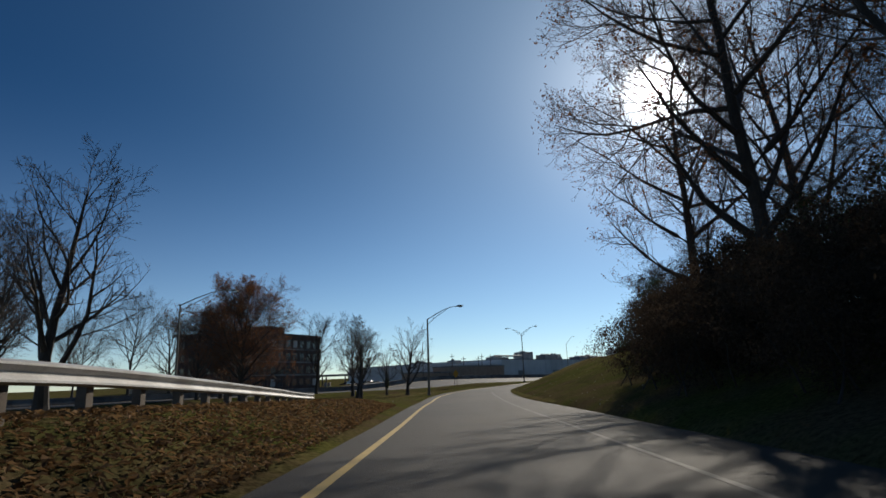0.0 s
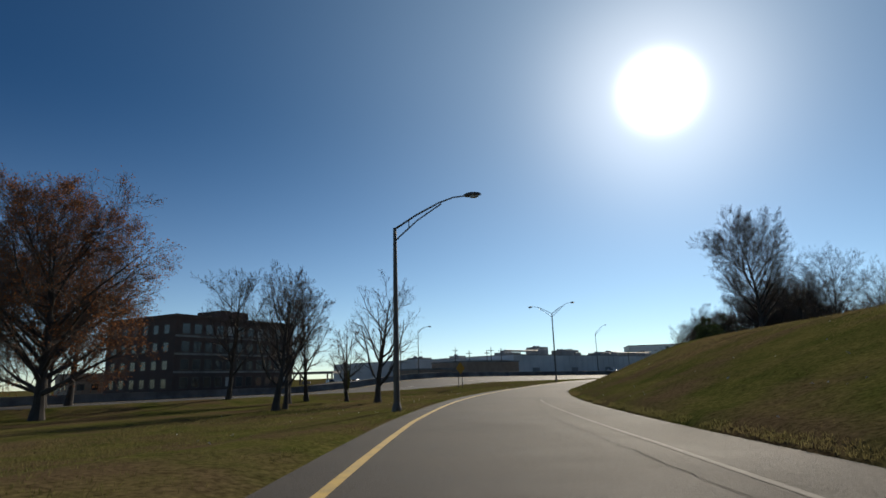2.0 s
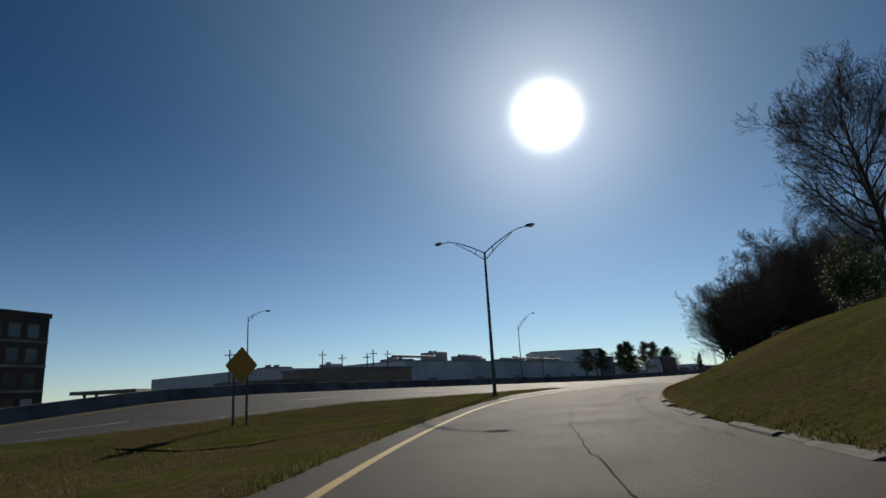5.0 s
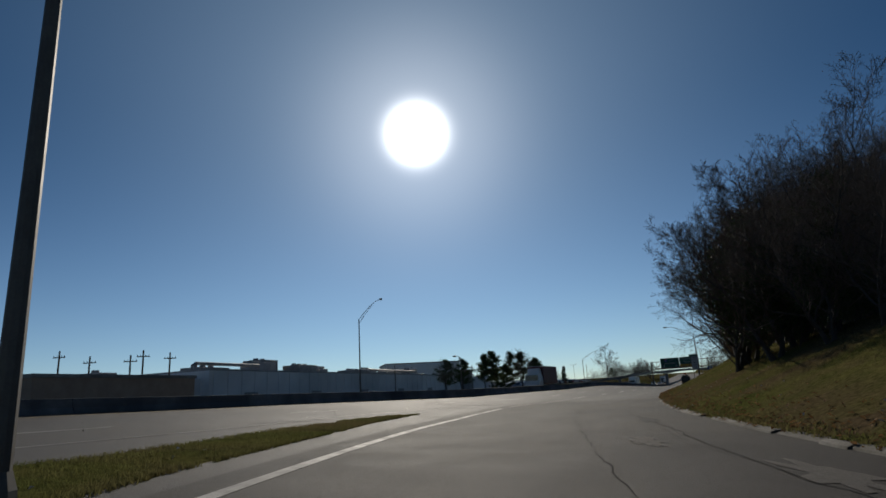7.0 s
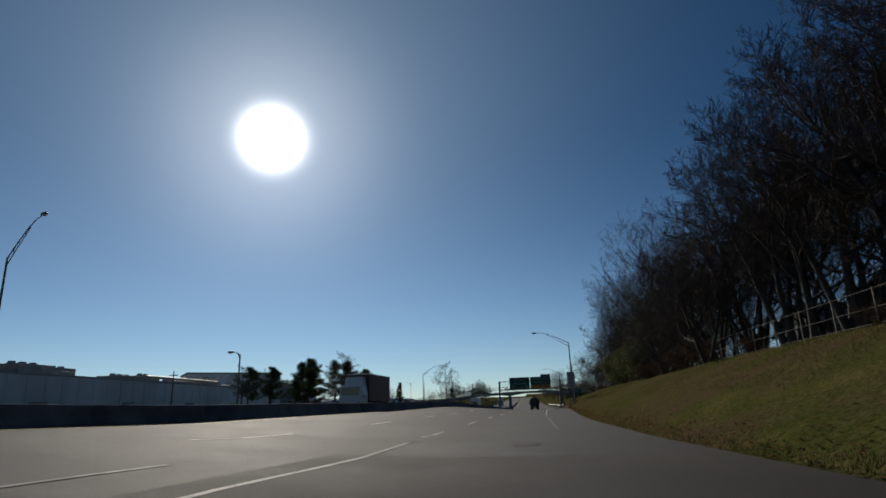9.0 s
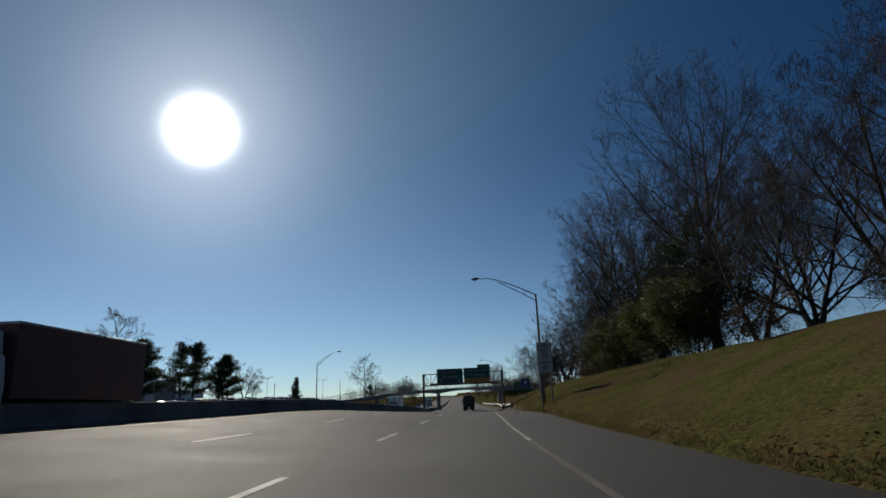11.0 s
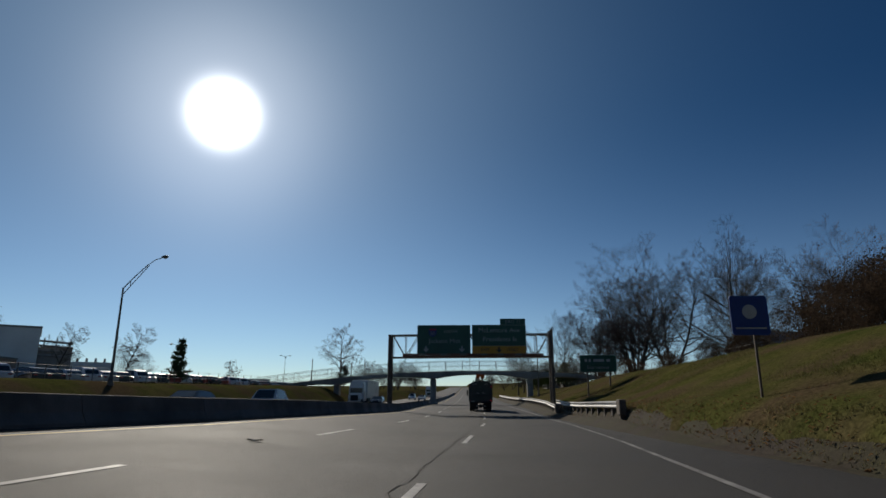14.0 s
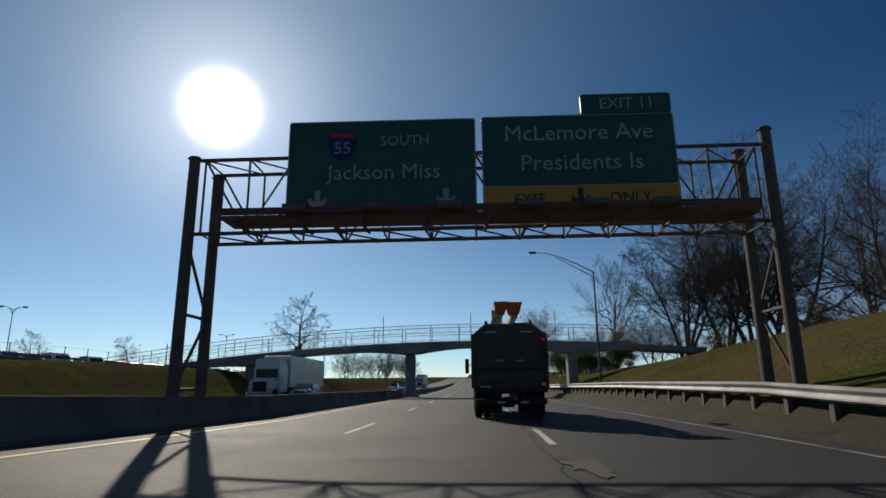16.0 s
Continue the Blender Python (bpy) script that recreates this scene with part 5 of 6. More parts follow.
sg = gantry_sign("large green overhead sign, south to Jackson, on the gantry")
part("panel", plate(-4.95, 0.25, 5.58, 8.36, -1.0, 0.06), M_SIGN, sg)
part("border", plate(-4.99, 0.29, 5.54, 8.40, -0.985, 0.03), M_LETTER, sg, "thin pale border")
bm = bmesh.new()
pts = [(-0.36, 0.36), (0, 0.44), (0.36, 0.36), (0.42, 0.05), (0.3, -0.3), (0, -0.48), (-0.3, -0.3), (-0.42, 0.05)]
bm.faces.new([bm.verts.new((-3.45 + x, -1.012, 7.66 + z)) for x, z in pts])
bmesh.ops.solidify(bm, geom=bm.faces[:], thickness=0.008)
shield = part("route_shield", bm, M_SIGNBLUE, sg, "blue route shield with a red head")
part("shield_head", box(-3.78, -3.12, -1.026, -1.018, 7.88, 8.02), M_SIGNRED, shield)
lettering("55", 0.50, -3.45, -1.025, 7.55, M_LETTER, sg)
lettering("SOUTH", 0.42, -1.7, -1.015, 7.75, M_LETTER, sg)
lettering("Jackson Miss", 0.62, -2.3, -1.015, 6.82, M_LETTER, sg)
for x in (-4.1, -0.55):
    down_arrow(x, 6.02, 0.6, -1.015, M_LETTER, sg)

sg = gantry_sign("large green overhead exit sign with a yellow exit-only strip")
part("panel", plate(0.5, 5.75, 6.35, 8.38, -1.0, 0.06), M_SIGN, sg)
part("border", plate(0.46, 5.79, 5.54, 8.42, -0.985, 0.03), M_LETTER, sg, "thin pale border")
part("exit_strip", plate(0.5, 5.75, 5.58, 6.32, -1.0, 0.06), M_SIGNYEL, sg, "yellow exit-only strip")
part("exit_tab", plate(3.25, 5.75, 8.41, 9.02, -1.0, 0.06), M_SIGN, sg, "green exit number tab")
lettering("McLemore Ave", 0.66, 3.15, -1.015, 7.86, M_LETTER, sg)
lettering("Presidents Is", 0.66, 3.2, -1.015, 6.98, M_LETTER, sg)
lettering("EXIT 11", 0.46, 4.5, -1.015, 8.71, M_LETTER, sg)
lettering("EXIT", 0.42, 1.75, -1.015, 5.95, M_BLACK, sg)
lettering("ONLY", 0.42, 4.45, -1.015, 5.95, M_BLACK, sg)
down_arrow(3.1, 5.95, 0.6, -1.015, M_BLACK, sg)


# ---- ground signs ----
def ground_sign(name, p, turn, label, posts, post_h, r=0.05, category="road sign"):
    root = thing(name, Matrix.Translation(p) @ Matrix.Rotation(radians(turn), 4, "Z"), label, category, "road signs")
    for x in posts:
        part("post", box(x - r, x + r, 0.0, 2 * r, -0.6, post_h, 0.01), M_POST, root)
    return root


p = on_ground(228.6, 5.05, 0.0)
p.z = P(228.6, 0).z
sg = ground_sign("speed_limit_sign", p, heading(228) + 3, "white speed limit sign on two dark posts on the slope", (-0.36, 0.36), 4.6)
part("panel", plate(-0.53, 0.53, 2.72, 4.85, -0.03, 0.025, 0.07), M_SIGNWHITE, sg)
part("border", plate(-0.49, 0.49, 2.76, 4.81, -0.034, 0.008, 0.06), M_BLACK, sg, "thin black border")
part("face", plate(-0.47, 0.47, 2.78, 4.79, -0.038, 0.008, 0.05), M_SIGNWHITE, sg)
for body, size, z in (("SPEED", 0.30, 4.60), ("LIMIT", 0.30, 4.29), ("55", 0.56, 3.90), ("MINIMUM", 0.225, 3.42), ("45", 0.50, 3.05)):
    lettering(body, size, 0, -0.046, z, M_BLACK, sg, 0.86)

p = P(301.5, 11.4)
p.z = 0.0
sg = ground_sign("guide_sign", p, heading(301) - 4, "green guide sign on two dark posts on the grass slope", (-0.95, 0.95), 4.5, 0.06)
part("panel", plate(-1.55, 1.55, 3.3, 4.72, -0.05, 0.04, 0.08), M_SIGN, sg)
part("border", plate(-1.58, 1.58, 3.27, 4.75, -0.035, 0.02, 0.08), M_LETTER, sg, "thin pale border")
for x0, x1 in ((-1.15, -0.92), (-0.8, -0.62), (-0.4, 0.5), (0.72, 1.02)):
    bar(x0, x1, 4.15, 4.38, -0.062, M_LETTER, sg)
lettering("Expressway", 0.40, 0, -0.06, 3.68, M_LETTER, sg)

p = P(265.6, 7.95)
p.z = 0.4
sg = ground_sign("service_sign", p, heading(265), "blue service sign with a pale symbol on a post", (0.1,), 3.4, 0.03)
part("panel", plate(-0.52, 0.52, 2.55, 3.65, -0.04, 0.03, 0.08), M_SIGNBLUE, sg)
bm = bmesh.new()
bmesh.ops.create_cone(bm, cap_ends=True, segments=18, radius1=0.2, radius2=0.2, depth=0.012, matrix=Matrix.Translation((0.0, -0.05, 3.2)) @ Matrix.Rotation(radians(90), 4, "X"))
part("symbol", bm, M_SIGNWHITE, sg, "pale round symbol")
bar(-0.42, 0.42, 2.72, 2.76, -0.05, M_SIGNWHITE, sg)

p = at_xy(-64.6, 79.6, 0.0)
sg = ground_sign("warning_sign", p, heading(97) + 64, "yellow diamond warning sign on two thin posts in the grass", (-0.3, 0.3), 2.2, 0.035)
bm = plate(-0.52, 0.52, -0.52, 0.52, -0.03, 0.02, 0.06)
bm.transform(Matrix.Translation((0, 0, 2.35)) @ Matrix.Rotation(radians(45), 4, "Y"))
part("panel", bm, M_SIGNYEL, sg)


# ---- footbridge ----
def build_footbridge():
    s0 = 356.0
    o = P(s0, 0)
    root = thing("footbridge", Matrix.Translation(o) @ Matrix.Rotation(radians(heading(s0)), 4, "Z"), "low arched concrete footbridge with a mesh fence over the motorway", "footbridge")
    top = lambda x: 5.75 - ((x - 2) / 30.0) ** 2 * 1.7
    xs = [-40 + 1.5 * i for i in range(44)]
    V, F = [], []
    piers = (-23.5, -6.25, 10.9)
    for x in xs:
        d = min(abs(x - q) for q in piers)
        under = 0.62 + 0.65 * max(0, 1 - d / 6.0) ** 1.6
        for y, z in ((-1.6, top(x) - under), (-1.7, top(x) - 0.25), (-1.7, top(x)), (1.7, top(x)), (1.7, top(x) - 0.25), (1.6, top(x) - under)):
            V.append((x, y, z))
    for i in range(len(xs) - 1):
        for j in range(6):
            a, b = i * 6 + j, i * 6 + (j + 1) % 6
            F.append((a, b, b + 6, a + 6))
    F += [tuple(range(6)), tuple(range(len(V) - 6, len(V)))[::-1]]
    part("deck", (V, F), M_CONCRETE, root)
    for x in piers:
        bm = box(x - 0.5, x + 0.5, -0.75, 0.75, -0.6, top(x) - 1.2, 0.12)
        pier = part("pier", bm, M_CONCRETE, root)
        bm = box(x - 0.85, x + 0.85, -1.1, 1.1, -0.6, 0.35, 0.1)
        part("plinth", bm, M_CONCRETE, pier)
    for y in (-1.55, 1.55):
        for h, r_ in ((1.75, 0.03), (0.95, 0.022), (0.12, 0.022)):
            V, F = [], []
            tube_into(V, F, [Vector((x, y, top(x) + h)) for x in xs], [r_] * len(xs), 6)
            part("rail", (V, F), M_POLE, root)
        for x in xs[::2]:
            bm = bmesh.new()
            rod(bm, (x, y, top(x) - 0.1), (x, y, top(x) + 1.8), 0.035, None, 6)
            part("fence_post", bm, M_POLE, root)
        # wire mesh
        V, F = [], []
        x = -40.0
        while x < 24:
            for dirn in (1, -1):
                a = Vector((x, y, top(x) + 0.12))
                b = Vector((x + dirn * 1.6, y, top(x + dirn * 1.6) + 1.75))
                tube_into(V, F, [a, b], [0.005, 0.005], 3)
            x += 0.30
        tagged(part("wire_mesh", (V, F), M_POLE, root), kind="stuff")
    for x in (-19, -9.5, 0.3, 9.6):
        bm = bmesh.new()
        rod(bm, (x, 1.62, top(x)), (x, 1.62, top(x) + 3.3), 0.05, 0.04, 6)
        part("mast", bm, M_POLE, root)


build_footbridge()


# ---- buildings ----
def windows_row(root, face, x0, x1, z, w, h, n, mat_pick):
    """Recessed windows along a face: face(x, z, depth) -> place."""
    for i in range(n):
        cx = x0 + (x1 - x0) * (i + 0.5) / n
        fr = bmesh.new()
        a = [fr.verts.new(face(cx + dx, z + dz, 0.06)) for dx, dz in ((-w / 2 - 0.1, -0.1), (w / 2 + 0.1, -0.1), (w / 2 + 0.1, h + 0.1), (-w / 2 - 0.1, h + 0.1))]
        b = [fr.verts.new(face(cx + dx, z + dz, 0.06)) for dx, dz in ((-w / 2, 0), (w / 2, 0), (w / 2, h), (-w / 2, h))]
        c = [fr.verts.new(face(cx + dx, z + dz, -0.1)) for dx, dz in ((-w / 2, 0), (w / 2, 0), (w / 2, h), (-w / 2, h))]
        for j in range(4):
            k = (j + 1) % 4
            fr.faces.new((a[j], a[k], b[k], b[j]))
            fr.faces.new((b[j], b[k], c[k], c[j]))
        win = part("window", fr, M_POLE, root)
        pn = bmesh.new()
        pn.faces.new([pn.verts.new(face(cx + dx, z + dz, 0.02)) for dx, dz in ((-w / 2, 0), (w / 2, 0), (w / 2, h), (-w / 2, h))])
        part("pane", pn, mat_pick(i), win)


def block(root, name, x0, x1, y0, y1, z0, z1, mat, bevel=0.0):
    return part(name, box(x0, x1, y0, y1, z0, z1, bevel), mat, root)


def office():
    p = Vector((-134.7, 72.5, 0))
    ang = math.degrees(math.atan2(104 - 63, -144 + 132)) - 90
    m = Matrix.Translation((p.x, p.y, float(ground_z(p.x, p.y)[0]))) @ Matrix.Rotation(radians(ang), 4, "Z")
    root = thing("office_building", m, "dark brick office building of four storeys with window bands", "building")
    L, D, H = 33.0, 22.0, 14.6
    block(root, "wall", -D, 0, 0, L, -1, H, M_BRICK)
    block(root, "parapet", -D - 0.2, 0.2, -0.2, L + 0.2, H, H + 0.7, M_BRICK)
    block(root, "roof_house", -14, -6, 16, 24, H + 0.7, H + 3.2, M_BRICK)
    rr = random.Random(9)
    pick = lambda i: M_LITGLASS if rr.random() < 0.08 else M_GLASS
    for f in range(4):
        z = 0.9 + 3.55 * f
        windows_row(root, lambda x, zz, d: (d, x, zz), 1.0, L - 1.0, z, 1.7, 1.9, 11, pick)
        windows_row(root, lambda x, zz, d: (x, -d, zz), -D + 1, -1, z, 1.5, 1.7, 6, lambda i: M_GLASS)
        if f:
            block(root, "band", 0.0, 0.1, 0, L, z - 0.75, z - 0.35, M_CONCRETE)


office()


def plant():
    root = thing("factory_building", Matrix.Translation((-140, 121, float(ground_z(-140, 200)[0]) - 0.3)), "long pale metal-clad factory with roof plant", "building")
    block(root, "wall", -40, 0, 20, 62, -1, 6.2, M_METALWALL)
    main = block(root, "wall", -60, 2, 62, 196, -1, 7.6, M_METALWALL)
    part("coping", box(-60.1, 2.1, 62, 196.1, 7.6, 7.95), M_ROOFGEAR, main)
    rr = random.Random(4)
    for i in range(33):
        y = 63 + 4.0 * i
        part("wall_rib", box(2.0, 2.12, y, y + 0.14, -0.5, 7.6), M_METALWALL, root)
    for y, w, d, h, x in ((70, 9, 5, 1.2, -8), (86, 7, 5, 2.6, -6), (93, 6, 6, 3.6, -10), (101, 8, 5, 2.2, -5), (112, 4, 4, 1.5, -6), (122, 5, 5, 3.0, -14), (131, 9, 6, 1.6, -6), (145, 6, 5, 2.4, -9), (154, 12, 6, 1.4, -7), (171, 7, 4, 2.6, -6), (183, 9, 5, 1.2, -8), (50, 4, 4, 1.8, -12), (30, 6, 5, 1.0, -10)):
        z = 7.95 if y > 62 else 6.2
        unit = block(root, "roof_unit", x - d, x, y, y + w, z, z + h, M_ROOFGEAR, 0.08)
        for k in range(int(w / 2.4)):
            part("fan_cowl", rod(bmesh.new(), (x - d / 2, y + 1.2 + 2.4 * k, z + h), (x - d / 2, y + 1.2 + 2.4 * k, z + h + 0.5), 0.7, 0.6, 10), M_ROOFGEAR, unit)
    for y0, y1 in ((64, 84), (136, 172)):
        V, F = [], []
        tube_into(V, F, [Vector((-4, y0, 7.9)), Vector((-4, y0, 9.0)), Vector((-4, y0 + 0.8, 9.4)), Vector((-4, y1, 9.4)), Vector((-4, y1, 7.9))], [0.35] * 5, 8)
        part("duct", (V, F), M_ROOFGEAR, root)
    for i in range(5):
        part("dock_door", box(2.0, 2.15, 72 + 24 * i, 76 + 24 * i, -0.3, 3.4), M_ROOFGEAR, root)


plant()


def low_brick(x, y, w, d, h, label, turn=0):
    root = thing("brick_building", Matrix.Translation((x, y, float(ground_z(x, y)[0]) - 0.2)) @ Matrix.Rotation(radians(turn), 4, "Z"), label, "building")
    block(root, "wall", -d, 0, 0, w, -0.5, h, M_TAN)
    block(root, "parapet", -d - 0.15, 0.15, -0.15, w + 0.15, h, h + 0.35, M_CONCRETE)
    windows_row(root, lambda a, zz, q: (q, a, zz), 1, w - 1, 1.2, 1.3, 1.2, int(w / 3.2), lambda i: M_GLASS)
    windows_row(root, lambda a, zz, q: (a, -q, zz), -d + 1, -1, 1.2, 1.3, 1.2, int(d / 3.5), lambda i: M_GLASS)


low_brick(-112, 132, 20, 12, 5.0, "low tan brick building with a flat roof")
low_brick(-116, 120, 11, 9, 3.4, "single-storey brick annexe with a flat roof")
low_brick(-150, 330, 34, 16, 6.5, "pale low building beyond the parking lot", 8)
low_brick(-165, 62, 16, 12, 4.5, "low brick building behind the office")


def canopy():
    root = thing("filling_station_canopy", Matrix.Translation((-165.5, 125, float(ground_z(-165.5, 125)[0]))) @ Matrix.Rotation(radians(-50), 4, "Z"), "flat canopy of a filling station on thin columns", "canopy")
    block(root, "roof_slab", -4, 4, -6, 6, 3.5, 4.15, M_ROOFGEAR, 0.05)
    for x in (-2.4, 2.4):
        for y in (-4, 4):
            block(root, "column", x - 0.2, x + 0.2, y - 0.2, y + 0.2, -0.2, 3.5, M_POLE)
            block(root, "pump", x - 0.3, x + 0.3, y + 0.6, y + 1.5, -0.1, 1.5, M_ROOFGEAR, 0.04)


canopy()


def house(s_, u_, turn, w, d, eave, ridge, label):
    p = on_ground(s_, u_, 0.1)
    root = thing("house", Matrix.Translation(p) @ Matrix.Rotation(radians(turn), 4, "Z"), label, "house", "houses on the ridge")
    part("wall", box(-w / 2, w / 2, -d / 2, d / 2, -0.8, eave), M_SIDING, root)
    for sx in (-1, 1):
        bm = bmesh.new()
        y = d / 2 + 0.5
        q = [(-w / 2 - 0.5, sx * y, eave - 0.15), (w / 2 + 0.5, sx * y, eave - 0.15), (w / 2 + 0.5, 0, ridge), (-w / 2 - 0.5, 0, ridge)]
        a = [bm.verts.new(v) for v in q]
        b = [bm.verts.new((v[0], v[1], v[2] + 0.16)) for v in q]
        bm.faces.new(a)
        bm.faces.new(b[::-1])
        for i in range(4):
            j = (i + 1) % 4
            bm.faces.new((a[i], b[i], b[j], a[j]))
        bmesh.ops.recalc_face_normals(bm, faces=bm.faces)
        part("roof", bm, M_ROOF, root)
    for sx in (-1, 1):
        bm = bmesh.new()
        x = sx * w / 2
        bm.faces.new([bm.verts.new(v) for v in ((x, -d / 2, eave), (x, d / 2, eave), (x, 0, ridge))])
        part("gable", bm, M_SIDING, root)
    ch = part("chimney", box(w * 0.2, w * 0.2 + 0.7, -0.35, 0.35, eave, ridge + 0.8, 0.03), M_BRICK, root)
    windows_row(root, lambda a, zz, q: (a, -d / 2 - q, zz), -w / 2 + 1, w / 2 - 1, 1.0, 1.0, 1.2, 3, lambda i: M_GLASS)
    windows_row(root, lambda a, zz, q: (-w / 2 - q, -a, zz), -d / 2 + 1, d / 2 - 1, 1.0, 1.0, 1.2, 2, lambda i: M_LITGLASS)
    return root


house(183, 27, 10, 12, 8, 2.6, 4.6, "dark low house with a shingle roof behind the trees")
house(205, 31, -5, 13, 9, 2.8, 5.2, "dark house with a shingle roof behind the trees")
house(318, 37, 15, 11, 8, 2.3, 4.2, "dark low house with a shingle roof on the ridge")
for s_, u_, t_ in ((466, 38, 0), (484, 34, 5)):
    house(s_, u_, t_, 9, 7, 2.8, 5.0, "small distant house with a pale gable")


# works beyond the car park
def far_works():
    root = thing("factory_building", Matrix.Translation((-153.4, 368.2, 1.9)) @ Matrix.Rotation(radians(34.4), 4, "Z"), "tall pale stepped factory beyond the car park", "building")
    hall = block(root, "wall", -36, 0, 0, 24, -1, 14.6, M_METALWALL)
    part("coping", box(-36.2, 0.2, -0.2, 24.2, 14.6, 15.1), M_ROOFGEAR, hall)
    mid = block(root, "wall", 0, 7, 3, 22, -1, 10.5, M_ROOFGEAR)
    for i in range(4):
        part("pipe", rod(bmesh.new(), (-0.3, 2.0, 8.6 + 1.1 * i), (7.0, 2.0, 8.2 + 1.1 * i), 0.26, None, 8), M_ROOFGEAR, mid)
    for x in (1.0, 3.5, 6.4):
        part("stanchion", box(x - 0.15, x + 0.15, 1.6, 1.9, 0, 12.6), M_ROOFGEAR, mid)
    low = block(root, "wall", 7, 16, 2, 20, -1, 7.2, M_METALWALL)
    for x in (8.5, 10.5, 12.5, 14.5):
        part("roof_vent", rod(bmesh.new(), (x, 6, 7.2), (x, 6, 8.3), 0.3, 0.25, 8), M_ROOFGEAR, low)
    for i in range(8):
        part("wall_rib", box(-35 + 4.6 * i, -34.8 + 4.6 * i, -0.12, 0.0, 0, 14.6), M_METALWALL, hall)
    m = Matrix.Translation((-185.5, 455, 2.6)) @ Matrix.Rotation(math.atan2(20.9, 47.1), 4, "Z")
    root = thing("warehouse", m, "long low pale warehouse behind the car park", "building")
    shed = block(root, "wall", 0, 60, 0, 18, -1, 4.6, M_METALWALL)
    part("coping", box(-0.2, 60.2, -0.2, 18.2, 4.6, 5.0), M_ROOFGEAR, shed)
    for i in range(9):
        part("dock_door", box(3 + 6.2 * i, 6.4 + 6.2 * i, -0.12, 0.0, 0.4, 4.0), M_ROOFGEAR, shed)


far_works()


# fence along the ridge
def ridge_fence(s0, s1, u_, label="old wire fence on thin posts along the ridge"):
    root = thing("wire_fence", Matrix.Identity(4), label, "fence")
    s = s0
    last = None
    while s <= s1:
        p = on_ground(s, u_, 0.2)
        bm = bmesh.new()
        rod(bm, p, p + Vector((0, 0, 1.7)), 0.035, None, 6)
        part("fence_post", bm, M_POLE, root)
        if last is not None:
            for h in (0.45, 1.0, 1.65):
                bm = bmesh.new()
                rod(bm, last + Vector((0, 0, h)), p + Vector((0, 0, h)), 0.012, None, 5)
                part("wire", bm, M_POLE, root)
        last = p
        s += 3.0


ridge_fence(160, 190, 12.6)
ridge_fence(296, 345, 22.5)
ridge_fence(262, 412, -33.5, "wire fence on thin posts before the car park")
# ---- the truck ahead ----
def prism(profile, y0, y1, bevel=0.0):
    """A body of one cross-section (x, z) drawn out along y."""
    bm = bmesh.new()
    a = [bm.verts.new((x, y0, z)) for x, z in profile]
    b = [bm.verts.new((x, y1, z)) for x, z in profile]
    bm.faces.new(a)
    bm.faces.new(b[::-1])
    n = len(profile)
    for i in range(n):
        bm.faces.new((a[i], b[i], b[(i + 1) % n], a[(i + 1) % n]))
    bmesh.ops.recalc_face_normals(bm, faces=bm.faces)
    if bevel:
        bmesh.ops.bevel(bm, geom=bm.edges[:], offset=bevel, segments=2, affect="EDGES")
    return bm


def wheel(x, y, r, w, root, rim_mat):
    bm = bmesh.new()
    seg, rings = 28, ((-w / 2, 0.55), (-w / 2, 0.86), (-w / 2 + 0.03, 0.97), (-w / 4, 1.0), (w / 4, 1.0), (w / 2 - 0.03, 0.97), (w / 2, 0.86), (w / 2, 0.55))
    vs = [[bm.verts.new((x + dx, y + r * q * math.cos(2 * math.pi * k / seg), r + r * q * math.sin(2 * math.pi * k / seg))) for dx, q in rings] for k in range(seg)]
    for k in range(seg):
        for j in range(len(rings) - 1):
            bm.faces.new((vs[k][j], vs[k][j + 1], vs[(k + 1) % seg][j + 1], vs[(k + 1) % seg][j]))
    bmesh.ops.recalc_face_normals(bm, faces=bm.faces)
    root_w = part("wheel", bm, M_TYRE, root)
    bm = bmesh.new()
    bmesh.ops.create_cone(bm, cap_ends=True, segments=20, radius1=r * 0.57, radius2=r * 0.57, depth=w * 0.6, matrix=Matrix.Translation((x, y, r)) @ Matrix.Rotation(radians(90), 4, "Y"))
    part("rim", bm, rim_mat, root_w)
    return root_w


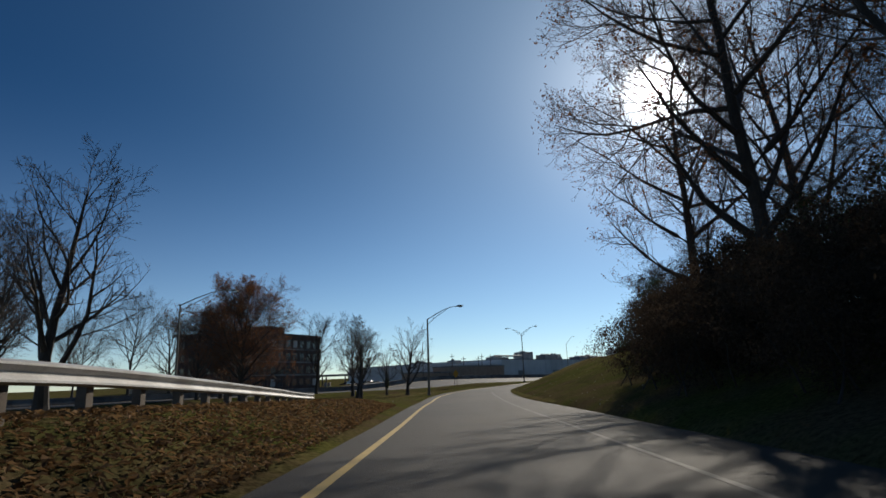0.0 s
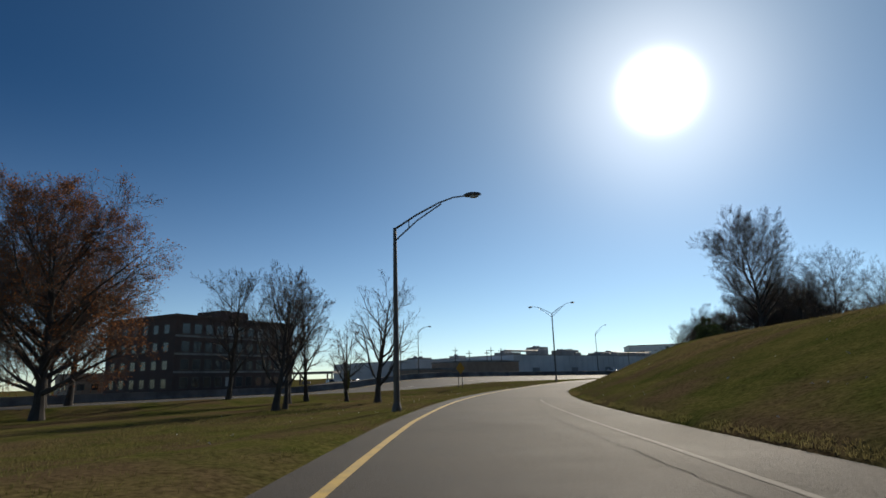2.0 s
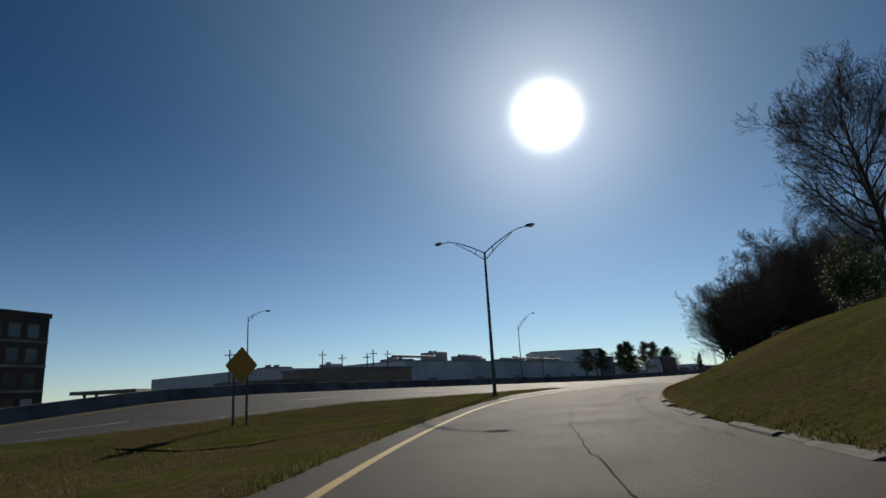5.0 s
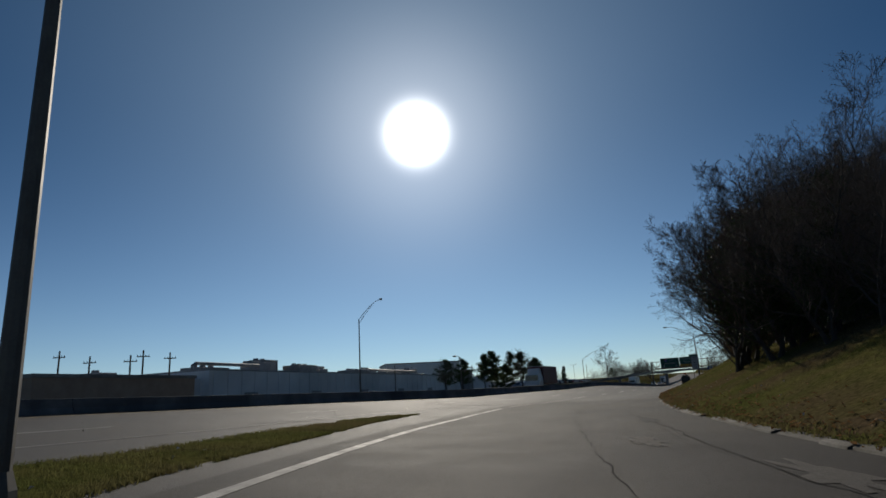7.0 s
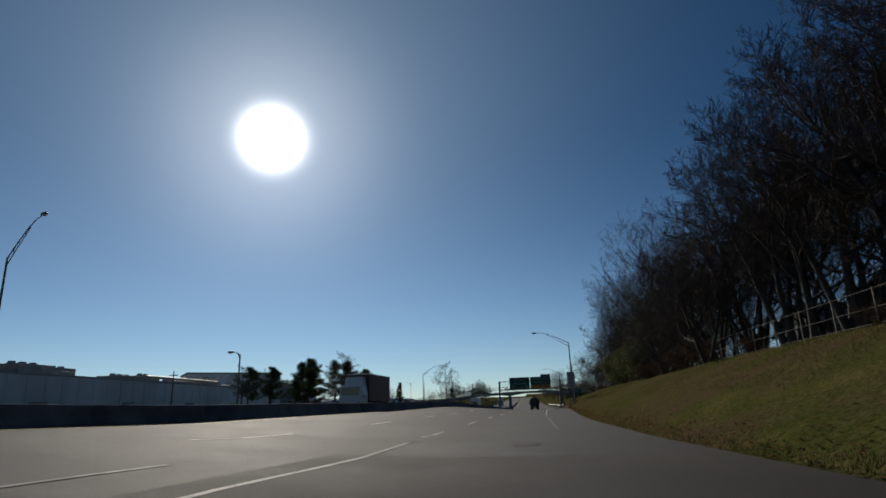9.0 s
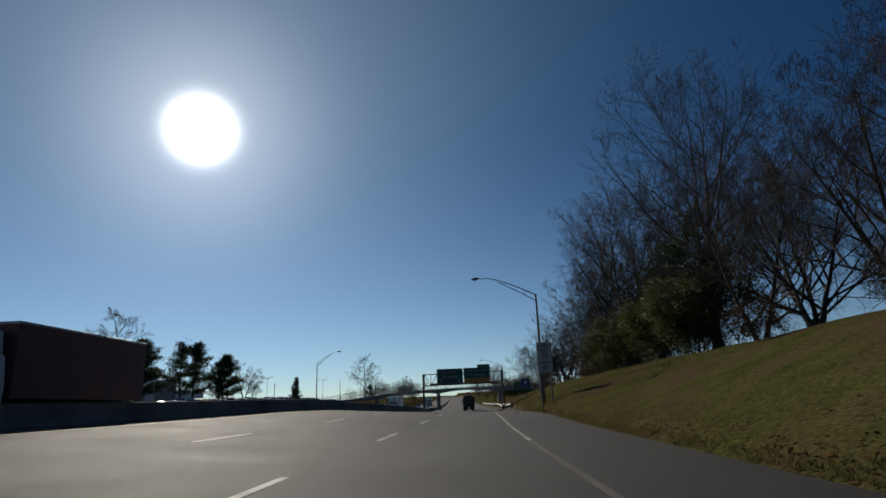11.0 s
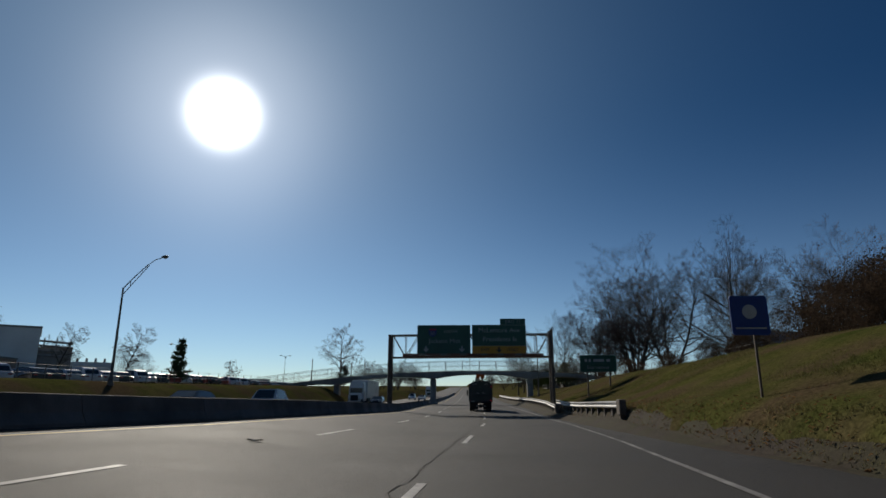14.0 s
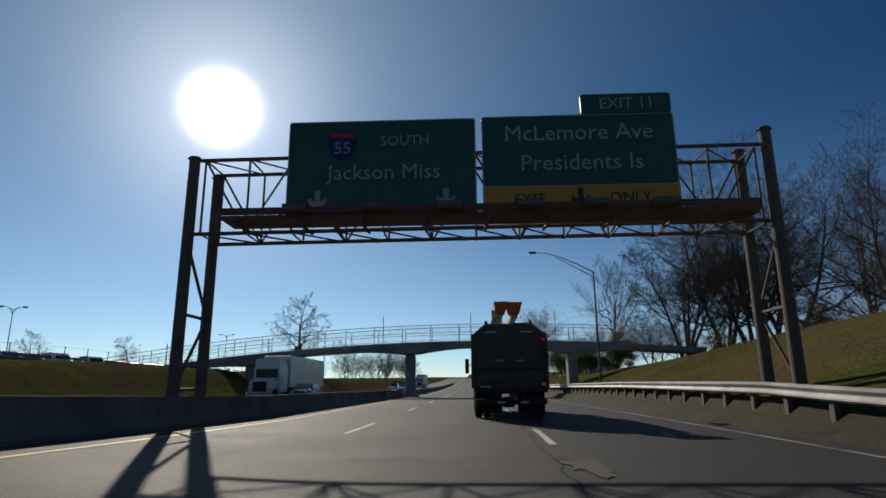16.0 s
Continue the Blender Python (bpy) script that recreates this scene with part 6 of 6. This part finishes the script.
def build_truck():
    s0, u0 = 311.3, 1.3
    root = thing("utility_truck", Matrix.Translation(P(s0, u0, 0.008)) @ Matrix.Rotation(radians(heading(s0)), 4, "Z"), "dark green box truck with folded orange bucket boom on top", "truck")
    W = 1.2
    body = part("body", prism([(-W, 0.95), (W, 0.95), (W, 2.62), (0.78, 2.98), (-0.78, 2.98), (-W, 2.62)], 0.0, 4.9, 0.025), M_TRUCK, root)
    part("rear_door", box(-1.08, -0.02, -0.045, 0.0, 1.15, 2.55, 0.015), M_TRUCK, body)
    part("rear_door", box(0.02, 1.08, -0.045, 0.0, 1.15, 2.55, 0.015), M_TRUCK, body)
    part("corner_post", box(-W - 0.03, -W + 0.08, -0.05, 0.05, 0.95, 2.66, 0.01), M_TRUCK, body)
    part("corner_post", box(W - 0.08, W + 0.03, -0.05, 0.05, 0.95, 2.66, 0.01), M_TRUCK, body)
    part("door_bar", box(-1.0, 1.0, -0.075, -0.045, 1.5, 1.57, 0.008), M_TRUCKDARK, body)
    for x in (-0.32, 0.32):
        part("door_handle", box(x - 0.15, x + 0.15, -0.07, -0.045, 1.78, 1.83, 0.008), M_STEEL, body)
    for x in (-0.6, 0.55):
        part("marker_strip", box(x - 0.2, x + 0.2, -0.05, -0.044, 2.70, 2.735, 0.004), M_LAMPGLASS, body)
    for z in (1.35, 1.85, 2.35):
        for x in (-1.1, 1.06):
            part("hinge", box(x, x + 0.05, -0.075, -0.03, z, z + 0.16, 0.008), M_TRUCKDARK, body)
    part("sill", box(-1.15, 1.15, -0.1, 0.1, 0.82, 0.98, 0.02), M_TRUCKDARK, root)
    part("chassis_rail", box(-0.5, -0.38, 0.05, 6.9, 0.6, 0.86, 0.02), M_TRUCKDARK, root)
    part("chassis_rail", box(0.38, 0.5, 0.05, 6.9, 0.6, 0.86, 0.02), M_TRUCKDARK, root)
    part("bumper", box(-1.12, 1.12, -0.22, -0.06, 0.45, 0.62, 0.03), M_TRUCKDARK, root)
    part("tow_hitch", box(-0.12, 0.12, -0.42, -0.2, 0.44, 0.58, 0.02), M_TRUCKDARK, root)
    for x in (-0.42, 0.3):
        part("reflector", box(x, x + 0.24, -0.235, -0.22, 0.49, 0.55, 0.006), M_LAMPGLASS, root)
    for x in (-1.09, 1.0):
        part("tail_lamp", box(x, x + 0.10, -0.085, -0.05, 1.02, 1.12, 0.012), M_TAILRED if x > 0 else M_REDLENS, root, "lit red tail lamp" if x > 0 else "red tail lamp")
    for x in (-1.14, 1.05):
        part("marker_lamp", box(x, x + 0.09, -0.085, -0.045, 2.42, 2.5, 0.012), M_TAILRED if x > 0 else M_REDLENS, root, "red marker lamp")
    for x0, x1 in ((-1.12, -0.25), (0.25, 1.12)):
        part("mud_flap", box(x0, x1, 0.42, 0.45, 0.16, 0.82, 0.006), M_TYRE, root)
    part("number_plate", box(-0.95, -0.62, -0.09, -0.07, 0.86, 1.02, 0.005), M_LAMPGLASS, root)
    for x in (-1.0, -0.72, 0.72, 1.0):
        wheel(x, 1.15, 0.5, 0.26, root, M_STEEL)
    for x in (-0.98, 0.98):
        wheel(x, 6.0, 0.5, 0.28, root, M_STEEL)
    part("axle", rod(bmesh.new(), (-0.9, 1.15, 0.5), (0.9, 1.15, 0.5), 0.09, None, 10), M_TRUCKDARK, root)
    part("differential", box(-0.2, 0.2, 0.95, 1.35, 0.33, 0.67, 0.08), M_TRUCKDARK, root)
    part("fuel_tank", box(0.55, 1.1, 3.0, 4.4, 0.45, 0.9, 0.08), M_TRUCKDARK, root)
    part("tool_locker", box(-1.15, -0.55, 2.6, 4.5, 0.42, 0.93, 0.03), M_TRUCK, root)
    cab = part("cab", prism([(-1.1, 0.75), (1.1, 0.75), (1.14, 1.4), (1.02, 2.35), (0.9, 2.5), (-0.9, 2.5), (-1.02, 2.35), (-1.14, 1.4)], 5.0, 6.6, 0.03), M_TRUCK, root)
    part("bonnet", prism([(-1.0, 0.7), (1.0, 0.7), (0.95, 1.5), (-0.95, 1.5)], 6.6, 7.7, 0.05), M_TRUCK, cab)
    for sx in (-1, 1):
        part("mirror_arm", rod(bmesh.new(), (sx * 1.08, 6.3, 1.9), (sx * 1.38, 6.2, 1.9), 0.02, None, 6), M_TRUCKDARK, root)
        part("mirror", box(min(sx * 1.3, sx * 1.46), max(sx * 1.3, sx * 1.46), 6.14, 6.22, 1.55, 2.15, 0.02), M_TRUCKDARK, root)
    # boom and buckets
    part("turret", rod(bmesh.new(), (0.1, 3.4, 2.95), (0.1, 3.4, 3.2), 0.38, 0.32, 16), M_TRUCKDARK, root)
    bm = box(-0.12, 0.12, 0.0, 3.4, 0.0, 0.24, 0.03)
    bm.transform(Matrix.Translation((-0.42, 0.1, 3.22)) @ Matrix.Rotation(radians(-6), 4, "Z") @ Matrix.Rotation(radians(-2), 4, "X"))
    boom = part("lower_boom", bm, M_CREAM, root, "cream painted boom")
    bm = box(-0.10, 0.10, 0.1, 3.0, 0.0, 0.2, 0.03)
    bm.transform(Matrix.Translation((0.22, 0.1, 3.18)))
    part("upper_boom", bm, M_CREAM, root, "cream painted boom")
    bm = rod(bmesh.new(), (-0.5, 0.3, 2.96), (-0.32, 0.2, 3.6), 0.09, 0.08, 10)
    part("boom_strut", bm, M_CREAM, root)
    for x0, x1 in ((-0.34, -0.2), (0.12, 0.2)):
        part("bucket_arm", rod(bmesh.new(), (x0, 0.3, 2.94), (x1, 0.25, 3.36), 0.085, 0.075, 8), M_CREAM, root, "cream painted boom end")
    for x, w, z in ((-0.24, 0.20, 3.30), (0.20, 0.24, 3.28)):
        bm = bmesh.new()
        rings = ((0.6, 0.0), (0.82, 0.10), (0.96, 0.26), (1.0, 0.34), (1.08, 0.34), (1.08, 0.41), (0.9, 0.41), (0.85, 0.12))
        vs = []
        for q, dz in rings:
            vs.append([bm.verts.new((x + sx * w * q, 0.25 + sy * 0.27 * q, z + dz)) for sx, sy in ((-1, -1), (1, -1), (1, 1), (-1, 1))])
        bm.faces.new(vs[0][::-1])
        bm.faces.new(vs[-1])
        for a, b in zip(vs, vs[1:]):
            for j in range(4):
                bm.faces.new((a[j], a[(j + 1) % 4], b[(j + 1) % 4], b[j]))
        bmesh.ops.recalc_face_normals(bm, faces=bm.faces)
        part("bucket", bm, M_ORANGE, root, "orange fibreglass work bucket")
    for x in (-0.1, 0.02, 0.16):
        part("hose", rod(bmesh.new(), (x, 0.3, 3.5), (x + 0.03, 0.28, 3.78), 0.018, 0.012, 6), M_TRUCKDARK, root)
    part("roof_hatch", box(0.15, 0.62, 0.2, 0.8, 2.97, 3.04, 0.02), M_TRUCK, root)
    for x, y in ((-0.72, 0.15), (0.72, 0.15)):
        part("roof_bracket", box(x - 0.05, x + 0.05, y - 0.05, y + 0.05, 2.95, 3.1, 0.015), M_TRUCKDARK, root)


build_truck()


# ---- other vehicles ----
def build_car(m, paint, label, tall=0.0, group="parked cars"):
    root = thing("car", m, label, "car", group)
    L, W, H = 4.5, 0.88, 1.42 + tall
    prof = [(-L / 2, 0.35), (-L / 2, 0.85), (-L / 2 + 0.25, 0.95), (-L / 2 + 0.75, H - 0.08), (-L / 2 + 1.3, H), (0.35, H), (1.15, 0.98), (L / 2 - 0.25, 0.82), (L / 2, 0.65), (L / 2, 0.35)]
    bm = bmesh.new()
    low = lambda y, z: W if z < 1.0 else W - 0.16 * (z - 0.9) / (H - 0.9) * 1.2
    a = [bm.verts.new((-low(y, z), y, z)) for y, z in prof]
    b = [bm.verts.new((low(y, z), y, z)) for y, z in prof]
    n = len(prof)
    bm.faces.new(a)
    bm.faces.new(b[::-1])
    for i in range(n):
        bm.faces.new((a[i], b[i], b[(i + 1) % n], a[(i + 1) % n]))
    bmesh.ops.recalc_face_normals(bm, faces=bm.faces)
    bmesh.ops.bevel(bm, geom=bm.edges[:], offset=0.05, segments=2, affect="EDGES")
    part("body", bm, paint, root)
    for sx in (-1, 1):
        bm = bmesh.new()
        q = [(-L / 2 + 0.75, 1.0), (-L / 2 + 1.0, H - 0.14), (-L / 2 + 1.35, H - 0.08), (0.3, H - 0.08), (0.95, 1.0)]
        x = lambda z: sx * (W - 0.16 * (z - 0.9) / (H - 0.9) * 1.2 + 0.012)
        bm.faces.new([bm.verts.new((x(z), y, z)) for y, z in q])
        part("side_window", bm, M_GLASS, root)
    bm = bmesh.new()
    bm.faces.new([bm.verts.new(v) for v in ((-0.62, 0.46, H - 0.05), (0.62, 0.46, H - 0.05), (0.72, 1.12, 1.04), (-0.72, 1.12, 1.04))])
    part("windscreen", bm, M_GLASS, root)
    bm = bmesh.new()
    bm.faces.new([bm.verts.new(v) for v in ((-0.62, -L / 2 + 0.72, H - 0.12), (0.62, -L / 2 + 0.72, H - 0.12), (0.7, -L / 2 + 0.3, 1.02), (-0.7, -L / 2 + 0.3, 1.02))])
    part("rear_window", bm, M_GLASS, root)
    for sx in (-0.6, 0.6):
        part("headlight", box(sx - 0.16, sx + 0.16, L / 2 - 0.04, L / 2 + 0.015, 0.62, 0.76, 0.02), M_LAMPGLASS, root)
        part("tail_light", box(sx - 0.16, sx + 0.16, -L / 2 - 0.015, -L / 2 + 0.04, 0.7, 0.82, 0.02), M_REDLENS, root)
    for x in (-0.78, 0.78):
        for y in (-1.35, 1.35):
            wheel(x, y, 0.32, 0.2, root, M_STEEL)
    return root


car_a = build_car(Matrix.Translation(on_ground(262, -37.0, 0.0)) @ Matrix.Rotation(radians(60), 4, "Z"), M_CARGREY, "silver saloon parked on the far bank")
car_b = build_car(Matrix.Translation(on_ground(266, -37.5, 0.0)) @ Matrix.Rotation(radians(62), 4, "Z"), M_VANWHITE, "white estate car parked on the far bank", 0.25)
car_c = build_car(Matrix.Translation(on_ground(270, -38.0, 0.0)) @ Matrix.Rotation(radians(58), 4, "Z"), M_CARDARK, "dark saloon parked on the far bank")
car_d = build_car(Matrix.Translation(on_ground(274, -38.0, 0.0)) @ Matrix.Rotation(radians(61), 4, "Z"), M_CARRED, "dull red car parked on the far bank")
rr = random.Random(31)
cars = ((car_a, "silver saloon parked on the far bank"), (car_b, "white estate car parked on the far bank"), (car_c, "dark saloon parked on the far bank"), (car_d, "dull red car parked on the far bank"))
for i in range(84):
    src, lab = cars[rr.choice((0, 1, 2, 0, 2, 3, 1))]
    row = i % 2
    s_ = 278 + 3.1 * (i // 2) + rr.uniform(-0.3, 0.3)
    u_ = -38.0 - 8.5 * row - 0.05 * (s_ - 278) + rr.uniform(-0.4, 0.4)
    ob = copy_thing(src, Matrix.Translation(on_ground(s_, u_, 0.0)) @ Matrix.Rotation(radians(60 + rr.uniform(-4, 4)), 4, "Z"))
    tagged(ob, lab, "", "parked cars")
for x, y, k in ((-120, 118, 1), (-126, 112, 0), (-132, 116, 2), (-139, 112, 1), (-146, 118, 0), (-152, 122, 2), (-138.2, 116.0, 1), (-135.8, 119.4, 0), (-133.5, 122.8, 2), (-143.0, 121.5, 1), (-158.0, 124.0, 2), (-118, 160, 2), (-121, 172, 0), (-123, 184, 1), (-126, 205, 2), (-124, 222, 1)):
    ob = copy_thing(cars[k][0], Matrix.Translation(at_xy(x, y, 0.0)) @ Matrix.Rotation(radians(rr.uniform(0, 360)), 4, "Z"))
    tagged(ob, cars[k][1].replace("on the far bank", "beside the factory"), "", "parked cars")
for s_, u_, k in ((345, -14.5, 2), (404, -12.0, 0), (420, -16.0, 1)):
    ob = copy_thing(cars[k][0], Matrix.Translation(P(s_, u_, -0.02)) @ Matrix.Rotation(radians(heading(s_) + 180), 4, "Z"))
    tagged(ob, cars[k][1].replace("parked on the far bank", "on the opposite carriageway"), "", "cars on the motorway")


for s_, u_, k in ((292, -14.4, 1), (286.5, -17.6, 2)):
    ob = copy_thing(cars[k][0], Matrix.Translation(P(s_, u_, -0.02)) @ Matrix.Rotation(radians(heading(s_) + 180), 4, "Z"))
    tagged(ob, cars[k][1].replace("parked on the far bank", "on the opposite carriageway"), "", "cars on the motorway")


def build_box_lorry(s0, u0, label):
    root = thing("box_lorry", Matrix.Translation(P(s0, u0, -0.02)) @ Matrix.Rotation(radians(heading(s0) + 180), 4, "Z"), label, "lorry", "lorries")
    part("cargo_box", box(-1.25, 1.25, -9.6, -1.1, 1.0, 3.75, 0.04), M_BOXRED, root, "dull red cargo box")
    part("box_rail", box(-1.27, 1.27, -9.62, -1.08, 3.68, 3.78, 0.02), M_CARGREY, root)
    part("chassis_rail", box(-0.45, 0.45, -9.4, 1.2, 0.62, 0.98, 0.02), M_TRUCKDARK, root)
    cab = part("cab", prism([(-1.15, 0.6), (1.15, 0.6), (1.18, 1.5), (1.05, 2.55), (-1.05, 2.55), (-1.18, 1.5)], -0.9, 1.3, 0.06), M_VANWHITE, root)
    part("windscreen", box(-0.95, 0.95, 1.29, 1.33, 1.55, 2.35, 0.02), M_GLASS, cab)
    part("wind_deflector", prism([(-1.0, 2.55), (1.0, 2.55), (0.9, 3.4), (-0.9, 3.4)], -0.85, 0.2, 0.06), M_VANWHITE, cab)
    part("bumper", box(-1.15, 1.15, 1.25, 1.45, 0.35, 0.62, 0.03), M_TRUCKDARK, root)
    for x in (-0.85, 0.85):
        part("headlight", box(x - 0.16, x + 0.16, 1.3, 1.36, 0.78, 0.95, 0.02), M_LAMPGLASS, cab)
        for y in (0.5, -7.2, -8.3):
            wheel(x * 1.18, y, 0.48, 0.28, root, M_STEEL)


build_box_lorry(206.0, -17.6, "red box lorry on the opposite carriageway")


def build_semi(s0, u0, label):
    root = thing("semi_trailer_truck", Matrix.Translation(P(s0, u0, -0.02)) @ Matrix.Rotation(radians(heading(s0) + 180), 4, "Z"), label, "lorry", "lorries")
    part("trailer", box(-1.28, 1.28, -14.0, -1.4, 1.15, 4.0, 0.05), M_VANWHITE, root)
    part("trailer_skirt", box(-1.2, 1.2, -12.5, -5.0, 0.5, 1.12, 0.03), M_CARGREY, root)
    cab = part("cab", prism([(-1.2, 0.7), (1.2, 0.7), (1.2, 2.4), (1.05, 3.6), (-1.05, 3.6), (-1.2, 2.4)], -1.0, 1.3, 0.06), M_VANWHITE, root)
    part("bonnet", prism([(-1.0, 0.6), (1.0, 0.6), (0.95, 1.75), (-0.95, 1.75)], 1.3, 3.0, 0.1), M_VANWHITE, cab)
    part("windscreen", box(-0.98, 0.98, 1.29, 1.33, 1.95, 2.7, 0.02), M_GLASS, cab)
    part("grille", box(-0.6, 0.6, 2.98, 3.03, 0.75, 1.6, 0.02), M_TRUCKDARK, cab)
    part("bumper", box(-1.15, 1.15, 2.85, 3.1, 0.35, 0.65, 0.04), M_STEEL, root)
    for x in (-0.8, 0.8):
        part("headlight", box(x - 0.15, x + 0.15, 2.98, 3.05, 0.85, 1.02, 0.02), M_LAMPGLASS, cab)
        for y in (2.1, -1.6, -2.8, -12.0, -13.1):
            wheel(x * 1.28, y, 0.5, 0.3, root, M_STEEL)


build_semi(345.5, -17.8, "white articulated lorry on the opposite carriageway")
build_semi(470, -14.5, "white articulated lorry far along the opposite carriageway")


# ---- grass, leaves, litter ----
def blades(name, label, s0, s1, u_of, n, seed, hmin, hmax):
    rnd = np.random.default_rng(seed)
    s = rnd.uniform(s0, s1, n)
    q = rnd.uniform(0, 1, n)
    lo, hi = u_of(s)
    u = lo + (hi - lo) * q ** 1.25
    x, y = np.interp(s, LS, LINE[:, 0]), np.interp(s, LS, LINE[:, 1])
    dx, dy = np.interp(s, LS, LD[:, 0]), np.interp(s, LS, LD[:, 1])
    x, y = x + u * dy, y - u * dx
    keep = np.array([noise.noise((a * 0.6, b * 0.6, 7)) > -0.35 for a, b in zip(x, y)])
    x, y, s, u = x[keep], y[keep], s[keep], u[keep]
    z = np.interp(s, LS, LINE[:, 2])
    r_ = u - EDGE(s)
    xr = np.clip(r_ / HILLW(s), 0, 1)
    zr = 0.06 + HILL(s) * (0.72 * xr + 0.28 * xr * xr * (3 - 2 * xr)) + near_rise(s, r_)
    zl = island(s, u) + lift(s, u)
    z = z + np.where(r_ > 0, zr, zl)
    n = len(x)
    V = np.empty((n * 3, 3, 3))
    for k in range(3):
        a = rnd.uniform(0, 2 * math.pi, n)
        h = rnd.uniform(hmin, hmax, n)
        w = rnd.uniform(0.006, 0.014, n)
        ox, oy = rnd.normal(0, 0.03, n), rnd.normal(0, 0.03, n)
        ca, sa = np.cos(a), np.sin(a)
        lean = rnd.normal(0, 0.5, (2, n)) * h
        b = V[k * n:(k + 1) * n]
        b[:, 0] = np.stack([x + ox - ca * w, y + oy - sa * w, z - 0.02], 1)
        b[:, 1] = np.stack([x + ox + ca * w, y + oy + sa * w, z - 0.02], 1)
        b[:, 2] = np.stack([x + ox + lean[0], y + oy + lean[1], z + h], 1)
    v = V.reshape(-1, 3)
    me = bpy.data.meshes.new(name)
    me.from_pydata(v.tolist(), [], np.arange(len(v)).reshape(-1, 3).tolist())
    me.materials.append(M_BLADE)
    tagged(new(name, me), label, "grass", kind="stuff")


blades("grass_tufts", "short straw and green grass tufts between the roads", -4, 139, lambda s: (POINT_R(s), np.maximum(YEL(s) - 13.0, POINT_L(s))), 85000, 1, 0.04, 0.11)
blades("grass_tufts", "short green grass tufts on the sunny slope", 30, 128, lambda s: (EDGE(s) + 0.02, EDGE(s) + 10.0), 80000, 2, 0.03, 0.065)
blades("grass_tufts", "rough grass tufts on the long bank", 128, 255, lambda s: (EDGE(s) + 0.02, EDGE(s) + 8.0), 70000, 3, 0.04, 0.10)
blades("grass_tufts", "rough grass tufts below the signs", 225, 330, lambda s: (EDGE(s) + 0.02, EDGE(s) + 9.0), 60000, 4, 0.04, 0.11)


def leaf_litter(name, label, n, seed, spread, mat, size):
    rnd = random.Random(seed)
    V, F = [], []
    for _ in range(n):
        s_, u_ = spread(rnd)
        p = P(s_, u_)
        if u_ > float(EDGE(s_)):
            p.z += right_rise(s_, u_) + 0.05
        elif u_ < float(YEL(s_)) - 0.75:
            p.z += 0.075 + float(island(s_, u_))
        else:
            p.z += 0.015
        a = rnd.uniform(0, 6.28)
        l, w = size * rnd.uniform(0.6, 1.2), size * rnd.uniform(0.3, 0.6)
        d, e = Vector((math.cos(a), math.sin(a), rnd.uniform(-0.5, 0.7))) * l, Vector((-math.sin(a), math.cos(a), rnd.uniform(-0.5, 0.7))) * w
        c = p + Vector((0, 0, rnd.uniform(0.02, 0.08)))
        k = len(V)
        V += [c - d, c + e + Vector((0, 0, 0.02)), c + d, c - e + Vector((0, 0, 0.02))]
        F += [(k, k + 1, k + 2), (k, k + 2, k + 3)]
    tagged(new(name, mesh_of(name, V, F, mat)), label, "litter", kind="stuff")


leaf_litter("fallen_leaves", "brown fallen leaves strewn below the guardrail", 19000, 3, lambda q: (lambda s_: (s_, -2.4 - 0.02 * s_ - abs(q.gauss(0, 1)) * 3.4))(-4 + 36 * q.random() ** 1.2), M_LEAF, 0.075)
leaf_litter("fallen_leaves", "scattered fallen leaves along the kerb", 5000, 5, lambda q: (lambda s_: (s_, float(EDGE(s_)) - 0.1 + abs(q.gauss(0, 0.7))))(q.uniform(110, 300)), M_LEAF, 0.06)
leaf_litter("paper_scraps", "small pale scraps of litter on the grass", 220, 6, lambda q: (lambda s_: (s_, float(EDGE(s_)) + 0.2 + abs(q.gauss(0, 3)) if q.random() < 0.6 else float(YEL(s_)) - 1.5 - abs(q.gauss(0, 5))))(q.uniform(20, 150)), M_SIGNWHITE, 0.05)


def tyre_scrap(s_, u_, seed, k=1.0):
    rnd = random.Random(seed)
    root = thing("tyre_scrap", Matrix.Translation(P(s_, u_, 0.02)) @ Matrix.Rotation(rnd.uniform(0, 6), 4, "Z"), "curled black scrap of tyre tread on the road", "debris", "road debris")
    V, F = [], []
    n = 7
    for i in range(n):
        a = -0.7 + 1.4 * i / (n - 1)
        w = 0.09 * rnd.uniform(0.6, 1.2) * k
        for dy, dz in ((-w, 0.0), (w, 0.0), (w, 0.03), (-w, 0.03)):
            V.append((0.32 * k * math.sin(a) * 1.2, dy, 0.03 * k * (1 - math.cos(a)) * 2 + dz))
    for i in range(n - 1):
        for j in range(4):
            p, q = i * 4 + j, i * 4 + (j + 1) % 4
            F.append((p, q, q + 4, p + 4))
    F += [(3, 2, 1, 0), (4 * n - 4, 4 * n - 3, 4 * n - 2, 4 * n - 1)]
    part("tread", (V, F), M_TYRE, root)


for i, (s_, u_, k) in enumerate(((236.4, -3.1, 0.7), (244.2, -3.2, 0.9), (263, -4.9, 0.8), (231.5, 3.1, 1.2), (247, 5.3, 1.0), (308.2, 6.4, 1.1), (252, -5.6, 0.7))):
    tyre_scrap(s_, u_, i, k)
